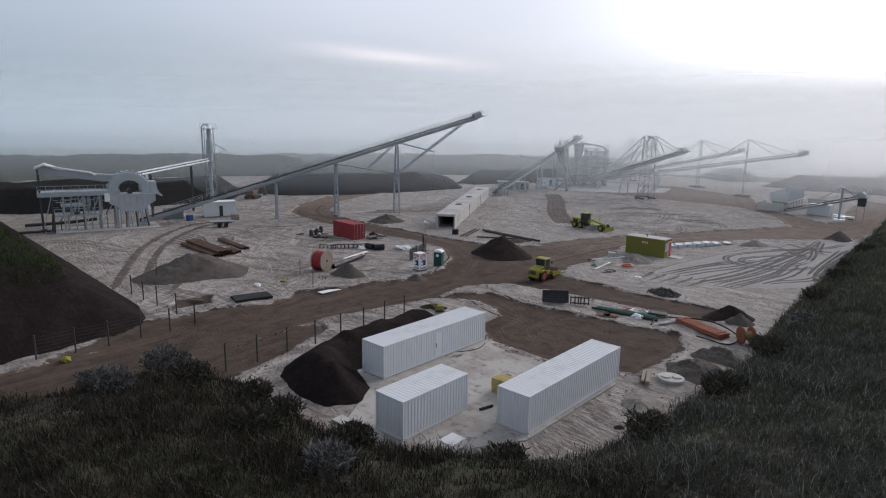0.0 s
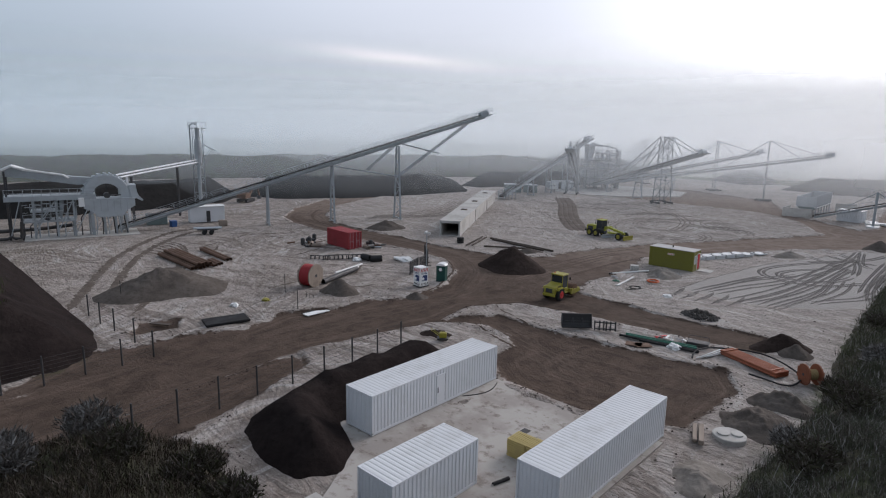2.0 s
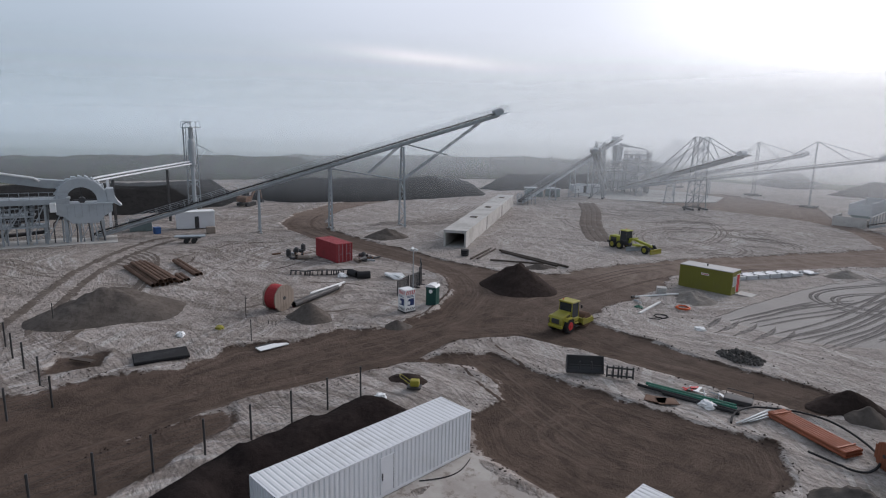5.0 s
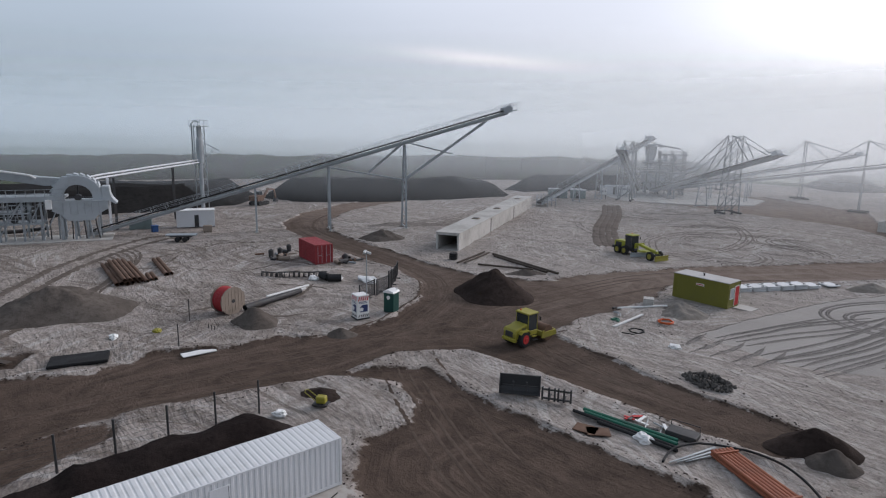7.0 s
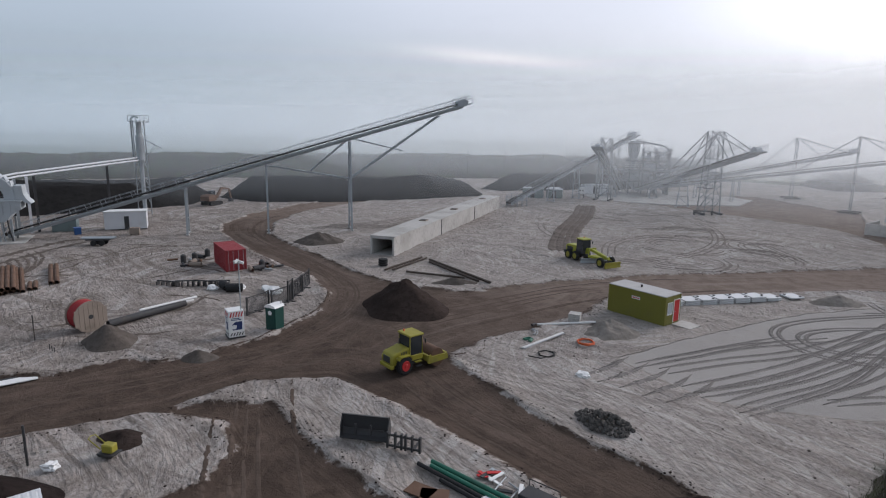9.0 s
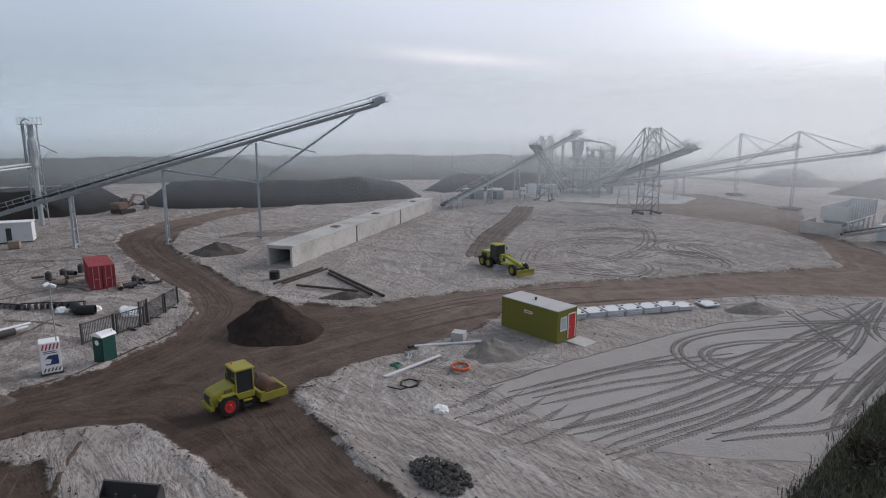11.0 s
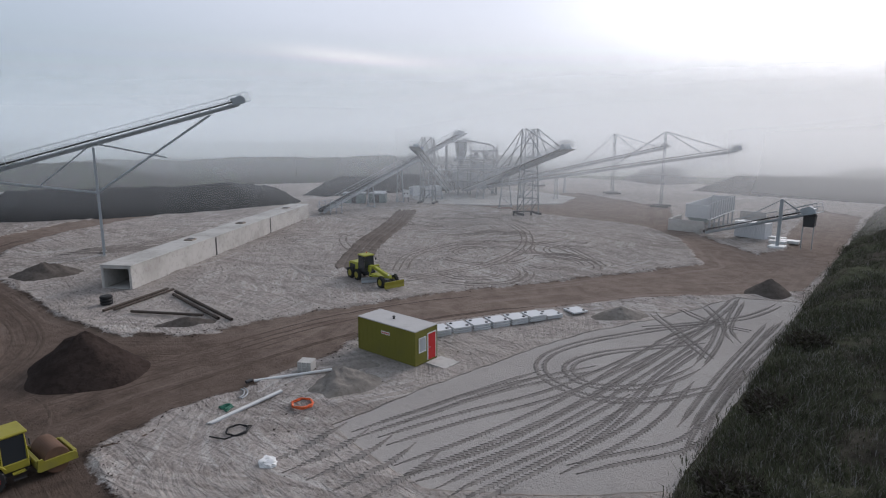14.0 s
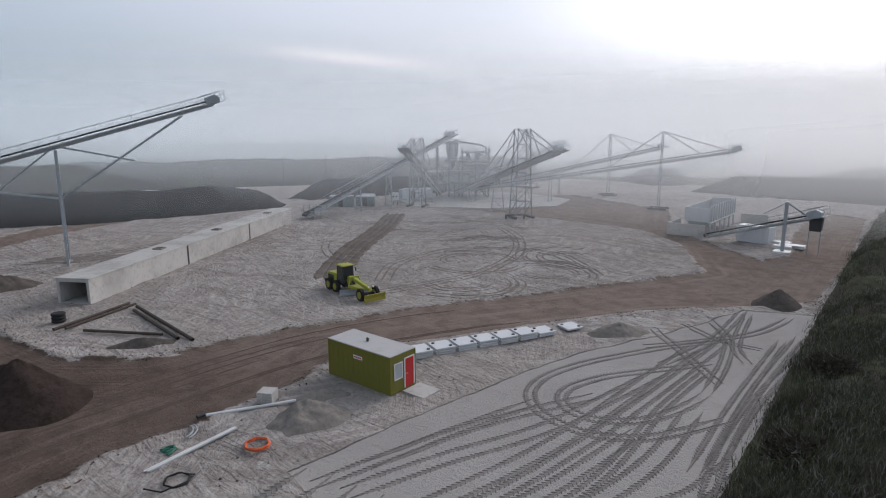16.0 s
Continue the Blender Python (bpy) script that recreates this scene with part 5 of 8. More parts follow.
# ---- machines ----
def wheel(parent, x, y, r, w, rim, name="wheel"):
    t = part(name, turnedm([(r * 0.55, y - w / 2), (r * 0.88, y - w / 2), (r, y - w / 2 + w * 0.2), (r, y + w / 2 - w * 0.2), (r * 0.88, y + w / 2), (r * 0.55, y + w / 2)], "y", 28, (x, 0, r)), MAT["rubber"], parent, "black tyre")
    for s in (-1, 1):
        part("rim", turnedm([(r * 0.6, y + s * w * 0.44), (r * 0.56, y + s * w * 0.56), (r * 0.24, y + s * w * 0.53), (r * 0.18, y + s * w * 0.62)][::s], "y", 20, (x, 0, r)), rim, t)
    lug = None
    for k in range(20):
        a = 2 * math.pi * k / 20
        m = Matrix.Translation((x, y, r)) @ Matrix.Rotation(a, 4, "Y") @ Matrix.Translation((0, 0, r))
        if lug is None:
            lug = part("lug", boxm(-0.05, 0.05, -w * 0.45, w * 0.45, -0.03, 0.035), MAT["rubber"], t)
            lug.matrix_local = m
        else:
            shared("lug", lug, t, m)
    return t


def glass_cab(root, x0, x1, w, z0, z1, paint, roof_paint):
    cab = part("cab", boxm(x0, x1, -w, w, z0, z0 + 0.45, bevel=0.04), paint, root)
    for x in (x0 + 0.05, x1 - 0.05):
        for s in (-1, 1):
            part("cab_post", beamm((x, s * (w - 0.05), z0 + 0.4), (x + (0.06 if x < (x0 + x1) / 2 else -0.06), s * (w - 0.1), z1), 0.09), paint, cab)
    part("side_pane", boxm(x0 + 0.1, x1 - 0.1, -w + 0.05, -w + 0.065, z0 + 0.45, z1 - 0.02), MAT["glass"], cab)
    part("side_pane", boxm(x0 + 0.1, x1 - 0.1, w - 0.065, w - 0.05, z0 + 0.45, z1 - 0.02), MAT["glass"], cab)
    part("front_pane", boxm(x1 - 0.075, x1 - 0.06, -w + 0.1, w - 0.1, z0 + 0.45, z1 - 0.02), MAT["glass"], cab)
    part("rear_pane", boxm(x0 + 0.06, x0 + 0.075, -w + 0.1, w - 0.1, z0 + 0.45, z1 - 0.02), MAT["glass"], cab)
    part("roof", boxm(x0 - 0.05, x1 + 0.08, -w - 0.03, w + 0.03, z1, z1 + 0.16, bevel=0.06), roof_paint, cab)
    part("seat", boxm(x0 + 0.35, x0 + 0.85, -0.25, 0.25, z0 + 0.45, z0 + 1.15, bevel=0.06), MAT["dark_steel"], cab)
    for s in (-1, 1):
        part("mirror", boxm(x1 + 0.02, x1 + 0.08, s * (w + 0.2) - 0.09, s * (w + 0.2) + 0.09, z1 - 0.6, z1 - 0.25, bevel=0.02), MAT["dark_steel"], cab)
        part("mirror_arm", beamm((x1 - 0.05, s * w, z1 - 0.15), (x1 + 0.05, s * (w + 0.2), z1 - 0.3), 0.03), MAT["dark_steel"], cab)
    return cab


def roller(m):
    """Forward is +x."""
    r = thing("road_roller", m, "yellow single-drum road roller with red wheel hubs", "road roller")
    hood = part("engine_hood", platem([(-2.15, 0.85), (-2.2, 1.3), (-2.0, 1.62), (-0.6, 1.95), (-0.35, 1.95), (-0.35, 0.75), (-1.9, 0.75)], "y", -0.72, 0.72), MAT["yellow"], r)
    bmod = hood.modifiers.new("soft_edges", "BEVEL")
    bmod.width, bmod.segments = 0.09, 2
    for i in range(4):
        part("grille_slot", boxm(-0.75 - i * 0.16, -0.66 - i * 0.16, -0.732, -0.722, 1.35, 1.72), MAT["dark_steel"], hood)
        part("grille_slot", boxm(-0.75 - i * 0.16, -0.66 - i * 0.16, 0.722, 0.732, 1.35, 1.72), MAT["dark_steel"], hood)
    part("rear_grille", boxm(-2.2, -2.13, -0.45, 0.45, 0.95, 1.45, bevel=0.02), MAT["dark_steel"], hood)
    for s in (-1, 1):
        part("text_bar", boxm(-1.7, -1.05, s * 0.728 - 0.004, s * 0.728 + 0.004, 1.3, 1.4), MAT["white"], hood)
    part("rear_bumper", boxm(-2.3, -1.95, -0.8, 0.8, 0.55, 0.85, bevel=0.05), MAT["yellow"], r)
    part("chassis", boxm(-1.9, 1.0, -0.55, 0.55, 0.5, 0.85, bevel=0.04), MAT["dark_steel"], r)
    glass_cab(r, -0.4, 1.05, 0.8, 0.85, 2.75, MAT["yellow"], MAT["yellow"])
    for s in (-1, 1):
        wheel(r, -1.0, s * 0.85, 0.72, 0.5, MAT["red"])
        part("step", boxm(0.1, 0.75, s * 0.95 - 0.13, s * 0.95 + 0.13, 0.42, 0.48), MAT["dark_steel"], r)
        part("step", boxm(0.1, 0.75, s * 0.9 - 0.13, s * 0.9 + 0.13, 0.74, 0.8), MAT["yellow"], r)
        part("mudguard", platem([(-1.75, 1.28), (-1.5, 1.5), (-0.5, 1.5), (-0.2, 1.2), (-0.25, 1.14), (-0.55, 1.42), (-1.45, 1.42), (-1.7, 1.24)], "y", s * 0.86 - 0.26, s * 0.86 + 0.26), MAT["yellow"], r)
    part("articulation", boxm(1.0, 1.4, -0.3, 0.3, 0.5, 1.0, bevel=0.05), MAT["dark_steel"], r)
    fr = part("drum_frame", platem([(1.25, 0.5), (1.35, 1.1), (1.6, 1.12), (1.7, 0.95), (3.35, 0.95), (3.5, 0.8), (3.5, 0.48), (1.4, 0.42)], "y", 1.06, 1.18), MAT["yellow"], r)
    part("drum_frame", platem([(1.25, 0.5), (1.35, 1.1), (1.6, 1.12), (1.7, 0.95), (3.35, 0.95), (3.5, 0.8), (3.5, 0.48), (1.4, 0.42)], "y", -1.18, -1.06), MAT["yellow"], r)
    part("cross_beam", boxm(3.28, 3.5, -1.06, 1.06, 0.6, 0.98, bevel=0.03), MAT["yellow"], r)
    part("cross_beam", boxm(1.25, 1.5, -1.06, 1.06, 0.6, 1.08, bevel=0.03), MAT["yellow"], r)
    part("drum", turnedm([(0.3, -1.05), (0.72, -1.05), (0.75, -1.0), (0.75, 1.0), (0.72, 1.05), (0.3, 1.05)], "y", 40, (2.4, 0, 0.75)), MAT["rust"], r, "smooth earth-stained steel drum")
    part("beacon", turnedm([(0.07, 0), (0.07, 0.1), (0.03, 0.15)], "z", 10, (0.0, 0.5, 2.91)), MAT["orange"], r)
    part("exhaust", beamm((-0.5, 0.5, 1.9), (-0.5, 0.5, 2.4), 0.09, sides=8), MAT["dark_steel"], r)
    return r


roller(pose(-41.0, 66.35, -0.05, 0, 0, 90) @ Matrix.Diagonal((0.84, 0.95, 0.95, 1)))


def grader(m):
    """Forward is +x; the rear tandem wheels stand round the origin."""
    g = thing("motor_grader", m, "lime yellow motor grader standing on sand", "grader")
    for s in (-1, 1):
        wheel(g, -0.8, s * 1.0, 0.68, 0.42, MAT["yellow"])
        wheel(g, 0.75, s * 1.0, 0.68, 0.42, MAT["yellow"])
        wheel(g, 6.0, s * 0.95, 0.68, 0.4, MAT["yellow"])
        part("tandem_case", boxm(-0.9, 0.85, s * 0.72 - 0.08, s * 0.72 + 0.08, 0.5, 0.85, bevel=0.05), MAT["dark_steel"], g)
    hood = part("engine_hood", platem([(-1.9, 0.85), (-1.95, 1.75), (-1.7, 2.0), (0.4, 2.1), (0.4, 0.85)], "y", -0.68, 0.68), MAT["lime"], g)
    b = hood.modifiers.new("soft_edges", "BEVEL")
    b.width, b.segments = 0.08, 2
    for s in (-1, 1):
        part("side_grille", boxm(-1.6, -0.3, s * 0.69 - 0.008, s * 0.69 + 0.008, 1.15, 1.75), MAT["dark_steel"], hood)
    part("rear_bumper", boxm(-2.2, -1.85, -0.9, 0.9, 0.7, 1.1, bevel=0.05), MAT["dark_steel"], g)
    glass_cab(g, 0.45, 1.9, 0.75, 1.1, 3.05, MAT["dark_steel"], MAT["lime"])
    part("chassis", boxm(-1.6, 2.2, -0.4, 0.4, 0.7, 1.1, bevel=0.04), MAT["dark_steel"], g)
    arch = part("boom", platem([(1.8, 1.2), (2.0, 1.95), (2.8, 2.1), (5.3, 1.65), (6.5, 1.45), (6.6, 1.1), (6.0, 1.05), (5.0, 1.3), (2.9, 1.7), (2.3, 1.5), (2.1, 1.1)], "y", -0.22, 0.22), MAT["lime"], g)
    b = arch.modifiers.new("soft_edges", "BEVEL")
    b.width, b.segments = 0.05, 1
    part("front_axle", boxm(5.85, 6.15, -0.9, 0.9, 0.55, 0.85, bevel=0.04), MAT["dark_steel"], g)
    part("circle", turnedm([(0.75, 0.9), (0.8, 0.92), (0.8, 1.02), (0.75, 1.04)], "z", 28, (3.6, 0, 0)), MAT["lime"], g)
    part("drawbar", platem([(3.0, -0.5), (3.6, -0.6), (6.0, -0.1), (6.0, 0.1), (3.6, 0.6), (3.0, 0.5)], "z", 1.02, 1.14), MAT["lime"], g)
    bl = part("blade", platem([(0.0, 0.12), (0.18, 0.1), (0.08, 0.4), (0.12, 0.72), (0.02, 0.74), (-0.05, 0.4)], "y", -1.85, 1.85), MAT["steel"], g, "worn steel grading blade")
    bl.location, bl.rotation_euler = (3.5, 0, 0), (0, 0, radians(-25))
    for s in (-1, 1):
        part("lift_cylinder", beamm((3.1, s * 0.5, 2.1), (3.5, s * 1.0, 0.95), 0.12, sides=8), MAT["lime"], g)
        part("cylinder_bracket", boxm(2.95, 3.25, min(0, s * 0.6), max(0, s * 0.6), 1.98, 2.15, bevel=0.02), MAT["lime"], g)
    plow = part("front_blade", platem([(0.0, 0.2), (0.14, 0.18), (0.05, 0.55), (0.12, 0.95), (0.02, 0.97), (-0.08, 0.55)], "y", -1.35, 1.35), MAT["yellow"], g, "worn yellow front push blade")
    plow.location = (7.35, 0, 0)
    for s in (-1, 1):
        part("push_arm", beamm((6.4, s * 0.4, 0.95), (7.3, s * 0.6, 0.55), 0.14), MAT["dark_steel"], plow).location = (-7.35, 0, 0)
        part("work_lamp", boxm(6.55, 6.65, s * 0.3 - 0.1, s * 0.3 + 0.1, 1.5, 1.66, bevel=0.02), MAT["white"], g)
    part("beacon", turnedm([(0.07, 0), (0.07, 0.12), (0.03, 0.16)], "z", 10, (0.7, 0.4, 3.2)), MAT["orange"], g)
    part("exhaust", beamm((-0.6, 0.3, 2.0), (-0.6, 0.3, 2.75), 0.12, sides=8), MAT["dark_steel"], g)
    part("step", boxm(0.6, 1.3, -0.98, -0.76, 0.45, 0.52), MAT["dark_steel"], g)
    return g


grader(pose(-58.3, 107.0, 0, 0, 0, -11) @ Matrix.Diagonal((0.92, 0.95, 0.95, 1)))

# excavator standing far off among the stockpiles
ex = thing("excavator", pose(-139.0, 84.0, 0, 0, 0, 120), "small dull rust-red excavator parked among stockpiles", "excavator")
for s in (-1, 1):
    part("track", platem([(-1.8, 0.15), (-1.5, 0), (1.5, 0), (1.8, 0.15), (1.8, 0.6), (1.5, 0.8), (-1.5, 0.8), (-1.8, 0.6)], "y", s * 1.1 - 0.3, s * 1.1 + 0.3), MAT["rubber"], ex)
part("upper_body", platem([(-2.0, 1.0), (-2.1, 1.9), (-1.6, 2.2), (0.2, 2.2), (0.2, 1.0)], "y", -1.2, 1.2), MAT["rust"], ex)
part("cab", boxm(0.2, 1.5, 0.2, 1.2, 1.0, 2.9, bevel=0.08), MAT["glass"], ex)
part("boom", platem([(0.8, 1.6), (2.6, 3.6), (5.0, 3.2), (5.1, 2.9), (2.8, 3.1), (1.2, 1.3)], "y", -0.6, -0.2), MAT["rust"], ex)
part("stick", beamm((5.0, -0.4, 3.1), (5.6, -0.4, 0.9), 0.3), MAT["rust"], ex)
part("bucket", platem([(5.0, 0.2), (5.9, 0.1), (6.0, 0.9), (5.4, 1.0)], "y", -0.8, 0.0), MAT["dark_steel"], ex)

# plate compactor beside the road
cp = thing("plate_compactor", pose(-40.4, 46.6, 0.12, 0, 0, 40), "small yellow plate compactor on sand", "compactor")
part("base_plate", platem([(-0.5, 0.1), (-0.35, 0), (0.35, 0), (0.5, 0.1), (0.5, 0.16), (-0.5, 0.16)], "y", -0.35, 0.35), MAT["dark_steel"], cp)
part("engine", boxm(-0.3, 0.35, -0.25, 0.25, 0.18, 0.65, bevel=0.06), MAT["yellow"], cp)
part("handle", tube(bmesh.new(), [(-0.3, -0.25, 0.4), (-1.0, -0.25, 0.9), (-1.05, 0, 0.95), (-1.0, 0.25, 0.9), (-0.3, 0.25, 0.4)], 0.03, 6), MAT["yellow"], cp)


# ---- attachments and goods on the strip beside the yard ----
bk = thing("loader_bucket", pose(-33.75, 58.2, 0.05, 0, 0, 41), "dark worn steel loader bucket standing upright", "bucket")
part("shell", platem([(0.0, 0.0), (0.55, 0.02), (0.75, 0.35), (0.72, 0.95), (0.5, 1.3), (0.35, 1.32), (0.42, 0.95), (0.45, 0.4), (0.3, 0.16), (0.0, 0.08)], "x", -1.35, 1.35), MAT["dark_steel"], bk)
for s in (-1, 1):
    part("side_cheek", platem([(0.0, 0.0), (0.55, 0.02), (0.75, 0.35), (0.72, 0.95), (0.5, 1.3), (0.1, 0.75)], "x", s * 1.38 - 0.03, s * 1.38 + 0.03), MAT["dark_steel"], bk)
    part("hook", boxm(s * 0.45 - 0.06, s * 0.45 + 0.06, -0.12, 0.02, 0.35, 1.0, bevel=0.02), MAT["dark_steel"], bk)
part("back_rib", boxm(-1.2, 1.2, -0.06, 0.0, 0.62, 0.72), MAT["dark_steel"], bk)
fk = thing("fork_frame", pose(-31.5, 59.4, 0.05, 0, 0, 33), "black steel pallet-fork frame standing on sand", "fork frame")
for z in (0.1, 0.72):
    part("rail", boxm(-1.0, 1.0, -0.05, 0.05, z, z + 0.12, bevel=0.01), MAT["dark_steel"], fk)
for x in (-0.95, -0.5, -0.12, 0.12, 0.5, 0.95):
    part("upright", boxm(x - 0.06, x + 0.06, -0.1, 0.1, 0.02, 0.95, bevel=0.01), MAT["dark_steel"], fk)
for x in (-0.5, 0.5):
    part("fork_tine", boxm(x - 0.07, x + 0.07, 0.0, 1.0, 0.02, 0.07), MAT["dark_steel"], fk)
gp = thing("green_pipes", pose(0, 0, 0), "green and black plastic pipes lying side by side", "pipes")
part("pipe", pipem((-29.6, 59.9, 0.13), (-23.6, 61.0, 0.13), 0.12, 0.012), MAT["pipe_green"], gp)
part("pipe", pipem((-29.3, 59.6, 0.13), (-23.4, 60.6, 0.13), 0.12, 0.012), MAT["pipe_green"], gp)
part("pipe", pipem((-29.9, 59.2, 0.12), (-23.2, 60.2, 0.12), 0.11, 0.012), MAT["rubber"], gp, "black plastic pipe")
part("pipe", pipem((-28.0, 59.2, 0.12), (-23.0, 59.9, 0.12), 0.11, 0.012), MAT["rubber"], gp, "black plastic pipe")
sack("crumpled_bag", -25.0, 59.6, 0.55, 0.42, 0.42, MAT["white"], "crumpled white sack leaning on green pipes", 5)
rs = np.random.RandomState(8)
for i in range(16):
    x, y = -27.2 + rs.rand() * 4.0, 60.8 + rs.rand() * 1.3
    mat = (MAT["white"], MAT["red"], MAT["steel"], MAT["dark_steel"], MAT["grey_sheet"])[i % 5]
    name, ln = (("barrier_board", 1.1), ("barrier_board", 0.8), ("scaffold_tube", 1.6), ("scrap_iron", 0.9), ("sheet_offcut", 0.7))[i % 5]
    b = boxm(-ln / 2, ln / 2, -0.1 - 0.12 * (i % 5 == 4), 0.1, 0, 0.05, bevel=0.01) if i % 5 != 2 else pipem((-ln / 2, 0, 0.05), (ln / 2, 0, 0.05), 0.04, 0.008, 8)
    ob = mesh_object(name, b, mat)
    ob.matrix_world = pose(x, y, 0.03 + 0.06 * (i // 5), rs.rand() * 8, rs.rand() * 8, rs.rand() * 180)
    tagged(ob, {0: "white barrier board lying in a heap", 1: "red barrier board lying in a heap", 2: "grey scaffold tube lying in a heap", 3: "dark steel frame piece on the heap", 4: "grey sheet offcut on the heap"}[i % 5], name.replace("_", " "), "loose barrier parts")
for i in range(2):
    ob = mesh_object("steel_mat", boxm(-0.7, 0.7, -0.5, 0.5, 0, 0.06, bevel=0.01), MAT["rust"])
    ob.matrix_world = pose(-27.9 + i * 0.7, 57.9 + 0.3 * i, 0.06, 0, 0, 20 + 25 * i)
    tagged(ob, "rusty flat steel mat on the sand", "mat")
box = thing("tool_crate", pose(-23.8, 61.9, 0.0, 0, 0, 12), "open grey tool crate with a rail", "crate")
part("tray", boxm(-0.9, 0.9, -0.5, 0.5, 0.02, 0.35, bevel=0.03), MAT["dark_steel"], box)
part("rail", tube(bmesh.new(), [(-0.85, 0.45, 0.35), (-0.85, 0.45, 0.7), (0.85, 0.45, 0.7), (0.85, 0.45, 0.35)], 0.03, 6), MAT["dark_steel"], box)
cd = thing("conduit_bundle", pose(0, 0, 0), "fan of pale steel conduits on sand", "conduits")
for i in range(9):
    a = -0.3 + 0.09 * i
    part("conduit", pipem((-22.7 + 0.09 * i, 58.5 + 0.14 * i, 0.05 + 0.04 * (i % 3)), (-21.9 + 0.06 * i + a * 0.3, 62.2 - 0.08 * i, 0.05 + 0.04 * (i % 3)), 0.035, 0.006, 8), MAT["grey_sheet"], cd)
tp = thing("terracotta_pipes", pose(-21.3, 61.6, 0.0, 0, 0, -25), "strapped stack of terracotta plastic pipes", "pipe stack")
for z in range(2):
    for i in range(6):
        part("pipe", pipem((0, -0.62 + i * 0.24, 0.16 + z * 0.22), (5.4, -0.62 + i * 0.24, 0.16 + z * 0.22), 0.11, 0.01, 12), MAT["terracotta"], tp)
for x in (0.5, 4.9):
    part("batten", boxm(x - 0.05, x + 0.05, -0.8, 0.7, 0.49, 0.55), MAT["terracotta"], tp)
    part("support", boxm(x - 0.05, x + 0.05, -0.8, 0.7, 0.0, 0.05), MAT["old_wood"], tp)
loop = [(-22.9, 58.2), (-23.2, 59.8), (-22.4, 61.9), (-20.6, 63.0), (-18.2, 62.9), (-16.2, 61.5), (-15.2, 59.6), (-15.4, 57.9), (-16.6, 57.4), (-18.6, 57.7)]
pts = []
for i in range(len(loop) - 1):
    p0, p1, p2, p3 = [Vector((*loop[min(max(j, 0), len(loop) - 1)], 0)) for j in (i - 1, i, i + 1, i + 2)]
    for k in range(6):
        t = k / 6
        q = 0.5 * ((2 * p1) + (p2 - p0) * t + (2 * p0 - 5 * p1 + 4 * p2 - p3) * t * t + (3 * p1 - p0 - 3 * p2 + p3) * t ** 3)
        pts.append((q.x, q.y, 0.12 + 0.12 * math.sin(i * 1.3 + t) ** 2))
tagged(mesh_object("black_cable", tube(bmesh.new(), pts, 0.07, 8), MAT["rubber"], smooth=True), "thick black cable looped round the terracotta pipes", "cable")
mh = thing("manhole_ring", pose(-16.2, 46.3, 0.0), "round concrete manhole slab with two lids", "manhole")
part("slab", turnedm([(0.95, 0), (0.98, 0.05), (0.98, 0.3), (0.93, 0.34)], "z", 32), MAT["concrete"], mh)
for x, y in ((-0.32, -0.2), (0.36, 0.25)):
    part("lid", turnedm([(0.36, 0.34), (0.36, 0.42), (0.3, 0.44)], "z", 20, (x, y, 0)), MAT["concrete"], mh, "pale round lid")
rot = thing("timber_beams", pose(-17.6, 45.3, 0.05, 0, 0, 110), "old half-buried timber beams in sand", "timber")
part("beam", boxm(-1.2, 1.2, -0.2, 0.1, 0, 0.3, bevel=0.03), MAT["old_wood"], rot)
part("beam", boxm(-1.0, 1.3, 0.2, 0.45, 0.0, 0.22, bevel=0.03), MAT["old_wood"], rot)


# ---- things on and round the concrete slab ----
def pallet(parent_name, m, label):
    p = thing(parent_name, m, label, "pallet", "wooden pallets")
    for y in (-0.5, 0.0, 0.5):
        part("runner", boxm(-0.6, 0.6, y - 0.06, y + 0.06, 0.0, 0.1), MAT["pallet_wood"], p)
    slat = None
    for k in range(9):
        x = -0.56 + k * 0.14
        if slat is None:
            slat = part("slat", boxm(-0.045, 0.045, -0.6, 0.6, 0.1, 0.13, bevel=0.006), MAT["pallet_wood"], p)
            slat.location = (x, 0, 0)
        else:
            shared("slat", slat, p, pose(x, 0, 0))
    return p


first = pallet("wooden_pallet", pose(-24.2, 35.6, 0.1, 0, 0, 0), "new pale wooden pallet in a stack on concrete")
for k in range(1, 8):
    copy_thing(first, pose(-24.2 + 1.25 * (k % 2) * 0 + 0.02 * math.sin(k), 35.6, 0.1 + 0.135 * k, 0, 0, 1.5 * math.sin(k * 2)))
for k in range(8):
    copy_thing(first, pose(-22.95 + 0.02 * math.cos(k), 35.65, 0.1 + 0.135 * k, 0, 0, 1.5 * math.cos(k * 2)))
tagged(mesh_object("board", boxm(-22.8, -21.7, 27.2, 28.5, 0.1, 0.16, bevel=0.01), MAT["white"]), "white board lying flat on the ground", "board")
tagged(mesh_object("short_pipe", pipem((-23.5, 32.1, 0.16), (-23.2, 33.1, 0.2), 0.1, 0.015), MAT["rubber"]), "short black pipe piece on the concrete", "pipe")
tagged(mesh_object("drain_cover", boxm(-25.9, -25.4, 37.9, 38.4, 0.1, 0.108), MAT["dark_steel"]), "small dark drain cover in the slab", "drain cover")
tagged(mesh_object("black_hose", tube(bmesh.new(), [(-31.3 + 1.0 * math.sin(t) * 0.6 - 0.1 * t, 42.6 - t * 1.1, 0.13) for t in np.linspace(0, 3.2, 18)], 0.03, 6), MAT["rubber"]), "thin black hose beside the white container", "hose")
tagged(mesh_object("paving_slab", boxm(-29.6, -28.4, 24.4, 25.3, 0.0, 0.12, bevel=0.02), MAT["concrete"]), "pale concrete paving slab at the slab's corner", "slab")

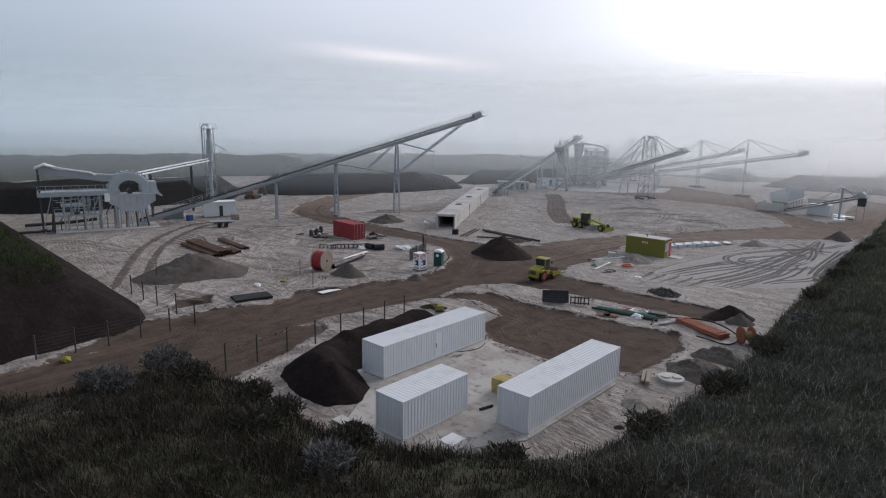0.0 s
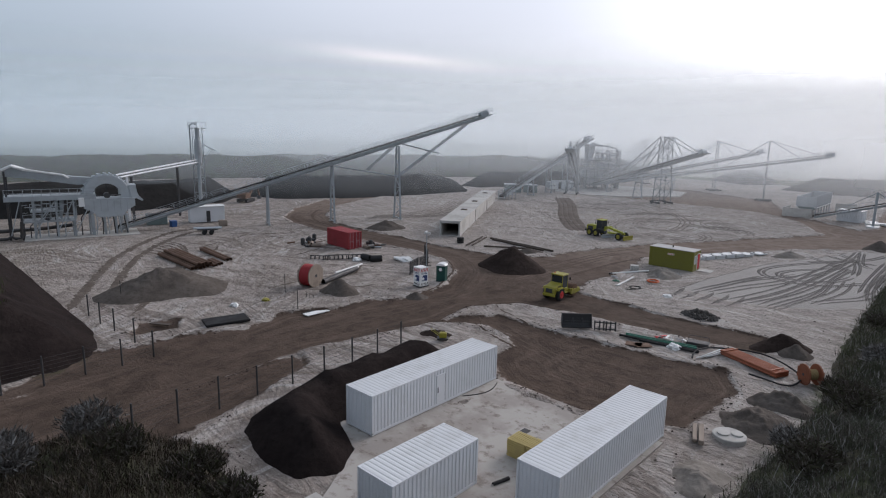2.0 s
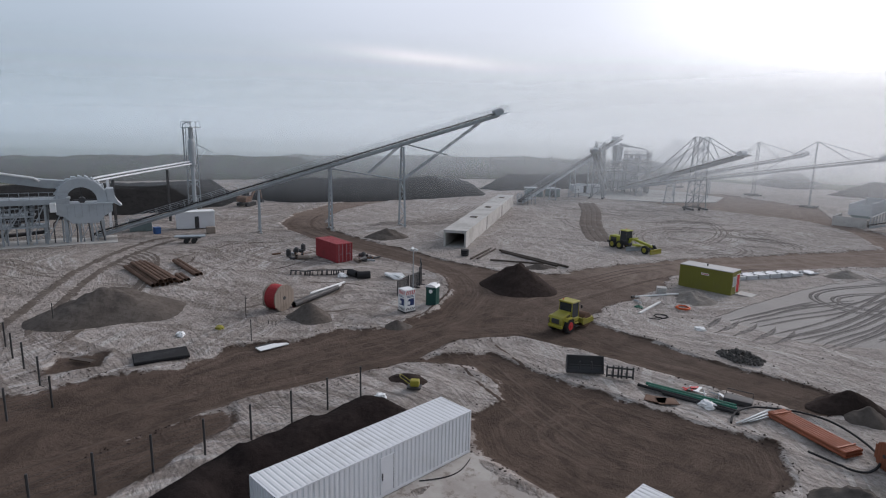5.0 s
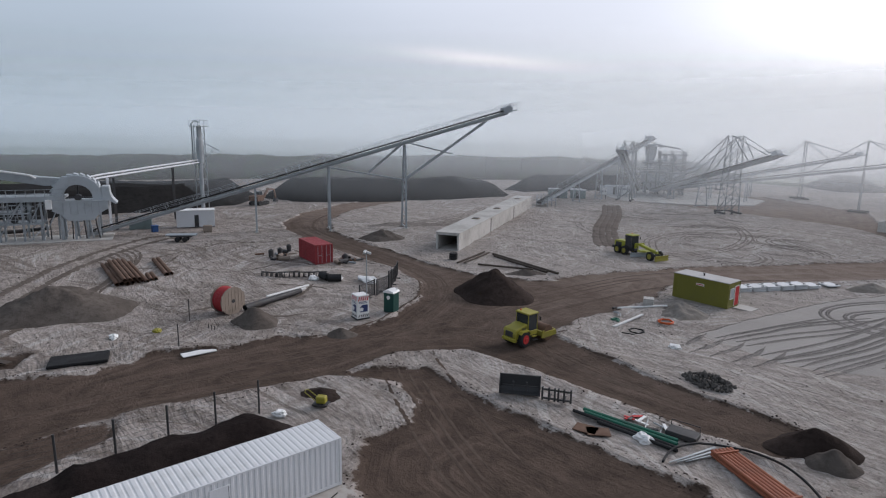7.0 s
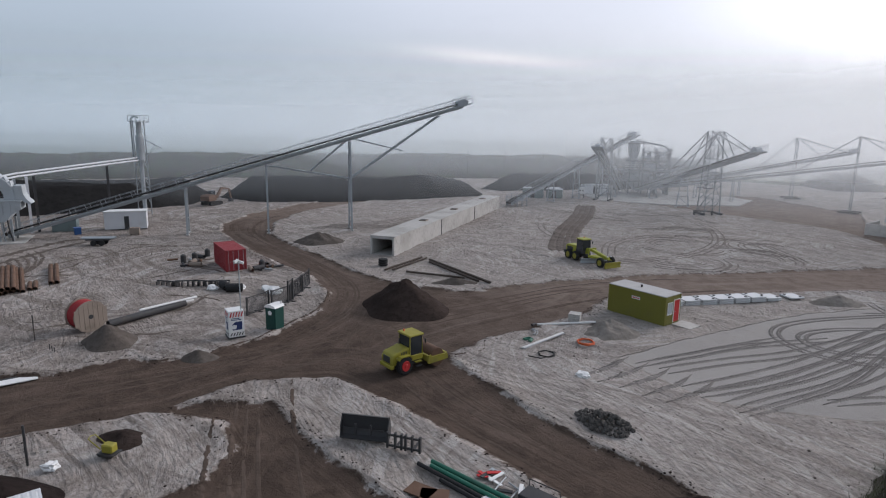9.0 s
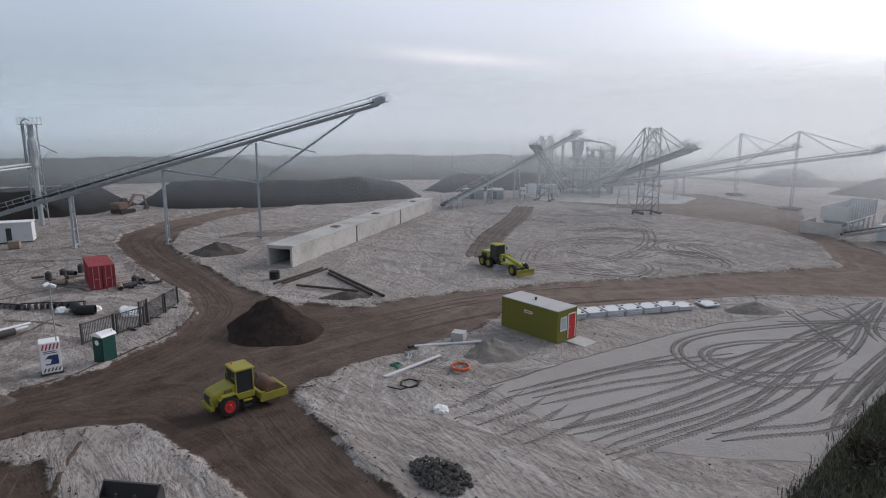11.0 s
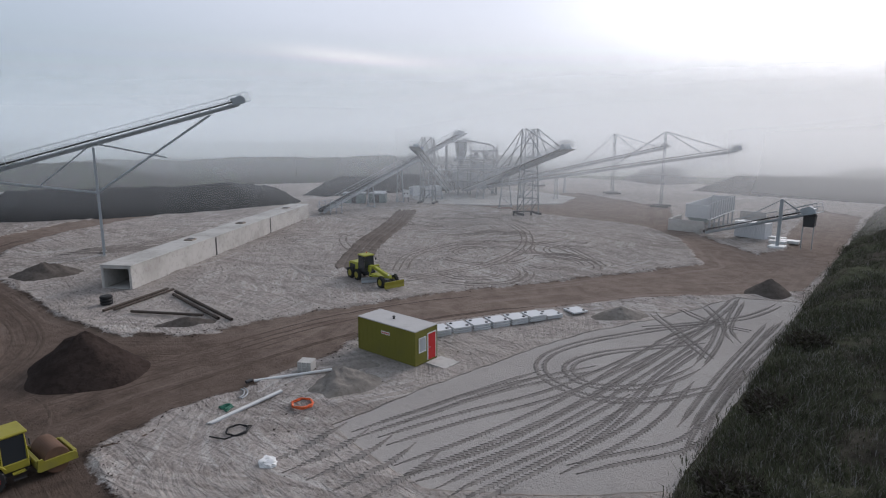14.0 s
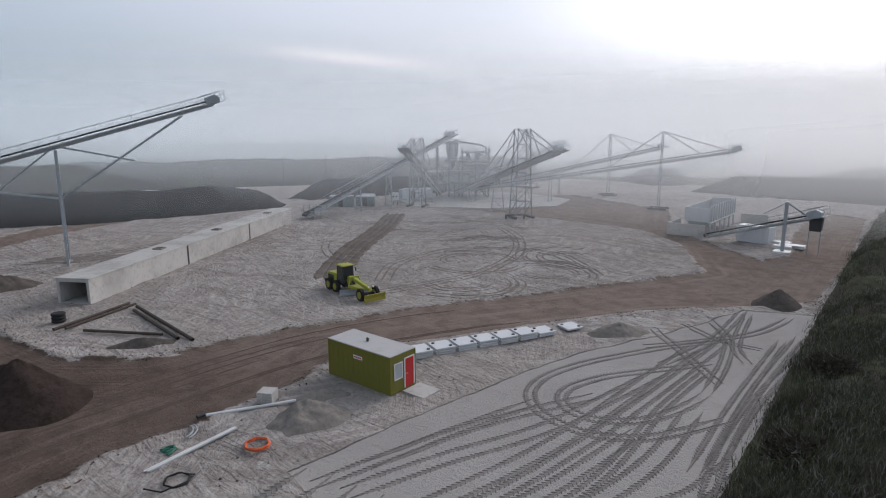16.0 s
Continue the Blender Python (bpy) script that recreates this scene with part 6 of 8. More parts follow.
# ---- things on the sand by the fence and reel ----
mat1 = mesh_object("rubber_mat", boxm(-2.0, 2.0, -1.1, 1.1, 0.05, 0.3, bevel=0.05), MAT["black_sheet"])
mat1.matrix_world = pose(-58.2, 35.7, 0.0, 0, 0, 75)
tagged(mat1, "stack of black rubber mats on sand", "mat")
tray = thing("white_board_frame", pose(-54.6, 43.4, 0.0, 0, 0, 88), "white board lying in a dark frame", "board")
part("board", boxm(-1.3, 1.3, -0.45, 0.45, 0.05, 0.12, bevel=0.01), MAT["white"], tray)
part("frame", tube(bmesh.new(), [(-1.3, 0.6, 0.1), (1.7, 0.6, 0.12)], 0.06, 6), MAT["dark_steel"], tray)
sack("crumpled_bag", -62.4, 38.9, 0.5, 0.35, 0.3, MAT["white"], "crumpled white plastic on the sand", 7)
sack("yellow_bag", -61.9, 42.2, 0.5, 0.35, 0.3, MAT["yellow"], "crumpled yellow plastic on the sand", 9)
sack("yellow_bag", -52.6, 16.0, 0.4, 0.35, 0.35, MAT["yellow"], "crumpled yellow bag beside a post", 11)
sack("white_bag", -41.0, 44.0, 0.45, 0.4, 0.3, MAT["white"], "small white bag at the fence's end", 12)
sk = thing("steel_bracket", pose(-60.0, 46.0, 0.0), "small dark steel starter bars in sand", "bars")
for i in range(3):
    part("bar", beamm((i * 0.5, 0.1 * i, 0), (i * 0.5, 0.1 * i, 0.5), 0.06, sides=6), MAT["dark_steel"], sk)
pl2 = mesh_object("timber_plank", boxm(-1.0, 1.0, -0.25, 0.25, 0, 0.08), MAT["timber"])
pl2.matrix_world = pose(-61.5, 31.0, 0.05, 0, 0, 30)
tagged(pl2, "dark timber plank on the ground", "plank")

# ---- scrap and fittings round the red container ----
rs = np.random.RandomState(12)
spots = [(-85.6, 64.5), (-86.6, 65.4), (-84.0, 63.8), (-85.2, 63.0), (-82.4, 63.6), (-76.3, 69.2), (-77.0, 69.9), (-78.0, 70.6), (-76.0, 68.2), (-87.2, 66.6)]
for i, (x, y) in enumerate(spots):
    if i % 3 == 0:
        ob = mesh_object("pump_barrel", turnedm([(0.28, 0), (0.34, 0.08), (0.34, 0.9), (0.3, 0.96), (0.12, 1.1)], "z", 14), MAT["dark_steel"])
        ob.location = (x, y, 0)
        tagged(ob, "dark steel pump barrel standing on sand", "barrel", "scrap by the container")
    else:
        ob = mesh_object("pipe_fitting", pipem((-0.7, 0, 0.28), (0.7, 0.1, 0.28), 0.28, 0.03), MAT["dark_steel"] if i % 2 else MAT["old_wood"])
        ob.matrix_world = pose(x, y, 0, 0, 0, rs.rand() * 180)
        tagged(ob, "short thick pipe fitting on sand", "fitting", "scrap by the container")
for i in range(16):
    x, y = (-84.8 + rs.randn() * 1.5, 64.4 + rs.randn() * 1.2) if i < 9 else (-76.4 + rs.randn() * 0.7, 69.8 + rs.randn() * 0.9)
    turn = rs.rand() * 180
    if i % 4 == 1:
        fr = thing("flanged_elbow", pose(x, y, 0.02, 0, 0, turn), "dark flanged pipe elbow dumped on sand", "fitting", "scrap by the container")
        part("bend", tube(bmesh.new(), [(0.5 * math.cos(q), 0.5 * math.sin(q), 0.2) for q in np.linspace(0, 1.57, 7)], 0.17, 10), MAT["dark_steel"], fr)
        for px, py, ax in ((0.5, 0.0, "y"), (0.0, 0.5, "x")):
            part("flange", turnedm([(0.2, -0.04), (0.2, 0.04)], ax, 14, (px, py, 0.2)), MAT["rust"], fr)
    elif i % 4 == 2:
        tagged(mesh_object("timber_offcut", boxm(-0.9, 0.9, -0.08, 0.08, 0, 0.12, bevel=0.01), MAT["old_wood"]), "weathered timber offcut lying on sand", "timber", "scrap by the container").matrix_world = pose(x, y, 0.03, 0, 0, turn)
    else:
        ln = 0.8 + rs.rand() * 1.2
        tagged(mesh_object("pipe_offcut", pipem((-ln / 2, 0, 0.13), (ln / 2, 0, 0.13), 0.13, 0.02), MAT[("dark_steel", "rust", "steel")[i % 3]]), "short pipe offcut lying on sand", "pipe", "scrap by the container").matrix_world = pose(x, y, 0, 0, 0, turn)
for i, (x, y, turn) in enumerate(((-73.6, 60.2, 60), (-72.6, 61.6, 50), (-71.8, 62.8, 62), (-74.6, 58.4, 40))):
    fr = thing("steel_trestle", pose(x, y, 0, 0, 0, turn), "low dark steel trestle frame on sand", "trestle", "dark trestles")
    part("top_bar", boxm(-1.3, 1.3, -0.06, 0.06, 0.5, 0.62), MAT["dark_steel"], fr)
    for k in range(5):
        part("leg", boxm(-1.2 + k * 0.6 - 0.04, -1.2 + k * 0.6 + 0.04, -0.3, 0.3, 0.0, 0.5), MAT["dark_steel"], fr)
for i, (x, y) in enumerate(((-69.8, 62.9), (-69.2, 64.4), (-68.4, 63.4), (-70.6, 61.8))):
    if i % 2:
        sack("white_bag", x, y, 0.7, 0.5, 0.45, MAT["white"], "white sack among pipe rolls", 20 + i)
    else:
        ob = mesh_object("pipe_roll", pipem((-0.8, 0, 0.45), (0.8, 0, 0.45), 0.45, 0.08), MAT["rubber"])
        ob.matrix_world = pose(x, y, 0, 0, 0, 30 * i)
        tagged(ob, "black roll of rubber lining on sand", "roll")
sack("white_tarp", -66.1, 66.6, 1.5, 0.8, 0.55, MAT["white"], "white tarpaulin bundle on the sand", 31, category="tarpaulin")


# ---- fences ----
def fence(posts, h, label, wires=7):
    f = thing("wire_fence", Matrix(), label, "fence")
    post = None
    for x, y in posts:
        if post is None:
            post = part("post", beamm((0, 0, -0.2), (0, 0, h), 0.13, sides=6), MAT["dark_steel"], f)
            post.location = (x, y, 0)
        else:
            shared("post", post, f, pose(x, y, 0))
    for k in range(wires):
        z = 0.15 + k * (h - 0.35) / (wires - 1)
        part("wire", tube(bmesh.new(), [(x, y, z) for x, y in posts], 0.008, 4), MAT["dark_steel"], f)
    return f


fence([(-41.9 - 0.15 * math.sin(k), 4.6 + k * 2.75) for k in range(15)], 2.2, "dark steel posts with wire mesh along the road")
fence([(-54.2, 14.4), (-54.2, 17.2), (-54.1, 19.7), (-54.2, 22.4), (-54.0, 24.9), (-54.3, 27.4)], 2.1, "dark steel fence posts below the earth bank")
fence([(-54.3, 27.4), (-58.6, 27.6), (-62.6, 27.4), (-65.5, 27.2), (-68.9, 27.3)], 2.1, "dark steel fence running along the bank's foot")
for x, y in ((-72.0, 31.4), (-63.0, 45.3), (-56.3, 42.4)):
    tagged(mesh_object("marker_post", beamm((x, y, -0.1), (x, y, 2.2), 0.08, sides=6), MAT["dark_steel"]), "lone dark steel marker post on sand", "post", "marker posts")


# ---- wheel washing plant ----
def wash_plant(m):
    """x runs along the plant, y away from the yard."""
    w = thing("wash_plant", m, "grey steel sand washing plant with bucket wheel", "washing plant")
    S = MAT["steel"]
    for x, z, dark in ((-10.2, 10.6, 1), (-8.6, 6.4, 1), (-7.0, 6.4, 0), (-4.0, 6.4, 0), (-1.6, 6.4, 0), (0.8, 6.4, 0)):
        for y in (-1.6, 1.6):
            part("column", boxm(x - 0.13, x + 0.13, y - 0.13, y + 0.13, 0, z), MAT["dark_steel"] if dark else S, w)
    part("deck", boxm(-10.6, 1.6, -1.9, 1.9, 6.4, 6.75), S, w)
    part("deck_girder", boxm(-10.6, 1.6, -2.0, -1.85, 6.0, 6.75), S, w)
    bm = bmesh.new()
    for k in range(11):
        beam(bm, (-10.5 + k * 1.2, -1.95, 6.7), (-10.5 + k * 1.2, -1.95, 7.8), 0.06)
    for z in (7.25, 7.8):
        beam(bm, (-10.5, -1.95, z), (1.5, -1.95, z), 0.06)
    part("handrail", bm, S, w)
    chute = part("screen_box", platem([(-10.4, 9.8), (-10.4, 11.0), (-9.0, 11.4), (-7.8, 10.6), (-1.5, 9.6), (1.6, 9.3), (1.6, 8.3), (-1.0, 8.3), (-7.0, 9.4)], "y", -0.9, 0.9), MAT["steel"], w)
    part("cover", platem([(-10.6, 10.9), (-9.2, 11.5), (-7.6, 10.9), (-7.7, 10.6), (-9.2, 11.2), (-10.5, 10.6)], "y", -1.35, 1.35), MAT["white"], chute)
    part("top_pipe", tube(bmesh.new(), [(-9.0, -1.3, 11.2), (-6.0, -1.3, 10.5), (-2.6, -1.3, 9.9), (-1.9, -1.3, 9.4)], 0.16, 8), MAT["white"], chute)
    bm = bmesh.new()
    for a, b in (((-10.2, -1.7, 0.4), (-8.6, -1.7, 6.2)), ((-7, -1.7, 1), (-4, -1.7, 6)), ((-4, -1.7, 1), (-1.6, -1.7, 6)), ((-4, -1.7, 6), (-7.0, -1.7, 2)), ((-1.6, -1.7, 0.5), (0.8, -1.7, 5.5))):
        beam(bm, a, b, 0.14)
    part("bracing", bm, S, w)
    for z, x0, x1 in ((2.6, -8.4, -1.4), (4.2, -7.4, -3.0)):
        part("mid_deck", boxm(x0, x1, -1.8, 1.8, z, z + 0.2), S, w)
    for k in range(9):
        part("stair_tread", boxm(-3.4 + k * 0.28, -3.1 + k * 0.28, -2.8, -2.0, 0.3 + k * 0.28, 0.36 + k * 0.28), S, w)
    for z, x0, x1 in ((2.8, -8.4, -1.4), (4.4, -7.4, -3.0)):
        bm = bmesh.new()
        for k in range(7):
            x = x0 + (x1 - x0) * k / 6
            beam(bm, (x, -1.8, z), (x, -1.8, z + 1.1), 0.06)
        beam(bm, (x0, -1.8, z + 1.1), (x1, -1.8, z + 1.1), 0.06)
        beam(bm, (x0, -1.8, z + 0.55), (x1, -1.8, z + 0.55), 0.05)
        part("handrail", bm, S, w)
    for k in range(8):
        x = -7.6 + k * 1.15
        part("riser_pipe", tube(bmesh.new(), [(x, -1.2 - 0.1 * (k % 3), 0.2), (x, -1.2, 2.0 + 0.5 * (k % 4)), (x + 0.5, -1.0, 2.6 + 0.5 * (k % 4)), (x + 0.6, -0.8, 6.2)], 0.09 + 0.03 * (k % 2), 8), MAT["dark_steel"] if k % 3 == 0 else S, w)
        part("cross_tie", boxm(x - 0.5, x + 0.6, -1.75, -1.65, 5.0 + 0.25 * (k % 3), 5.12 + 0.25 * (k % 3)), S, w)
    for k in range(6):
        part("trough_stiffener", boxm(1.2 + k * 0.95, 1.3 + k * 0.95, -2.0, -1.9, 4.0, 5.75), S, w)
        part("hose", tube(bmesh.new(), [(1.4 + k * 0.8, -1.7, 3.3), (1.5 + k * 0.8, -1.9, 2.2), (1.3 + k * 0.9, -1.8, 0.2)], 0.1, 7), MAT["dark_steel"] if k % 2 else S, w)
    for k in range(5):
        part("ladder_rung", boxm(-8.4, -7.7, -2.1, -2.05, 0.6 + k * 1.2, 0.66 + k * 1.2), S, w)
    part("pump", turnedm([(0.4, -0.6), (0.5, -0.2), (0.5, 0.4), (0.3, 0.7)], "y", 14, (-5.2, -1.0, 3.3)), MAT["dark_steel"], w)
    part("hydrocyclone", turnedm([(0.12, 2.9), (0.5, 5.0), (0.5, 5.8), (0.2, 6.0)], "z", 16, (-3.4, -0.4, 0)), MAT["grey_sheet"], w)
    # bucket wheel
    wh = part("bucket_wheel", turnedm([(2.0, -0.95), (3.35, -1.0), (3.45, -0.9), (3.45, 0.7), (3.35, 0.8), (2.0, 0.75)], "y", 48, (3.2, -0.4, 6.4)), MAT["grey_sheet"], w, "grey bucket wheel with open spokes")
    bmw = bmesh.new()
    bmw.from_mesh(wh.data)
    flat_caps = [f for f in bmw.faces if len(f.verts) > 4]
    bmesh.ops.delete(bmw, geom=flat_caps, context="FACES_ONLY")
    bmw.to_mesh(wh.data)
    bmw.free()
    part("hub", turnedm([(0.45, -0.8), (0.45, 0.8)], "y", 18, (3.2, -0.4, 6.4)), MAT["dark_steel"], wh)
    spoke = None
    for k in range(4):
        a = 2 * math.pi * k / 4
        mm = Matrix.Translation((3.2, -0.4, 6.4)) @ Matrix.Rotation(a, 4, "Y")
        if spoke is None:
            spoke = part("spoke", boxm(-0.06, 0.06, -0.15, 0.15, 0.3, 2.05), MAT["dark_steel"], wh)
            spoke.matrix_local = mm
        else:
            shared("spoke", spoke, wh, mm)
    bucket = None
    for k in range(26):
        a = 2 * math.pi * k / 26
        mm = Matrix.Translation((3.2, -0.4, 6.4)) @ Matrix.Rotation(a, 4, "Y")
        if bucket is None:
            bucket = part("scoop", platem([(-0.34, 3.4), (0.3, 3.4), (0.24, 3.56), (-0.3, 3.74)], "y", -0.9, 0.7), MAT["grey_sheet"], wh)
            bucket.matrix_local = mm
        else:
            shared("scoop", bucket, wh, mm)
    tank = part("trough", platem([(-0.2, 6.0), (7.2, 6.0), (7.2, 4.7), (6.0, 4.0), (5.2, 3.0), (1.8, 3.0), (0.9, 4.0), (-0.2, 4.5)], "y", -1.9, 1.3), MAT["grey_sheet"], w, "grey steel water trough")
    part("trough_rim", boxm(-0.35, 7.35, -2.05, 1.45, 5.85, 6.02), MAT["grey_sheet"], tank)
    part("discharge_chute", platem([(6.5, 8.1), (7.5, 8.1), (7.6, 6.9), (7.9, 6.2), (8.5, 5.5), (8.3, 5.35), (7.4, 5.9), (6.6, 6.2)], "y", -1.5, 1.0), MAT["grey_sheet"], tank)
    part("motor_box", boxm(-0.9, -0.1, -2.6, -2.0, 4.9, 6.3, bevel=0.04), MAT["white"], w)
    for x in (1.0, 2.6, 4.2, 5.8):
        for y in (-1.6, 1.0):
            part("trough_leg", boxm(x - 0.14, x + 0.14, y - 0.14, y + 0.14, 0, 3.4), S, w)
    bm = bmesh.new()
    for x in (1.0, 2.6, 4.2):
        beam(bm, (x, -1.6, 0.4), (x + 1.6, -1.6, 3.1), 0.1)
    part("trough_bracing", bm, S, w)
    part("slab", boxm(-8.5, 7.5, -3.4, 3, -0.05, 0.12, bevel=0.03), MAT["concrete"], w)
    part("water_main", tube(bmesh.new(), [(-14.0, -2.2, 0.4), (-10.6, -2.2, 0.4), (-10.0, -2.2, 0.7), (-9.6, -2.2, 0.4), (-8.8, -2.2, 0.5), (-8.6, -2.1, 3.0)], 0.22, 10), MAT["dark_steel"], w)
    part("water_main", tube(bmesh.new(), [(-13.0, 5.0, 0.5), (-6.0, 5.4, 0.6), (-2.0, 5.0, 1.0)], 0.3, 10), MAT["dark_steel"], w)
    return w


wash_plant(pose(-115.5, 42.0, 0, 0, 0, 74.3))

# pair of pipes from the wheel to the tower, on posts
pb = thing("pipe_bridge", Matrix(), "two pale pipes on tall steel posts", "pipe bridge")
for o, z in ((0.0, 0.0), (0.5, 0.45)):
    part("pipe", tube(bmesh.new(), [(-116.4 - o, 45.4, 8.4 + z), (-118.4 - o, 48.8, 8.9 + z), (-124.0 - o, 58.2, 9.6 + z), (-130.2 - o, 68.4, 10.3 + z)], 0.15, 10), MAT["white_paint"], pb)
for x, y, z, mat in ((-118.2, 48.4, 8.6, "steel"), (-118.9, 50.0, 8.8, "white_paint"), (-119.6, 51.0, 8.8, "dark_steel"), (-126.6, 62.4, 9.6, "dark_steel")):
    part("post", boxm(x - 0.18, x + 0.18, y - 0.18, y + 0.18, 0, z), MAT[mat], pb)

# slim tower
tw = thing("settling_tower", pose(-131.0, 69.0, 0, 0, 0, 20), "tall slim grey steel tower with ladder and platform", "tower")
part("column", turnedm([(0.36, 0), (0.36, 9.6), (0.7, 10.4), (0.7, 14.6), (0.45, 15.2), (0.45, 17.2)], "z", 20), MAT["grey_sheet"], tw)
for a in range(4):
    t = a * math.pi / 2 + 0.78
    part("leg", beamm((math.cos(t) * 1.15, math.sin(t) * 1.15, 0), (math.cos(t) * 0.95, math.sin(t) * 0.95, 17.6), 0.14), MAT["steel"], tw)
bm = bmesh.new()
for k in range(11):
    z = 0.8 + k * 1.55
    for a in range(4):
        t0, t1 = a * math.pi / 2 + 0.78, (a + 1) * math.pi / 2 + 0.78
        beam(bm, (math.cos(t0) * 1.05, math.sin(t0) * 1.05, z), (math.cos(t1) * 1.05, math.sin(t1) * 1.05, z + (1.5 if k % 2 else 0.0)), 0.06)
part("bracing", bm, MAT["steel"], tw)
part("top_platform", boxm(-1.3, 1.3, -1.3, 1.3, 17.2, 17.35), MAT["steel"], tw)
bm = bmesh.new()
for x in (-1.25, 0, 1.25):
    for y in (-1.25, 1.25):
        beam(bm, (x, y, 17.3), (x, y, 18.6), 0.06)
for y in (-1.25, 1.25):
    beam(bm, (-1.25, y, 18.4), (1.25, y, 18.4), 0.06)
    beam(bm, (y, -1.25, 18.4), (y, 1.25, 18.4), 0.06)
part("platform_rail", bm, MAT["steel"], tw)
part("feed_pipe", tube(bmesh.new(), [(-1.4, -0.6, 9.8), (-1.4, -0.6, 17.8), (-0.8, -0.2, 18.3), (0, 0, 18.0)], 0.16, 8), MAT["steel"], tw)
part("davit_arm", beamm((0.4, 0.4, 14.2), (2.6, 2.6, 12.5), 0.14), MAT["steel"], tw)
part("davit_stay", beamm((0.6, 0.6, 10.8), (1.9, 1.9, 13.0), 0.08), MAT["steel"], tw)

# hut, bin, dark box, trailer near the tower
hut = thing("site_hut", pose(-116.0, 59.5, 0, 0, 0, 73), "low white sheet-metal site hut", "hut")
part("wall", boxm(0, 6.2, 0, 2.5, 0.1, 2.9, bevel=0.02), MAT["white_paint"], hut)
part("roof", boxm(-0.1, 6.3, -0.1, 2.6, 2.9, 3.05, bevel=0.02), MAT["white"], hut)
part("door", boxm(2.9, 3.6, -0.03, 0.0, 0.15, 2.2), MAT["dark_steel"], hut)
part("skid", boxm(0, 6.2, 0.2, 2.3, 0, 0.1), MAT["dark_steel"], hut)
bn = thing("blue_bin", pose(-113.8, 55.4, 0), "blue plastic waste bin standing on sand", "bin")
part("body", platem([(-0.45, 0.1), (0.45, 0.1), (0.55, 1.1), (-0.55, 1.1)], "y", -0.45, 0.45), MAT["blue"], bn)
part("lid", boxm(-0.6, 0.6, -0.5, 0.5, 1.1, 1.2, bevel=0.03), MAT["blue"], bn)
dk = thing("switch_cabinet", pose(-118.0, 52.5, 0, 0, 0, 73), "dark grey container for switchgear", "container")
part("body", boxm(0, 3.4, 0, 2.2, 0.1, 1.9, bevel=0.03), MAT["teal_sheet"], dk)
part("roof", boxm(-0.05, 3.45, -0.05, 2.25, 1.9, 1.98), MAT["dark_steel"], dk)
tr = thing("pipe_trailer", pose(-103.4, 56.6, 0, 0, 0, 60), "small trailer loaded with pale pipes", "trailer")
part("bed", boxm(-1.6, 1.6, -0.6, 0.6, 0.75, 0.9), MAT["dark_steel"], tr)
for x in (-0.5, 0.6):
    for s in (-1, 1):
        part("wheel", turnedm([(0.38, s * 0.7 - 0.12), (0.38, s * 0.7 + 0.12)], "y", 16, (x, 0, 0.38)), MAT["rubber"], tr)
for k in range(4):
    part("pipe", pipem((-2.2, -0.45 + k * 0.3, 1.05), (2.2, -0.45 + k * 0.3, 1.05), 0.12, 0.015, 10), MAT["grey_sheet"], tr)
cr = thing("timber_crate", pose(-109.6, 62.6, 0, 0, 0, 70), "brown timber crate on the sand", "crate")
part("box", boxm(-0.7, 0.7, -0.5, 0.5, 0.1, 1.1, bevel=0.02), MAT["old_wood"], cr)
for x in (-0.5, 0.5):
    part("skid", boxm(x - 0.08, x + 0.08, -0.5, 0.5, 0, 0.1), MAT["timber"], cr)


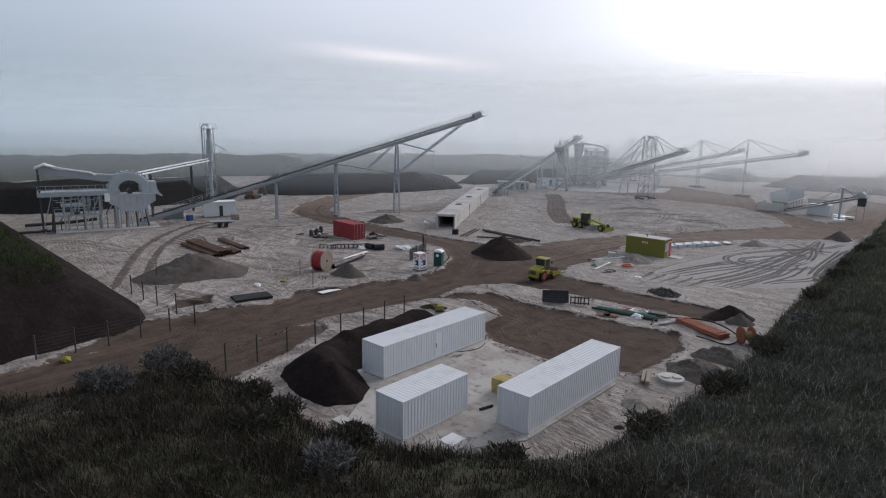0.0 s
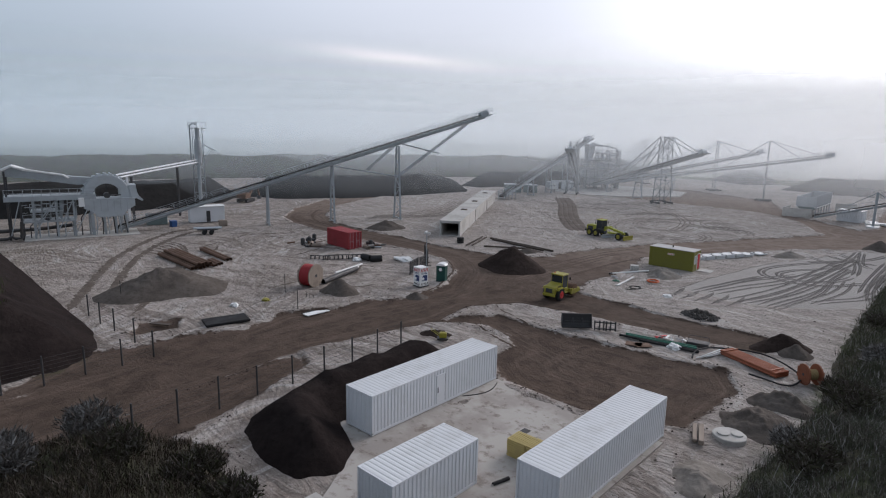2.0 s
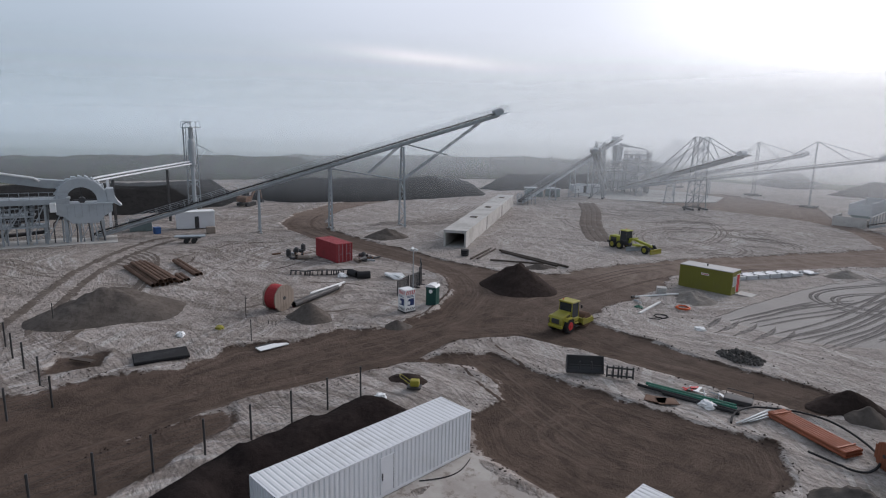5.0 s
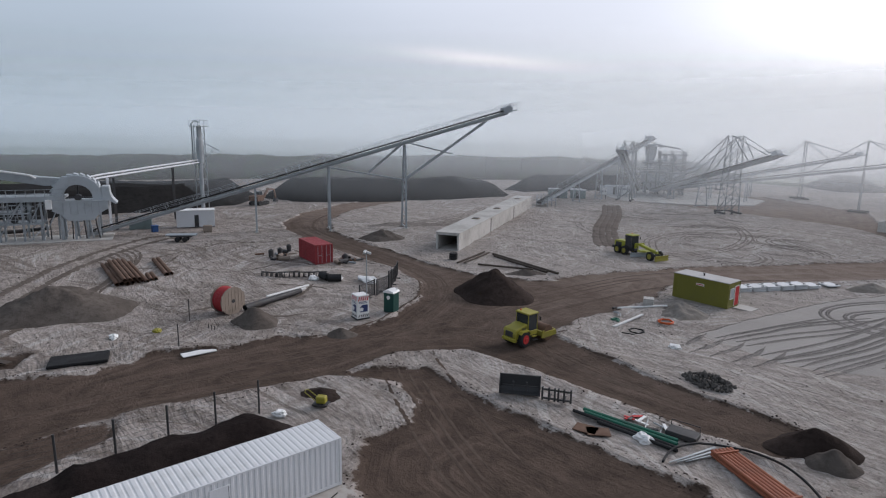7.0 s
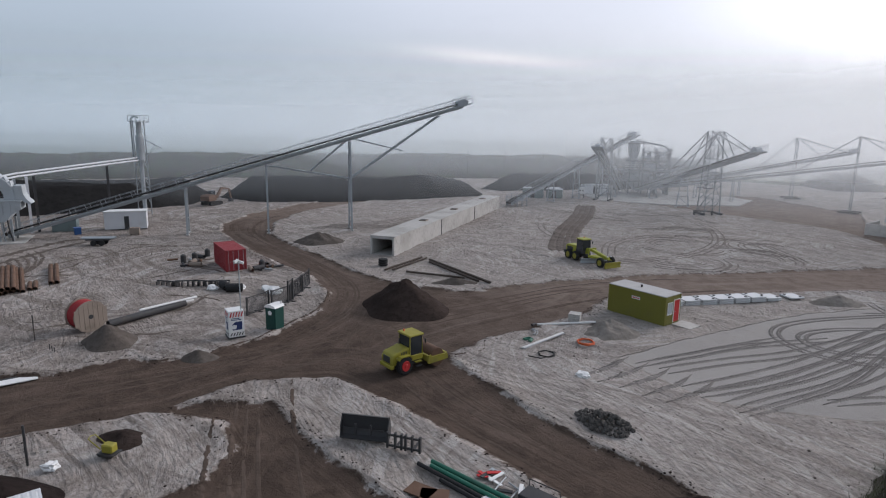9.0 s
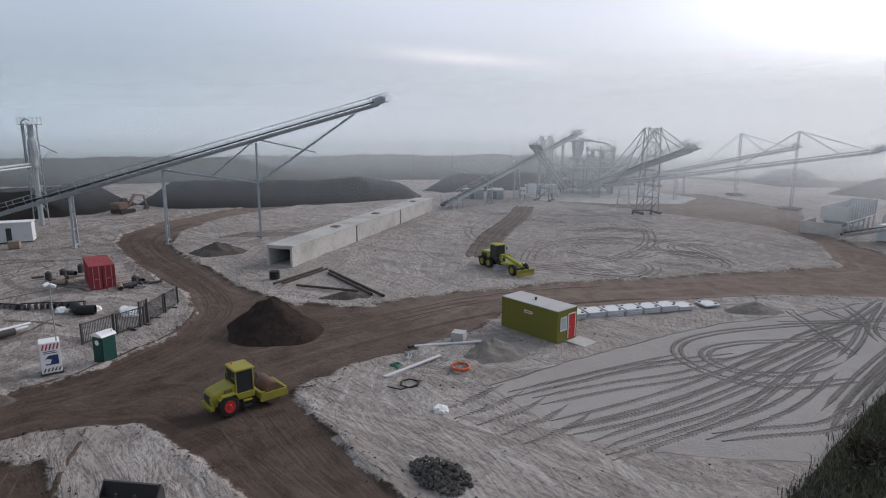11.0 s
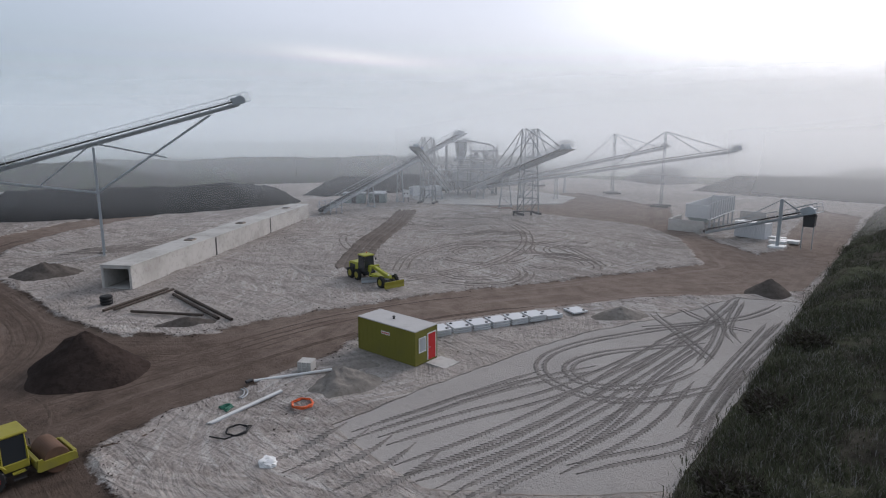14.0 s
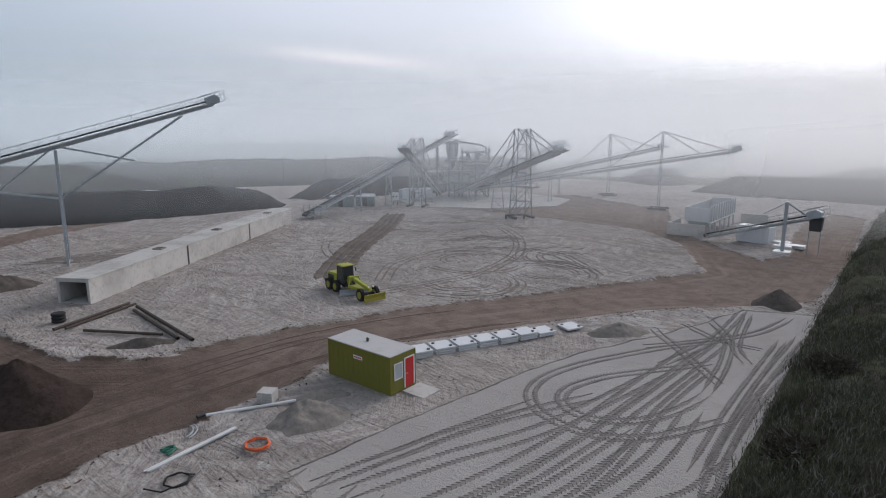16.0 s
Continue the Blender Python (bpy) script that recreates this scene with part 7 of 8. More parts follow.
# ---- screening plant ----
def screen_plant(m):
    p = thing("screening_plant", m, "grey steel gravel screening plant on many columns", "screening plant")
    S = MAT["plant_steel"]
    for x in (-5, -1.8, 1.6, 5, 8.4):
        for y in (-3.4, 0, 3.4):
            part("column", boxm(x - 0.15, x + 0.15, y - 0.15, y + 0.15, 0, 12.4 if x > -4 else 14.6), S, p)
    for z, x0, x1 in ((3.4, -5.2, 8.6), (6.2, -7.6, 8.6), (8.8, -3, 8.6), (11.2, 1.4, 8.8), (13.6, -5.4, 1.8)):
        part("deck", boxm(x0, x1, -3.7, 3.7, z, z + 0.22), S, p)
        bm = bmesh.new()
        n = int((x1 - x0) / 1.6)
        for k in range(n + 1):
            x = x0 + (x1 - x0) * k / n
            for y in (-3.7, 3.7):
                beam(bm, (x, y, z), (x, y, z + 1.1), 0.06)
        for y in (-3.7, 3.7):
            for dz in (0.55, 1.1):
                beam(bm, (x0, y, z + dz), (x1, y, z + dz), 0.06)
        part("handrail", bm, S, p)
    bm = bmesh.new()
    for k, (x0, x1) in enumerate(((-5, -1.8), (-1.8, 1.6), (1.6, 5), (5, 8.4))):
        for z0, z1 in ((0.2, 3.4), (3.6, 6.2), (6.4, 8.8)):
            if (k + int(z0)) % 2:
                beam(bm, (x0, -3.4, z0), (x1, -3.4, z1), 0.12)
            else:
                beam(bm, (x1, -3.4, z0), (x0, -3.4, z1), 0.12)
    part("bracing", bm, S, p)
    part("cyclone", turnedm([(0.3, 7.2), (0.55, 8.0), (1.55, 11.6), (1.6, 13.6), (1.2, 14.2)], "z", 24, (-1.0, -1.0, 0)), MAT["grey_sheet"], p, "tall grey cone-bottomed cyclone")
    part("screen_box", platem([(-3.5, 4.2), (3.5, 3.7), (3.8, 5.6), (-3.2, 6.0)], "y", -2.4, 2.4), MAT["grey_sheet"], p)
    part("screen_box", platem([(1.8, 6.6), (7.8, 6.4), (8.0, 8.0), (2.0, 8.4)], "y", -2.4, 2.4), MAT["grey_sheet"], p)
    part("hopper", platem([(-2.4, 3.4), (-0.6, 0.9), (1.0, 0.9), (2.6, 3.4)], "y", -1.8, 1.8), MAT["grey_sheet"], p)
    part("hopper", platem([(3.0, 3.4), (4.4, 1.2), (5.6, 1.2), (7.0, 3.4)], "y", -1.8, 1.8), MAT["grey_sheet"], p)
    for x, y, r in ((3.0, -1.4, 0.55), (5.6, -1.0, 0.5)):
        part("small_cyclone", turnedm([(0.12, 8.9), (r, 10.2), (r, 11.0), (0.15, 11.2)], "z", 14, (x, y, 0)), MAT["grey_sheet"], p)
    # stair flights zigzag up the side, pipes and slender frames fill the storeys
    for k, (z0, z1) in enumerate(((0.2, 3.4), (3.5, 6.2), (6.3, 8.8), (8.9, 11.2))):
        x0, x1 = (4.8, 8.2) if k % 2 else (8.2, 4.8)
        flight = part("stair_stringer", beamm((x0, -4.3, z0), (x1, -4.3, z1), 0.1, 0.22), S, p)
        part("stair_rail", beamm((x0, -4.5, z0 + 1.0), (x1, -4.5, z1 + 1.0), 0.06), S, flight)
        for q in range(8):
            f = (q + 0.5) / 8
            part("stair_tread", boxm(x0 + (x1 - x0) * f - 0.13, x0 + (x1 - x0) * f + 0.13, -4.5, -3.8, z0 + (z1 - z0) * f, z0 + (z1 - z0) * f + 0.05), S, flight)
    for k in range(7):
        x = -4.2 + k * 1.9
        part("riser_pipe", tube(bmesh.new(), [(x, -3.0 + 0.5 * (k % 3), 0.3), (x, -3.0 + 0.5 * (k % 3), 5.0 + k % 4), (x + 0.7, -2.4, 5.6 + k % 4), (x + 0.8, -2.2, 8.6)], 0.13, 8), MAT["grey_sheet"] if k % 2 else S, p)
    for k in range(5):
        x = -4.6 + k * 2.9
        part("service_frame", platem([(x, 11.4), (x + 0.1, 11.4), (x + 0.1, 14.5 - 0.5 * (k % 3)), (x + 1.5, 14.5 - 0.5 * (k % 3)), (x + 1.5, 11.4), (x + 1.6, 11.4), (x + 1.6, 14.62 - 0.5 * (k % 3)), (x, 14.62 - 0.5 * (k % 3))], "y", -3.5, -3.4), S, p)
    for k in range(3):
        part("launder", boxm(-2.6 + k * 3.4, 0.4 + k * 3.4, -3.3, -2.5, 9.3 + 0.6 * k, 9.8 + 0.6 * k, bevel=0.04), MAT["grey_sheet"], p)
        part("spray_pipe", beamm((-3.0, -2.9 + 0.7 * k, 6.9 + 0.5 * k), (8.2, -2.9 + 0.7 * k, 6.9 + 0.5 * k), 0.16, sides=8), MAT["white"], p)
    part("feed_pipe", tube(bmesh.new(), [(7.6, -2.8, 0.3), (7.6, -2.8, 12.6), (6.4, -2.0, 13.2), (-0.6, -1.2, 14.4)], 0.2, 8), S, p)
    part("feed_pipe", tube(bmesh.new(), [(0.8, -3.0, 0.3), (0.8, -3.0, 9.0), (3.0, -2.6, 10.0)], 0.18, 8), S, p)
    part("water_tank", turnedm([(1.9, 0.1), (1.9, 2.3), (1.85, 2.4)], "z", 24, (-7.8, -5.0, 0)), MAT["white_paint"], p)
    part("dust_cover", platem([(-3.2, 14.6), (-1.2, 14.6), (-0.8, 16.2), (-2.8, 16.6)], "y", -0.9, 0.9), MAT["grey_sheet"], p)
    return p


screen_plant(pose(-105.6, 189.6, 0, 0, 0, 36))
bm = platem([(-99, 165.4), (-84.4, 173.4), (-74.4, 186.2), (-77.6, 200), (-94, 206), (-113, 196), (-112, 174)], "z", -0.2, 0.14)
tagged(mesh_object("pavement", bm, MAT["concrete"]), "pale concrete slab under the screening plant", "slab", kind="structure")


def stacker(tail, head, mast_f, mast_h, label, spread=3.0, double=True, legs=((0.32, 2.4),)):
    """A stacker conveyor hung from a lattice mast by stays."""
    tail, head = Vector(tail), Vector(head)
    c = conveyor("stacker_conveyor", tail, head, label, 1.1, 0.8)
    p = tail + (head - tail) * mast_f
    run = head - tail
    turn = math.degrees(math.atan2(run.y, run.x))
    s = thing("stacker_mast", pose(p.x, p.y, 0, 0, 0, turn), "lattice steel mast with stays over a stacker conveyor", "mast", "stacker masts")
    S = MAT["plant_steel"]
    xs = (-1.0, 1.0) if double else (0.0,)
    for x in xs:
        for y in (-spread / 2, spread / 2):
            part("leg", beamm((x * 1.5, y, 0.4), (x * 0.8, y * 0.75, mast_h), 0.18), S, s)
    bm = bmesh.new()
    n = 6
    for k in range(n):
        z0, z1 = 0.6 + (mast_h - 0.8) * k / n, 0.6 + (mast_h - 0.8) * (k + 1) / n
        for x in xs:
            w0, w1 = spread / 2 * (1 - 0.25 * z0 / mast_h), spread / 2 * (1 - 0.25 * z1 / mast_h)
            if abs((z0 + z1) / 2 - p.z) > 1.6:
                beam(bm, (x, -w0, z0), (x, w1, z1), 0.12)
            beam(bm, (x, -w1, z1), (x, w1, z1), 0.12)
    if double:
        for y in (-spread / 2, spread / 2):
            for k in range(n):
                z0, z1 = 0.6 + (mast_h - 0.8) * k / n, 0.6 + (mast_h - 0.8) * (k + 1) / n
                f0, f1 = 1.5 - 0.7 * z0 / mast_h, 1.5 - 0.7 * z1 / mast_h
                q = 1 - 0.25 * z0 / mast_h
                beam(bm, (f0 * (1 if k % 2 else -1), y * q, z0), (f1 * (-1 if k % 2 else 1), y * q, z1), 0.11)
    part("bracing", bm, S, s)
    part("sill", boxm(-2.0, 2.0, -spread / 2 - 0.5, -spread / 2 + 0.0, 0.05, 0.45), MAT["dark_steel"], s)
    part("sill", boxm(-2.0, 2.0, spread / 2, spread / 2 + 0.5, 0.05, 0.45), MAT["dark_steel"], s)
    inv = s.matrix_world.inverted()
    for y in (-1, 1):
        for f in (0.08, 0.3):
            if double or f < 0.2:
                q = inv @ (tail + run * (mast_f - 0.1 - f * 1.1))
                part("stay", beamm((-0.8 if double else 0, y * spread * 0.37, mast_h), (q.x, y * 0.7, q.z), 0.12), S, s)
            q = inv @ (tail + run * min(0.97, mast_f + 0.07 + f * 0.75))
            part("stay", beamm((0.8 if double else 0, y * spread * 0.37, mast_h), (q.x, y * 0.7, q.z), 0.12), S, s)
    for f, w in legs:
        q = tail + run * f
        trestle(pose(q.x, q.y, 0, 0, 0, turn - 90), q.z - 0.7, w, "lattice steel trestle under a stacker conveyor", bays=max(2, int(q.z / 2)))
    return c


stacker((-103.0, 186.6, 1.6), (-59.2, 158.2, 13.9), 0.72, 17.4, "grey stacker conveyor with a railed head platform", 3.4, True, ((0.5, 3.0), (0.2, 2.0)))
stacker((-106.4, 184.0, 1.4), (-95.6, 158.9, 13.2), 0.7, 15.4, "dark steep stacker conveyor beside the screening plant", 3.0, True, ((0.4, 2.4),))
stacker((-102.0, 194.0, 2.2), (-64.2, 223.4, 12.8), 0.72, 16.0, "long grey stacker conveyor with guyed mast", 2.6, False, ((0.45, 2.4),))
stacker((-101.0, 190.0, 2.2), (-40.0, 198.0, 13.4), 0.76, 16.8, "longest grey stacker conveyor with guyed mast", 2.2, False, ((0.35, 2.2), (0.2, 2.0)))
stacker((-110.0, 194.0, 2.2), (-98.0, 232.0, 13.0), 0.7, 16.0, "grey stacker conveyor behind the screening plant", 2.6, True, ())
FT, FH = Vector((-102.9, 137.6, 1.0)), Vector((-106.8, 189.0, 15.9))
conveyor("feed_conveyor", FT, FH, "long feed conveyor from tunnel to screening plant", 1.2, 0.8)
for f in (0.3, 0.5, 0.7):
    q = FT + (FH - FT) * f
    trestle(pose(q.x, q.y, 0), q.z - 0.7, 2.2, "lattice steel trestle under the feed conveyor", bays=max(2, int(q.z / 2)))
dr = thing("drive_station", pose(-103.2, 140.6, 0, 0, 0, 3), "small railed steel drive station at the tunnel end", "drive station")
for x in (-1.6, 1.6):
    for y in (-1.6, 0, 1.6):
        part("post", boxm(x - 0.07, x + 0.07, y - 0.07, y + 0.07, 0, 2.6), MAT["steel"], dr)
for z in (1.4, 2.0, 2.6):
    for x in (-1.6, 1.6):
        part("rail", boxm(x - 0.04, x + 0.04, -1.6, 1.6, z - 0.04, z + 0.04), MAT["steel"], dr)
part("deck", boxm(-1.7, 1.7, -1.7, 1.7, 1.25, 1.35), MAT["steel"], dr)

# sheds and boxes near the screening plant
for x, y, w, d, h, mat, label in ((-112.4, 155.8, 5.0, 2.6, 2.4, "teal_sheet", "grey-green sheet-metal shed in the mist"), (-109.0, 160.0, 4.0, 2.4, 2.2, "teal_sheet", "grey-green container shed in the mist"),
                                  (-109.5, 177.2, 5.5, 2.4, 2.5, "white_paint", "pale container shed beside the screening plant"), (-113.6, 178.6, 3.2, 2.2, 1.9, "grey_sheet", "grey tool container in the mist"),
                                  (-114.6, 166.2, 3.0, 2.2, 1.7, "old_wood", "brown wooden shed in the mist")):
    sh = thing("shed", pose(x, y, 0, 0, 0, 36), label, "shed", "sheds")
    part("wall", boxm(-w / 2, w / 2, -d / 2, d / 2, 0.1, h, bevel=0.03), MAT[mat], sh)
    part("roof", boxm(-w / 2 - 0.1, w / 2 + 0.1, -d / 2 - 0.1, d / 2 + 0.1, h, h + 0.12), MAT["grey_sheet"], sh)
    part("door", boxm(-0.5, 0.5, -d / 2 - 0.03, -d / 2, 0.12, h - 0.3), MAT["dark_steel"], sh)
ks = thing("control_post", pose(-104.2, 164.7, 0, 0, 0, 40), "white control panel on two legs", "control panel")
for x in (-0.5, 0.5):
    part("leg", boxm(x - 0.08, x + 0.08, -0.08, 0.08, 0, 1.2), MAT["dark_steel"], ks)
part("panel", boxm(-0.8, 0.8, -0.15, 0.15, 1.2, 3.0, bevel=0.04), MAT["white"], ks)
for k in (-0.35, 0.35):
    part("dial", boxm(k - 0.15, k + 0.15, -0.17, -0.15, 1.9, 2.3), MAT["dark_steel"], ks)
bnch = thing("steel_bench", pose(-71.4, 164.0, 0, 0, 0, 45), "low dark steel trestle on the road", "trestle")
part("top", boxm(-2.0, 2.0, -0.15, 0.15, 0.7, 0.95), MAT["dark_steel"], bnch)
for x in (-1.8, 1.8):
    part("leg", boxm(x - 0.12, x + 0.12, -0.3, 0.3, 0, 0.7), MAT["dark_steel"], bnch)

# ---- loading bunker and transfer belt at the road's far bend ----
bk2 = thing("feed_bunker", Matrix(), "pale grey ribbed steel feed bunker with low walls", "bunker")
part("hopper_wall", boxm(-36.3, -36.1, 167.5, 182.5, 2.3, 4.9), MAT["grey_sheet"], bk2)
part("hopper_wall", boxm(-40.2, -40.0, 167.5, 182.5, 2.3, 4.6), MAT["grey_sheet"], bk2)
part("hopper_wall", boxm(-40.0, -36.3, 167.4, 167.6, 2.3, 4.6), MAT["grey_sheet"], bk2)
part("hopper_wall", boxm(-40.0, -36.3, 182.3, 182.5, 2.3, 4.9), MAT["grey_sheet"], bk2)
for k in range(11):
    part("rib", boxm(-36.1, -35.85, 167.6 + k * 1.48, 167.75 + k * 1.48, 2.2, 5.0), MAT["steel"], bk2)
    if k % 2 == 0:
        part("column", boxm(-36.2, -35.95, 167.55 + k * 1.48, 167.8 + k * 1.48, 0, 2.3), MAT["steel"], bk2)
part("top_edge", boxm(-36.4, -35.8, 167.4, 182.6, 2.2, 2.32), MAT["white_paint"], bk2)
part("funnel", platem([(-40.0, 2.3), (-39.0, 1.1), (-37.4, 1.1), (-36.3, 2.3)], "y", 168, 182), MAT["teal_sheet"], bk2)
part("low_wall", boxm(-42.4, -36.4, 165.6, 165.9, 0, 2.0), MAT["concrete"], bk2)
part("low_wall", boxm(-42.4, -42.1, 165.9, 172.0, 0, 2.0), MAT["concrete"], bk2)
part("low_wall", boxm(-35.0, -30.5, 183.5, 183.8, 0, 2.2), MAT["concrete"], bk2)
conveyor("transfer_conveyor", (-35.6, 163.6, 0.9), (-20.6, 161.4, 5.6), "slim grey transfer conveyor hung from a mast", 0.9, 0.6)
mm = thing("transfer_mast", pose(-24.1, 160.3, 0), "single steel mast with stays on a white footing", "mast")
part("post", boxm(-0.22, 0.22, -0.22, 0.22, 0.2, 7.3), MAT["steel"], mm)
part("footing", boxm(-1.1, 1.1, -1.1, 1.1, -0.05, 0.25, bevel=0.04), MAT["white"], mm)
for x, z in ((-5.4, 3.7), (2.6, 5.2)):
    for y in (-0.1, 0.1):
        part("stay", beamm((0, y, 7.2), (x, 1.3 + y * 4, z), 0.09), MAT["steel"], mm)
container(pose(-26.6, 166.3, 0.05, 0, 0, 78), 4.9, MAT["white_paint"], MAT["white"], "white steel container under the transfer belt", roof_ribs=False)
for k, (x, y, w, d) in enumerate(((-23.6, 165.0, 3.4, 1.6), (-24.6, 163.4, 2.4, 1.2), (-25.6, 167.0, 3.0, 1.4))):
    tagged(mesh_object("board_stack", boxm(x - w / 2, x + w / 2, y - d / 2, y + d / 2, 0.05, 0.5, bevel=0.03), MAT["white"]), "white stacked building panels on sand", "panel stack", "white panel stacks")
hp = thing("hanging_chute", pose(-20.4, 161.4, 0), "dark discharge chute under the belt head", "chute")
part("chute", platem([(-0.8, 5.2), (0.8, 5.2), (0.7, 3.4), (-0.7, 3.4)], "y", -0.8, 0.8), MAT["dark_steel"], hp)
for s in (-1, 1):
    part("leg", boxm(s * 0.7 - 0.06, s * 0.7 + 0.06, -0.7, -0.58, 0.0, 3.6), MAT["steel"], hp)

# distant lone posts on the meadow
for x, y in ((-160, 192), (-154, 205), (-166, 180), (-148, 214)):
    tagged(mesh_object("marker_mast", beamm((x, y, 0), (x, y, 9.0), 0.3, sides=6), MAT["timber"]), "distant wooden mast beyond the site", "mast", "distant masts")


# ---- weeds and shrubs on the banks ----
def leafy(name, tones):
    k = Mat(name, tones[0], 0.9)
    k.bsdf.inputs["Specular IOR Level"].default_value = 0.05
    r = k.island()
    c = k.mix(k.step(r, 0.0, 0.34), tones[0], tones[1])
    c = k.mix(k.step(r, 0.3, 0.68), c, tones[2])
    c = k.mix(k.step(r, 0.8, 0.9), c, tones[3])
    k.colour(c)
    return k.m


MAT["bramble"] = leafy("dark_bramble", ((0.03, 0.023, 0.019), (0.045, 0.035, 0.029), (0.036, 0.036, 0.022), (0.11, 0.098, 0.088)))
# beyond frost, the next two hold the bank's haze as paler colour
MAT["weeds"] = leafy("hazy_frosted_weeds", ((0.085, 0.074, 0.065), (0.115, 0.105, 0.088), (0.075, 0.085, 0.055), (0.3, 0.285, 0.27)))
MAT["mixed_weeds"] = leafy("green_brown_weeds", ((0.08, 0.068, 0.057), (0.082, 0.092, 0.052), (0.11, 0.112, 0.076), (0.26, 0.245, 0.225)))
MAT["grass"] = leafy("dark_grass", ((0.02, 0.026, 0.012), (0.03, 0.046, 0.016), (0.04, 0.06, 0.02), (0.07, 0.07, 0.04)))
MAT["shrub"] = leafy("grey_twigs", ((0.06, 0.052, 0.046), (0.1, 0.092, 0.085), (0.19, 0.18, 0.17), (0.26, 0.25, 0.24)))
MAT["brown_shrub"] = leafy("brown_twigs", ((0.045, 0.036, 0.03), (0.065, 0.053, 0.044), (0.055, 0.055, 0.033), (0.14, 0.125, 0.11)))


def weed_field(name, height, boxes, count, size, seed, label, material, floor=0.25, blades=20):
    """Tangled brush and dry stalks scattered over a bank, joined as one."""
    rs = np.random.RandomState(seed)
    tufts = []
    for (x0, x1, y0, y1), n in zip(boxes, count):
        X, Y = x0 + rs.rand(n) * (x1 - x0), y0 + rs.rand(n) * (y1 - y0)
        Z, dens = height(X, Y), fbm(X, Y, 0.3, seed + 3)
        ok = (Z > floor) & (rs.rand(n) < 0.15 + 1.2 * dens)
        h = size * (0.25 + 3.4 * rs.rand(n) * dens ** 2)
        tufts.append(np.stack([X, Y, Z, h], -1)[ok])
    T = np.repeat(np.concatenate(tufts), blades, axis=0)
    n = len(T)
    a, lean, w = rs.rand(n) * 6.283, rs.rand(n) * 1.5, 0.006 + 0.014 * rs.rand(n)
    bx, by = T[:, 0] + rs.randn(n) * 0.36, T[:, 1] + rs.randn(n) * 0.36
    hh, z = T[:, 3] * (0.4 + rs.rand(n) * 0.8), T[:, 2] - 0.1
    dx, dy, b = np.cos(a), np.sin(a), rs.rand(n) * 6.283
    rx, ry = lean * hh * 0.45 * dx, lean * hh * 0.45 * dy
    tx, ty = rx + np.cos(b) * hh * 0.55, ry + np.sin(b) * hh * 0.55
    z0, z1, z2 = z, z + 0.1 + hh * 0.6, z + 0.1 + hh
    co = np.stack([np.stack(c, -1) for c in ((bx - dy * w, by + dx * w, z0), (bx + dy * w, by - dx * w, z0), (bx + rx + dy * w, by + ry - dx * w, z1),
                                             (bx + rx - dy * w, by + ry + dx * w, z1), (bx + tx, by + ty, z2))], 1)
    base = np.arange(n)[:, None] * 5
    loops = (base + np.array([0, 1, 2, 3, 3, 2, 4])).ravel()
    me = bpy.data.meshes.new(name)
    me.vertices.add(n * 5)
    me.vertices.foreach_set("co", co.ravel().astype(np.float32))
    me.loops.add(n * 7)
    me.loops.foreach_set("vertex_index", loops.astype(np.int32))
    me.polygons.add(n * 2)
    me.polygons.foreach_set("loop_start", (np.arange(n)[:, None] * 7 + np.array([0, 4])).ravel().astype(np.int32))
    me.update(calc_edges=True)
    me.materials.append(material)
    return tagged(new(name, me), label, "weeds", kind="stuff")


weed_field("dry_brush", near_bank, ((-44, 4, 2, 27),), (15000,), 0.5, 5, "dark brown bramble and dry brush covering the embankment", MAT["bramble"])
weed_field("frosted_brush", near_bank, ((-24, 2, 24, 62),), (11000,), 0.48, 6, "grey frosted brush and green weeds, paled for haze, along the embankment", MAT["weeds"])
weed_field("green_brush", near_bank, ((-17, 2, 58, 130), (-18, 0, 130, 215)), (15000, 4500), 0.42, 7, "dark green and brown brush along the embankment", MAT["mixed_weeds"])
weed_field("dry_weeds", left_bank, ((-100, -54, 5, 30),), (4200,), 0.45, 15, "dark green grass crowning the high embankment", MAT["grass"], 4.4)


def shrub(x, y, z, r, h, material, label, seed, twigs=150):
    s = thing("shrub", pose(x, y, z), label, "shrub", "bank shrubs")
    rs = np.random.RandomState(seed)
    bm = bmesh.new()
    for k in range(7):
        a = rs.rand() * 6.28
        tube(bm, [(0, 0, -0.2), (math.cos(a) * r * 0.3, math.sin(a) * r * 0.3, h * 0.4), (math.cos(a) * r * 0.6, math.sin(a) * r * 0.6, h * 0.8)], 0.025, 5)
    part("stems", bm, MAT["timber"], s)
    vs, fs = [], []
    for k in range(twigs):
        a, q = rs.rand() * 6.28, rs.rand() ** 0.5
        base = Vector((math.cos(a) * r * q * 0.85, math.sin(a) * r * q * 0.85, h * (0.15 + 0.7 * rs.rand() * (1 - q * 0.45))))
        for b in range(9):
            d = Vector((rs.randn() + math.cos(a) * 0.6, rs.randn() + math.sin(a) * 0.6, abs(rs.randn()) * 0.9 + 0.3)).normalized()
            ln, w = 0.18 + 0.3 * rs.rand(), 0.012 + 0.022 * rs.rand()
            u = d.orthogonal().normalized() * w
            p = base + Vector(rs.randn(3) * 0.1)
            i = len(vs)
            vs += [p - u, p + u, p + d * ln * 0.6 + u * 1.3, p + d * ln, p + d * ln * 0.6 - u * 1.3]
            fs.append((i, i + 1, i + 2, i + 3, i + 4))
    me = bpy.data.meshes.new("foliage")
    me.from_pydata([tuple(v) for v in vs], [], fs)
    me.materials.append(material)
    fo = new("foliage", me)
    fo.parent = s
    return s


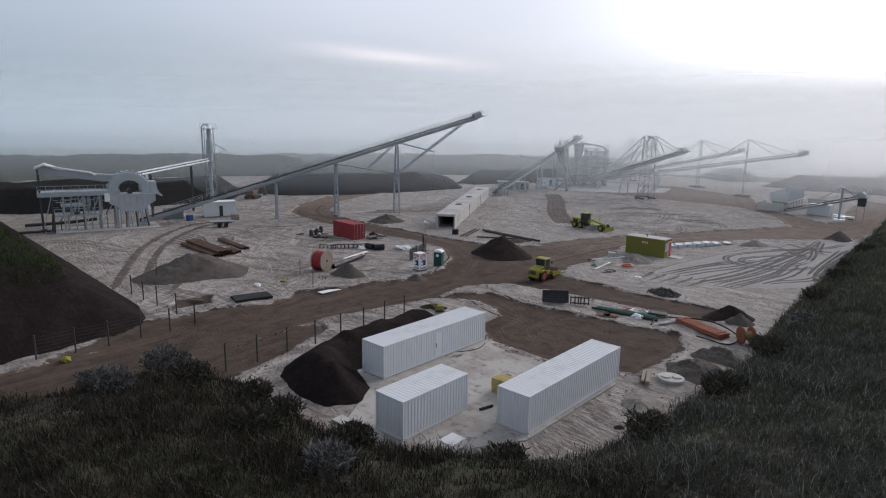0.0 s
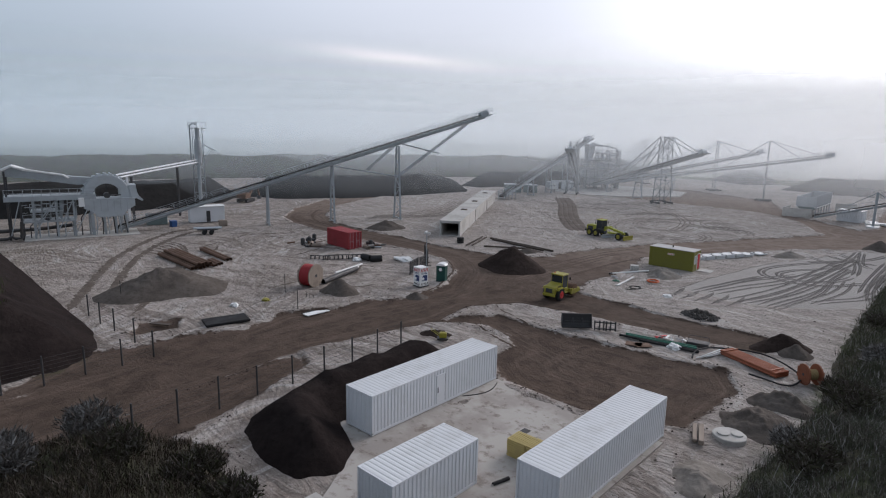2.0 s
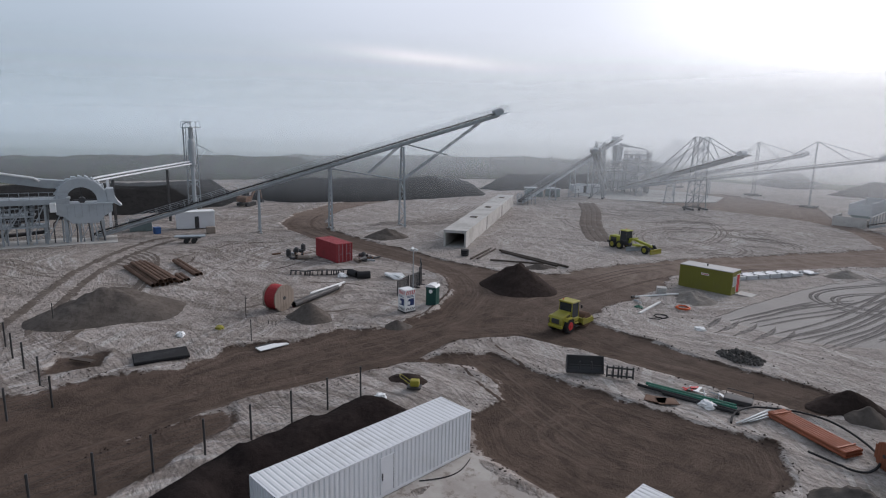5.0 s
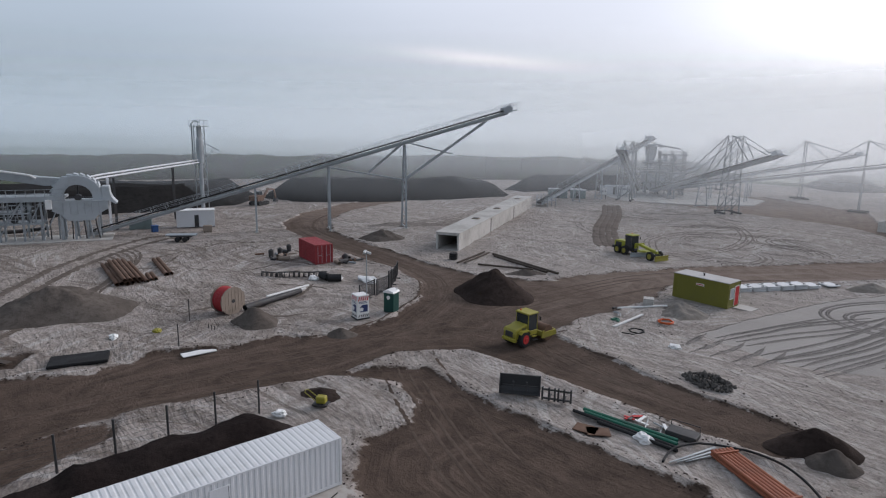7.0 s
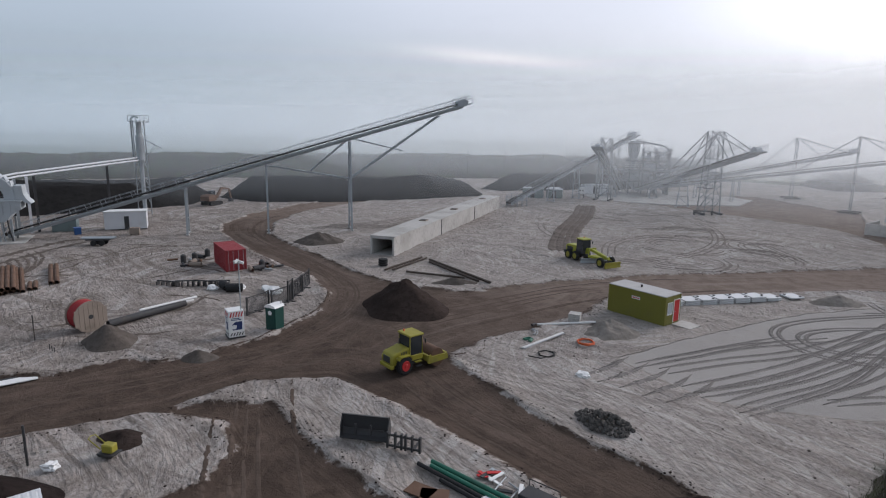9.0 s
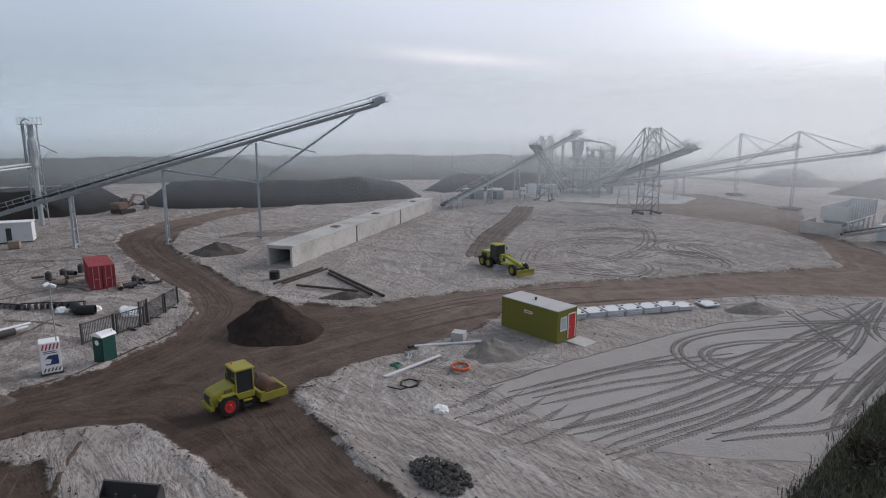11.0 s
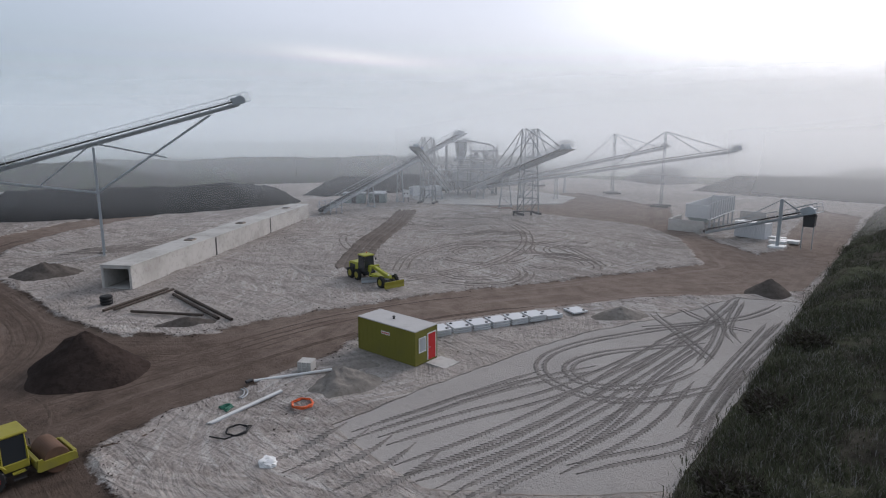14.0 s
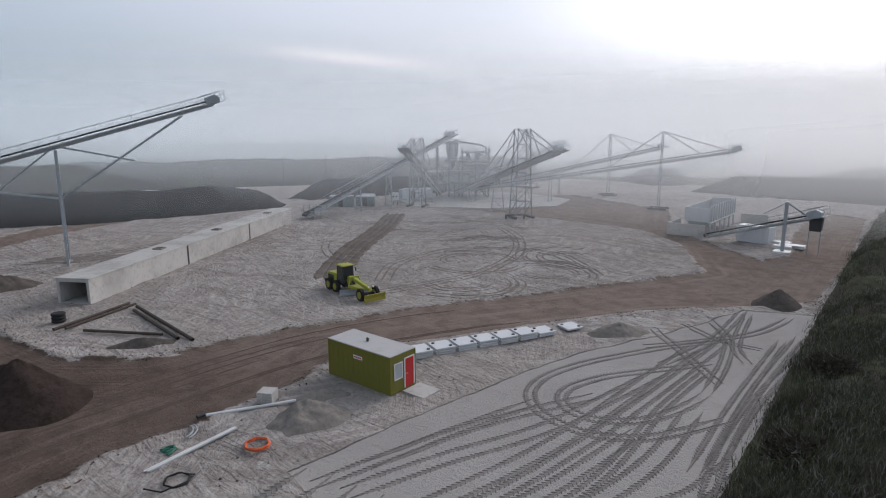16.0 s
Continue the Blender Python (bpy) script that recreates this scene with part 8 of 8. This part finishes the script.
def on_bank(x, y):
    return float(near_bank(np.array([[x]]), np.array([[y]]))[0, 0])


for i, (x, y, r, h, grey) in enumerate(((-39.2, 18.2, 1.6, 2.4, 1), (-40.8, 14.6, 1.4, 1.8, 1), (-36.4, 14.0, 1.3, 1.6, 1), (-33.0, 20.6, 1.6, 1.7, 0), (-29.4, 20.6, 1.4, 1.4, 0), (-24.0, 21.6, 1.3, 1.3, 0), (-20.8, 17.6, 1.2, 1.5, 1),
                                        (-17.2, 26.4, 1.2, 1.2, 0), (-12.4, 33.5, 1.5, 1.6, 0), (-11.2, 42.4, 1.6, 1.8, 0), (-10.8, 52.0, 1.7, 1.9, 0), (-10.6, 62.5, 1.6, 1.8, 1), (-11.8, 74.0, 1.6, 1.7, 0), (-11.6, 84.5, 1.5, 1.6, 0),
                                        (-12.0, 95.0, 1.7, 1.8, 0), (-12.2, 108.0, 1.6, 1.7, 0), (-35.6, 18.0, 1.7, 1.6, 0), (-27.0, 17.6, 1.5, 1.4, 0), (-13.0, 46.8, 1.2, 1.3, 1), (-12.4, 57.0, 1.2, 1.5, 0))):
    shrub(x, y, on_bank(x, y) - 0.1, r, h, MAT["shrub"] if grey else MAT["brown_shrub"], "bare frosted grey shrub on the embankment" if grey else "dark brown leafless shrub on the embankment", 40 + i, 190 if grey else 150)


# ---- tyre tracks pressed into the sand ----
def ground_z(px, py):
    px, py = np.asarray(px, float), np.asarray(py, float)
    dr = np.max([signed(px, py, p) for p in ROAD], axis=0)
    return ground_height(px, py, dr, signed(px, py, FIELD))


# darker than the field: the rough tread's shading is put into the colour
TREAD = earth("shade_toned_sand", (0.27, 0.248, 0.229), (0.22, 0.2, 0.184), (0.32, 0.298, 0.277), 1.0, 0.04)
TREAD_PALE = earth("loose_pale_sand", (0.36, 0.335, 0.31), (0.3, 0.275, 0.255), (0.44, 0.41, 0.38), 1.0, 0.04)
TREAD_DARK = earth("scraped_brown_sand", (0.15, 0.125, 0.108), (0.115, 0.095, 0.08), (0.22, 0.19, 0.17), 1.0, 0.05)
SCRAPE = earth("scraped_darker_sand", (0.25, 0.22, 0.198), (0.2, 0.174, 0.156), (0.33, 0.3, 0.275), 1.0, 0.05)
STRIP = earth("turned_damp_sand", (0.185, 0.158, 0.14), (0.15, 0.126, 0.11), (0.24, 0.21, 0.19), 1.0, 0.05)
ROAD_RUT = earth("wheel_rut_earth", (0.11, 0.083, 0.068), (0.085, 0.064, 0.052), (0.16, 0.128, 0.106), 1.0, 0.05)


def tracks(paths, width, bars, name, label, material, lift=0.012, seed=0):
    """Ribbons along paths, each with chevron tread bars; joined as one."""
    rs = np.random.RandomState(seed)
    vs, fs = [], []
    for path in paths:
        p = np.array(path, float)
        seg = np.hypot(*np.diff(p, axis=0).T)
        s = np.concatenate([[0], np.cumsum(seg)])
        step = 0.3 if bars else 0.5
        u = np.arange(0, s[-1], step)
        x, y = np.interp(u, s, p[:, 0]), np.interp(u, s, p[:, 1])
        tx, ty = np.gradient(x), np.gradient(y)
        ln = np.hypot(tx, ty) + 1e-9
        nx, ny = -ty / ln, tx / ln
        wob = width / 2 * (1 + 0.25 * (rs.rand(len(u)) - 0.5))
        fade = np.clip(np.minimum(u, u[-1] - u) / 2.0, 0.12, 1)
        wob = wob * fade
        i0 = len(vs)
        rows = []
        for o in (-1, -0.35, 0.35, 1):
            ex, ey = x + nx * wob * o, y + ny * wob * o
            ez = ground_z(ex, ey) + (lift if abs(o) < 1 else -0.02)
            rows.append(np.stack([ex, ey, ez], -1))
        vs += [tuple(v) for k in range(len(u)) for v in (rows[0][k], rows[1][k], rows[2][k], rows[3][k])]
        for k in range(len(u) - 1):
            a = i0 + 4 * k
            for j in range(3):
                fs.append((a + j, a + j + 1, a + j + 5, a + j + 4))
        if bars:
            for k in range(len(u)):
                for side_ in (-1, 1):
                    c0 = np.array((x[k], y[k]))
                    n_, t_ = np.array((nx[k], ny[k])), np.array((tx[k], ty[k])) / ln[k]
                    a0, a1 = c0 + n_ * side_ * 0.03, c0 + n_ * side_ * wob[k] * 0.95 - t_ * 0.16
                    z = rows[1][k][2]
                    d = t_ * 0.055
                    i = len(vs)
                    vs += [(*(a0 - d), z - 0.01), (*(a0 + d), z - 0.01), (*(a1 + d), z - 0.01), (*(a1 - d), z - 0.01),
                           (*(a0 - d * 0.4), z + 0.028), (*(a0 + d * 0.4), z + 0.028), (*(a1 + d * 0.4), z + 0.028), (*(a1 - d * 0.4), z + 0.028)]
                    fs += [(i, i + 1, i + 5, i + 4), (i + 1, i + 2, i + 6, i + 5), (i + 2, i + 3, i + 7, i + 6), (i + 3, i, i + 4, i + 7), (i + 4, i + 5, i + 6, i + 7)]
    me = bpy.data.meshes.new(name)
    me.from_pydata(vs, [], fs)
    me.materials.append(material)
    return tagged(new(name, me), label, "tracks", kind="stuff")


def smooth_path(p, off):
    p = np.array(p, float)
    t = np.linspace(0, len(p) - 1, len(p) * 5)
    x, y = np.interp(t, range(len(p)), p[:, 0]), np.interp(t, range(len(p)), p[:, 1])
    for _ in range(6):
        x[1:-1], y[1:-1] = (x[:-2] + x[1:-1] * 2 + x[2:]) / 4, (y[:-2] + y[1:-1] * 2 + y[2:]) / 4
    tx, ty = np.gradient(x), np.gradient(y)
    ln = np.hypot(tx, ty) + 1e-9
    return list(zip(x - ty / ln * off, y + tx / ln * off))


rs = np.random.RandomState(21)
FAN = [[(-31.3, 81.0), (-29.9, 86.4), (-28.2, 92.0), (-26.7, 95.1), (-24.6, 99.5)], [(-29.5, 81.5), (-27.7, 87.1), (-25.2, 92.4), (-23.8, 99.5), (-22.7, 106.7)],
       [(-26.8, 80.0), (-25.4, 84.4), (-23.7, 92.0), (-23.0, 104.0), (-22.4, 113.9)], [(-25.8, 79.6), (-23.7, 85.2), (-22.4, 93.9), (-21.5, 105.3), (-20.8, 118.4)],
       [(-23.7, 79.7), (-23.2, 82.8), (-21.7, 88.1), (-20.6, 96.2)], [(-22.5, 79.1), (-21.8, 82.4), (-20.5, 87.9), (-20.2, 92.7), (-20.7, 99.7), (-20.1, 108.9)],
       [(-20.5, 85.1), (-19.3, 89.5), (-18.6, 94.0), (-18.9, 101.2)], [(-19.7, 85.8), (-18.0, 88.8), (-16.0, 91.6), (-15.3, 96.8)],
       [(-30.4, 84.0), (-29.0, 90.0), (-27.4, 96.0)]]
LOOPS = [[(-21.0, 116.0), (-23.5, 112.9), (-27.7, 105.1), (-29.2, 100.0), (-28.5, 96.6), (-26.4, 94.4), (-22.8, 93.5), (-19.5, 95.1), (-17.5, 98.4), (-16.2, 101.2)],
         [(-20.5, 110.0), (-22.7, 106.7), (-25.4, 103.2), (-26.8, 99.7), (-26.5, 97.3), (-24.8, 95.7), (-22.6, 95.6), (-20.2, 97.4), (-18.8, 100.8), (-18.4, 104.0)],
         [(-14.9, 120.4), (-16.2, 105.4), (-16.1, 94.0)], [(-16.1, 120.8), (-16.6, 107.2), (-16.2, 97.5), (-15.4, 90.5)], [(-17.1, 119.1), (-17.1, 102.7), (-16.7, 93.5)]]
UPPER = [[(-26.4, 115.0), (-24.1, 112.5), (-21.2, 109.2), (-18.6, 106.0)], [(-21.1, 125.5), (-20.4, 119.0), (-19.8, 114.6), (-18.0, 111.4)], [(-21.8, 126.9), (-21.6, 120.0), (-21.8, 114.4), (-23.2, 107.4)],
         [(-24.6, 118.0), (-21.0, 115.5), (-17.6, 115.4)], [(-23.4, 121.0), (-20.6, 117.0), (-19.4, 110.0), (-19.0, 104.0)], [(-17.8, 126.0), (-19.0, 120.0), (-22.4, 115.0), (-25.6, 110.6)]]
field_paths = []
for path in FAN:
    field_paths += [smooth_path(path, o + 0.12 * rs.randn()) for o in (0.0, -0.75)]
for path in LOOPS + UPPER:
    field_paths += [smooth_path(path, o) for o in (0.0, 0.62)]
tracks(field_paths, 0.42, True, "tyre_tracks", "chevron tyre tracks pressed into smooth sand", TREAD, 0.012, 1)
edge_paths = []
for k in range(5):
    edge_paths.append([(-32.5 + k * 1.6 + 0.4 * math.sin(q * 3), 75.5 + q * 6 + k * 0.3) for q in np.linspace(0, 1, 8)])
tracks(edge_paths, 0.6, True, "tyre_tracks", "churned tyre tracks at the field's near edge", TREAD, 0.012, 2)
# curved scrapes left by machines on the large central sand pad
pad, pale_pad = [], []
for k in range(56):
    cx, cy = -62 - rs.rand() * 34, 92 + rs.rand() * 66
    if cx < -60 - (cy - 86) * 0.62 + 4 and cy < 140 or cx + 62 > (140 - cy) * 0.3 + 14:
        continue
    r, a0 = 6 + rs.rand() * 22, rs.rand() * 6.28
    a1 = a0 + (5 + rs.rand() * 16) / r
    path = [(cx + r * (math.cos(a) - math.cos((a0 + a1) / 2)), cy + r * (math.sin(a) - math.sin((a0 + a1) / 2))) for a in np.linspace(a0, a1, 12)]
    (pad, pad, pale_pad)[k % 3].append(path)
for cx, cy in ((-45, 128), (-50, 118), (-46, 138), (-56, 128), (-60, 140)):
    for r in (4.0, 4.9, 7.0, 7.8):
        a0 = rs.rand() * 6
        pad.append([(cx + r * math.cos(a), cy + r * 0.9 * math.sin(a)) for a in np.linspace(a0, a0 + 2.2, 14)])
for k in range(9):
    pad.append([(-100 - k * 1.2 + 10 * math.sin(q * 2.2 + k * 0.12), 88 + k * 0.6 + q * 34) for q in np.linspace(0, 1, 12)])
pad = [smooth_path(p, o + 0.1 * rs.randn()) for p in pad for o in (0.0, 0.9)]
pad += [smooth_path(p, o) for p in ([(-55.5, 105), (-52, 114), (-50.5, 124), (-53, 136), (-60, 147), (-68, 154)], [(-57, 112), (-63, 120), (-64, 131), (-58, 138), (-49, 140), (-42, 134)])
        for o in (-1.0, 0.0, 0.8)]
tracks(pad, 0.34, False, "wheel_scrapes", "curved darker wheel scrapes on the sand pad", SCRAPE, 0.035, 3)
tracks(pale_pad, 1.2, False, "sand_ridges", "curved pale ridges of loose sand", TREAD_PALE, 0.05, 4)
tracks([smooth_path([(-62.5, 109), (-66.5, 113.5), (-70, 118), (-75, 125), (-80.5, 134), (-86, 143), (-95, 155)], o) for o in (-1.6, -0.55, 0.5, 1.55)], 1.5, False, "graded_strip", "freshly graded darker strip of sand", STRIP, 0.09, 5)
# sandy lot on the near left: wheel arcs towards the pipe stack
lot = []
for k in range(7):
    lot.append([(-66 - k * 1.5 - 30 * q, 30 + k * 0.9 + 14 * math.sin(q * 1.9)) for q in np.linspace(0, 1, 14)])
for k in range(26):
    cx, cy = -58 - rs.rand() * 40, 38 + rs.rand() * 30
    a = rs.rand() * 6.28
    ln = 2 + rs.rand() * 7
    lot.append([(cx + math.cos(a + 0.25 * q) * ln * q, cy + math.sin(a + 0.25 * q) * ln * q) for q in np.linspace(0, 1, 8)])
tracks([smooth_path([(-71, 27.5), (-78, 31.0), (-84, 34.2), (-93.3, 39.5), (-101, 45.8), (-107, 52.0), (-110, 60)], o) for o in (-1.5, 1.3)], 1.5, False, "wheel_scrapes", "broad brown wheel ruts curving across the sandy lot", TREAD_DARK, 0.02, 16)
tracks(lot, 0.6, False, "wheel_scrapes", "dark wheel ruts across the sandy lot", TREAD_DARK, 0.02, 6)
# ruts along the roads
ruts = []
main = [(-49.4, 0), (-49.3, 18), (-49.8, 30), (-50.0, 42), (-48.8, 54), (-48.5, 62), (-48.2, 72), (-48.0, 82), (-47.4, 92), (-44.6, 101), (-38.6, 112), (-31, 124), (-24, 134), (-20.5, 146), (-20.5, 180)]
west = [(-49.0, 46), (-50.5, 58), (-56, 69), (-64, 74.6), (-78, 75.8), (-94, 76.2), (-106, 78), (-116, 85), (-124, 96), (-131, 112)]
east = [(-47, 66), (-42, 66.4), (-34, 65.4), (-26, 65.6), (-20, 66.2)]
yard = [(-46, 57), (-40, 54.2), (-32, 51), (-25, 49), (-20, 50)]
for path, spread in ((main, 3.0), (west, 2.4), (east, 1.6), (yard, 2.4)):
    for k in range(6):
        off = (rs.rand() - 0.5) * 2 * spread
        sp = smooth_path(path, off)
        i0 = int(rs.rand() * len(sp) * 0.4)
        i1 = min(len(sp), i0 + int(len(sp) * (0.3 + 0.4 * rs.rand())))
        ruts.append(sp[i0:i1])
for cx, cy, r, a0, a1 in ((-50, 62, 7, 0.2, 1.8), (-50, 62, 8.8, 0.2, 1.8), (-44, 72, 6, 2.6, 4.2), (-44, 72, 7.8, 2.6, 4.4), (-42.4, 72.4, 2.2, -1.4, 1.2)):
    ruts.append([(cx + r * math.cos(a), cy + r * math.sin(a)) for a in np.linspace(a0, a1, 14)])
tracks(ruts, 0.4, False, "wheel_ruts", "dark wheel ruts along the brown earth roads", ROAD_RUT, 0.01, 7)


# ---- clods of earth and sand, thickest along the road edges ----
def clods(name, count, size, material, label, seed, edge):
    rs = np.random.RandomState(seed)
    X, Y = -100 + rs.rand(count * 12) * 85, 22 + rs.rand(count * 12) * 115
    dr = np.max([signed(X, Y, p) for p in ROAD], axis=0)
    df = signed(X, Y, FIELD)
    ok = (np.abs(dr + 0.3) < 0.7 if edge else dr < -0.8) & (df < -0.5)
    ok &= fbm(X, Y, 0.15, seed + 1) > (0.35 if edge else 0.5)
    X, Y = X[ok][:count], Y[ok][:count]
    Z = ground_z(X, Y)
    vs, fs = [], []
    for x, y, z in zip(X, Y, Z):
        s = size * (0.4 + rs.rand() ** 2 * 1.4)
        i = len(vs)
        for dx, dy, dz in ((1, 0, 0.1), (0.2, 1, 0.2), (-1, 0.1, 0.1), (-0.1, -1, 0.15), (0.1, 0.1, 0.8), (0, 0, -0.6)):
            j = 0.7 + rs.rand() * 0.6
            vs.append((x + dx * s * j, y + dy * s * j, z + dz * s * j))
        for a, b in ((0, 1), (1, 2), (2, 3), (3, 0)):
            fs += [(i + a, i + b, i + 4), (i + b, i + a, i + 5)]
    me = bpy.data.meshes.new(name)
    me.from_pydata(vs, [], fs)
    me.materials.append(material)
    return tagged(new(name, me), label, "clods", kind="stuff")


clods("earth_clods", 5200, 0.05, MAT["soil_brown"], "dark earth clods along the road edges", 101, True)
clods("sand_clods", 2400, 0.07, MAT["pale_sand"], "pale clods of trampled sand", 111, False)
clods("sand_clods", 1000, 0.06, MAT["grey_sand"], "grey clods of damp sand", 121, False)


# ---- mist: thin layered translucent sheets standing in for haze, denser with distance and towards the sun ----
veil = bpy.data.materials.new("thin_mist")
veil.use_nodes = True
vn, vl = veil.node_tree.nodes, veil.node_tree.links
vn.clear()
vgeo = vn.new("ShaderNodeNewGeometry")


def vrange(v, a, b, c, d):
    n = vn.new("ShaderNodeMapRange")
    n.interpolation_type = "SMOOTHSTEP"
    for key, value in (("From Min", a), ("From Max", b), ("To Min", c), ("To Max", d)):
        n.inputs[key].default_value = value
    vl.new(v, n.inputs["Value"])
    return n.outputs[0]


def vmul(a, b):
    n = vn.new("ShaderNodeMath")
    n.operation = "MULTIPLY"
    vl.new(a, n.inputs[0])
    vl.new(b, n.inputs[1])
    return n.outputs[0]


patch = vn.new("ShaderNodeTexNoise")
patch.inputs["Scale"].default_value, patch.inputs["Detail"].default_value = 0.012, 2.0
vl.new(vgeo.outputs["Position"], patch.inputs["Vector"])
thick = vn.new("ShaderNodeAttribute")
thick.attribute_name = "thickness"
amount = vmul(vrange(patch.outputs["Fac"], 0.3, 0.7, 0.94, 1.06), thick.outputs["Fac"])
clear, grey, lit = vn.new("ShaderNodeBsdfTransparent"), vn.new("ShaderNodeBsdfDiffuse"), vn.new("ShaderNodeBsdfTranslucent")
# sunlit warmth on one side, blue on the other, put into the veil colour
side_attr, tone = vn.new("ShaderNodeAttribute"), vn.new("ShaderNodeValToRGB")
side_attr.attribute_name = "sun_tint"
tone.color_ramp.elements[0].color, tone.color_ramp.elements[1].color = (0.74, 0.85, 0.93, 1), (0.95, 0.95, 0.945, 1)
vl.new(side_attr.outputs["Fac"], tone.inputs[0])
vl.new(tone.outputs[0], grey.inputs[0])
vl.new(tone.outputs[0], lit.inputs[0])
half, mixed = vn.new("ShaderNodeMixShader"), vn.new("ShaderNodeMixShader")
half.inputs[0].default_value = 0.68
vl.new(grey.outputs[0], half.inputs[1])
vl.new(lit.outputs[0], half.inputs[2])
vl.new(amount, mixed.inputs[0])
vl.new(clear.outputs[0], mixed.inputs[1])
vl.new(half.outputs[0], mixed.inputs[2])
vl.new(mixed.outputs[0], vn.new("ShaderNodeOutputMaterial").inputs["Surface"])
AHEAD = Vector((-0.62, 0.785, 0)).normalized()
ACROSS = Vector((AHEAD.y, -AHEAD.x, 0))
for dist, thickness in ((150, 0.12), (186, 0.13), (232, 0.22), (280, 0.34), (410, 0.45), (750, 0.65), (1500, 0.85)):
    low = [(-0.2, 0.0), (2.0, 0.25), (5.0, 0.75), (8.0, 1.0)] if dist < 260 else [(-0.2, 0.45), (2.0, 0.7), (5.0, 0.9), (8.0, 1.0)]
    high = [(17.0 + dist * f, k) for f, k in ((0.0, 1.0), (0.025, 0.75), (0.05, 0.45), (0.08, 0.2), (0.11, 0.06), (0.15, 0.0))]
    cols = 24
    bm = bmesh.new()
    grid, dens, sun_tint = [], [], []
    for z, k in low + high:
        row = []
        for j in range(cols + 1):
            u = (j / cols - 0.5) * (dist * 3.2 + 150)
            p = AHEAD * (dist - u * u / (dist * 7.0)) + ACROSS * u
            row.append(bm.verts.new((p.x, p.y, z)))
            # thicker towards the sun, to imitate brighter scattering there
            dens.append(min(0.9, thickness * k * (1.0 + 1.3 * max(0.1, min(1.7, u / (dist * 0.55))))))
            sun_tint.append(max(0.0, min(1.0, 0.5 + 0.7 * u / dist)))
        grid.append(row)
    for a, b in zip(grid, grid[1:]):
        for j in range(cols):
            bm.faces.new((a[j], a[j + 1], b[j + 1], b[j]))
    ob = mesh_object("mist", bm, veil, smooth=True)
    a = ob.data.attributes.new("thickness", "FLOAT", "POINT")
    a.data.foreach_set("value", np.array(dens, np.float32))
    a = ob.data.attributes.new("sun_tint", "FLOAT", "POINT")
    a.data.foreach_set("value", np.array(sun_tint, np.float32))
    tagged(ob, "thin grey veil sheet standing in for mist over the site", "mist", kind="stuff")
scene.cycles.transparent_max_bounces = 32
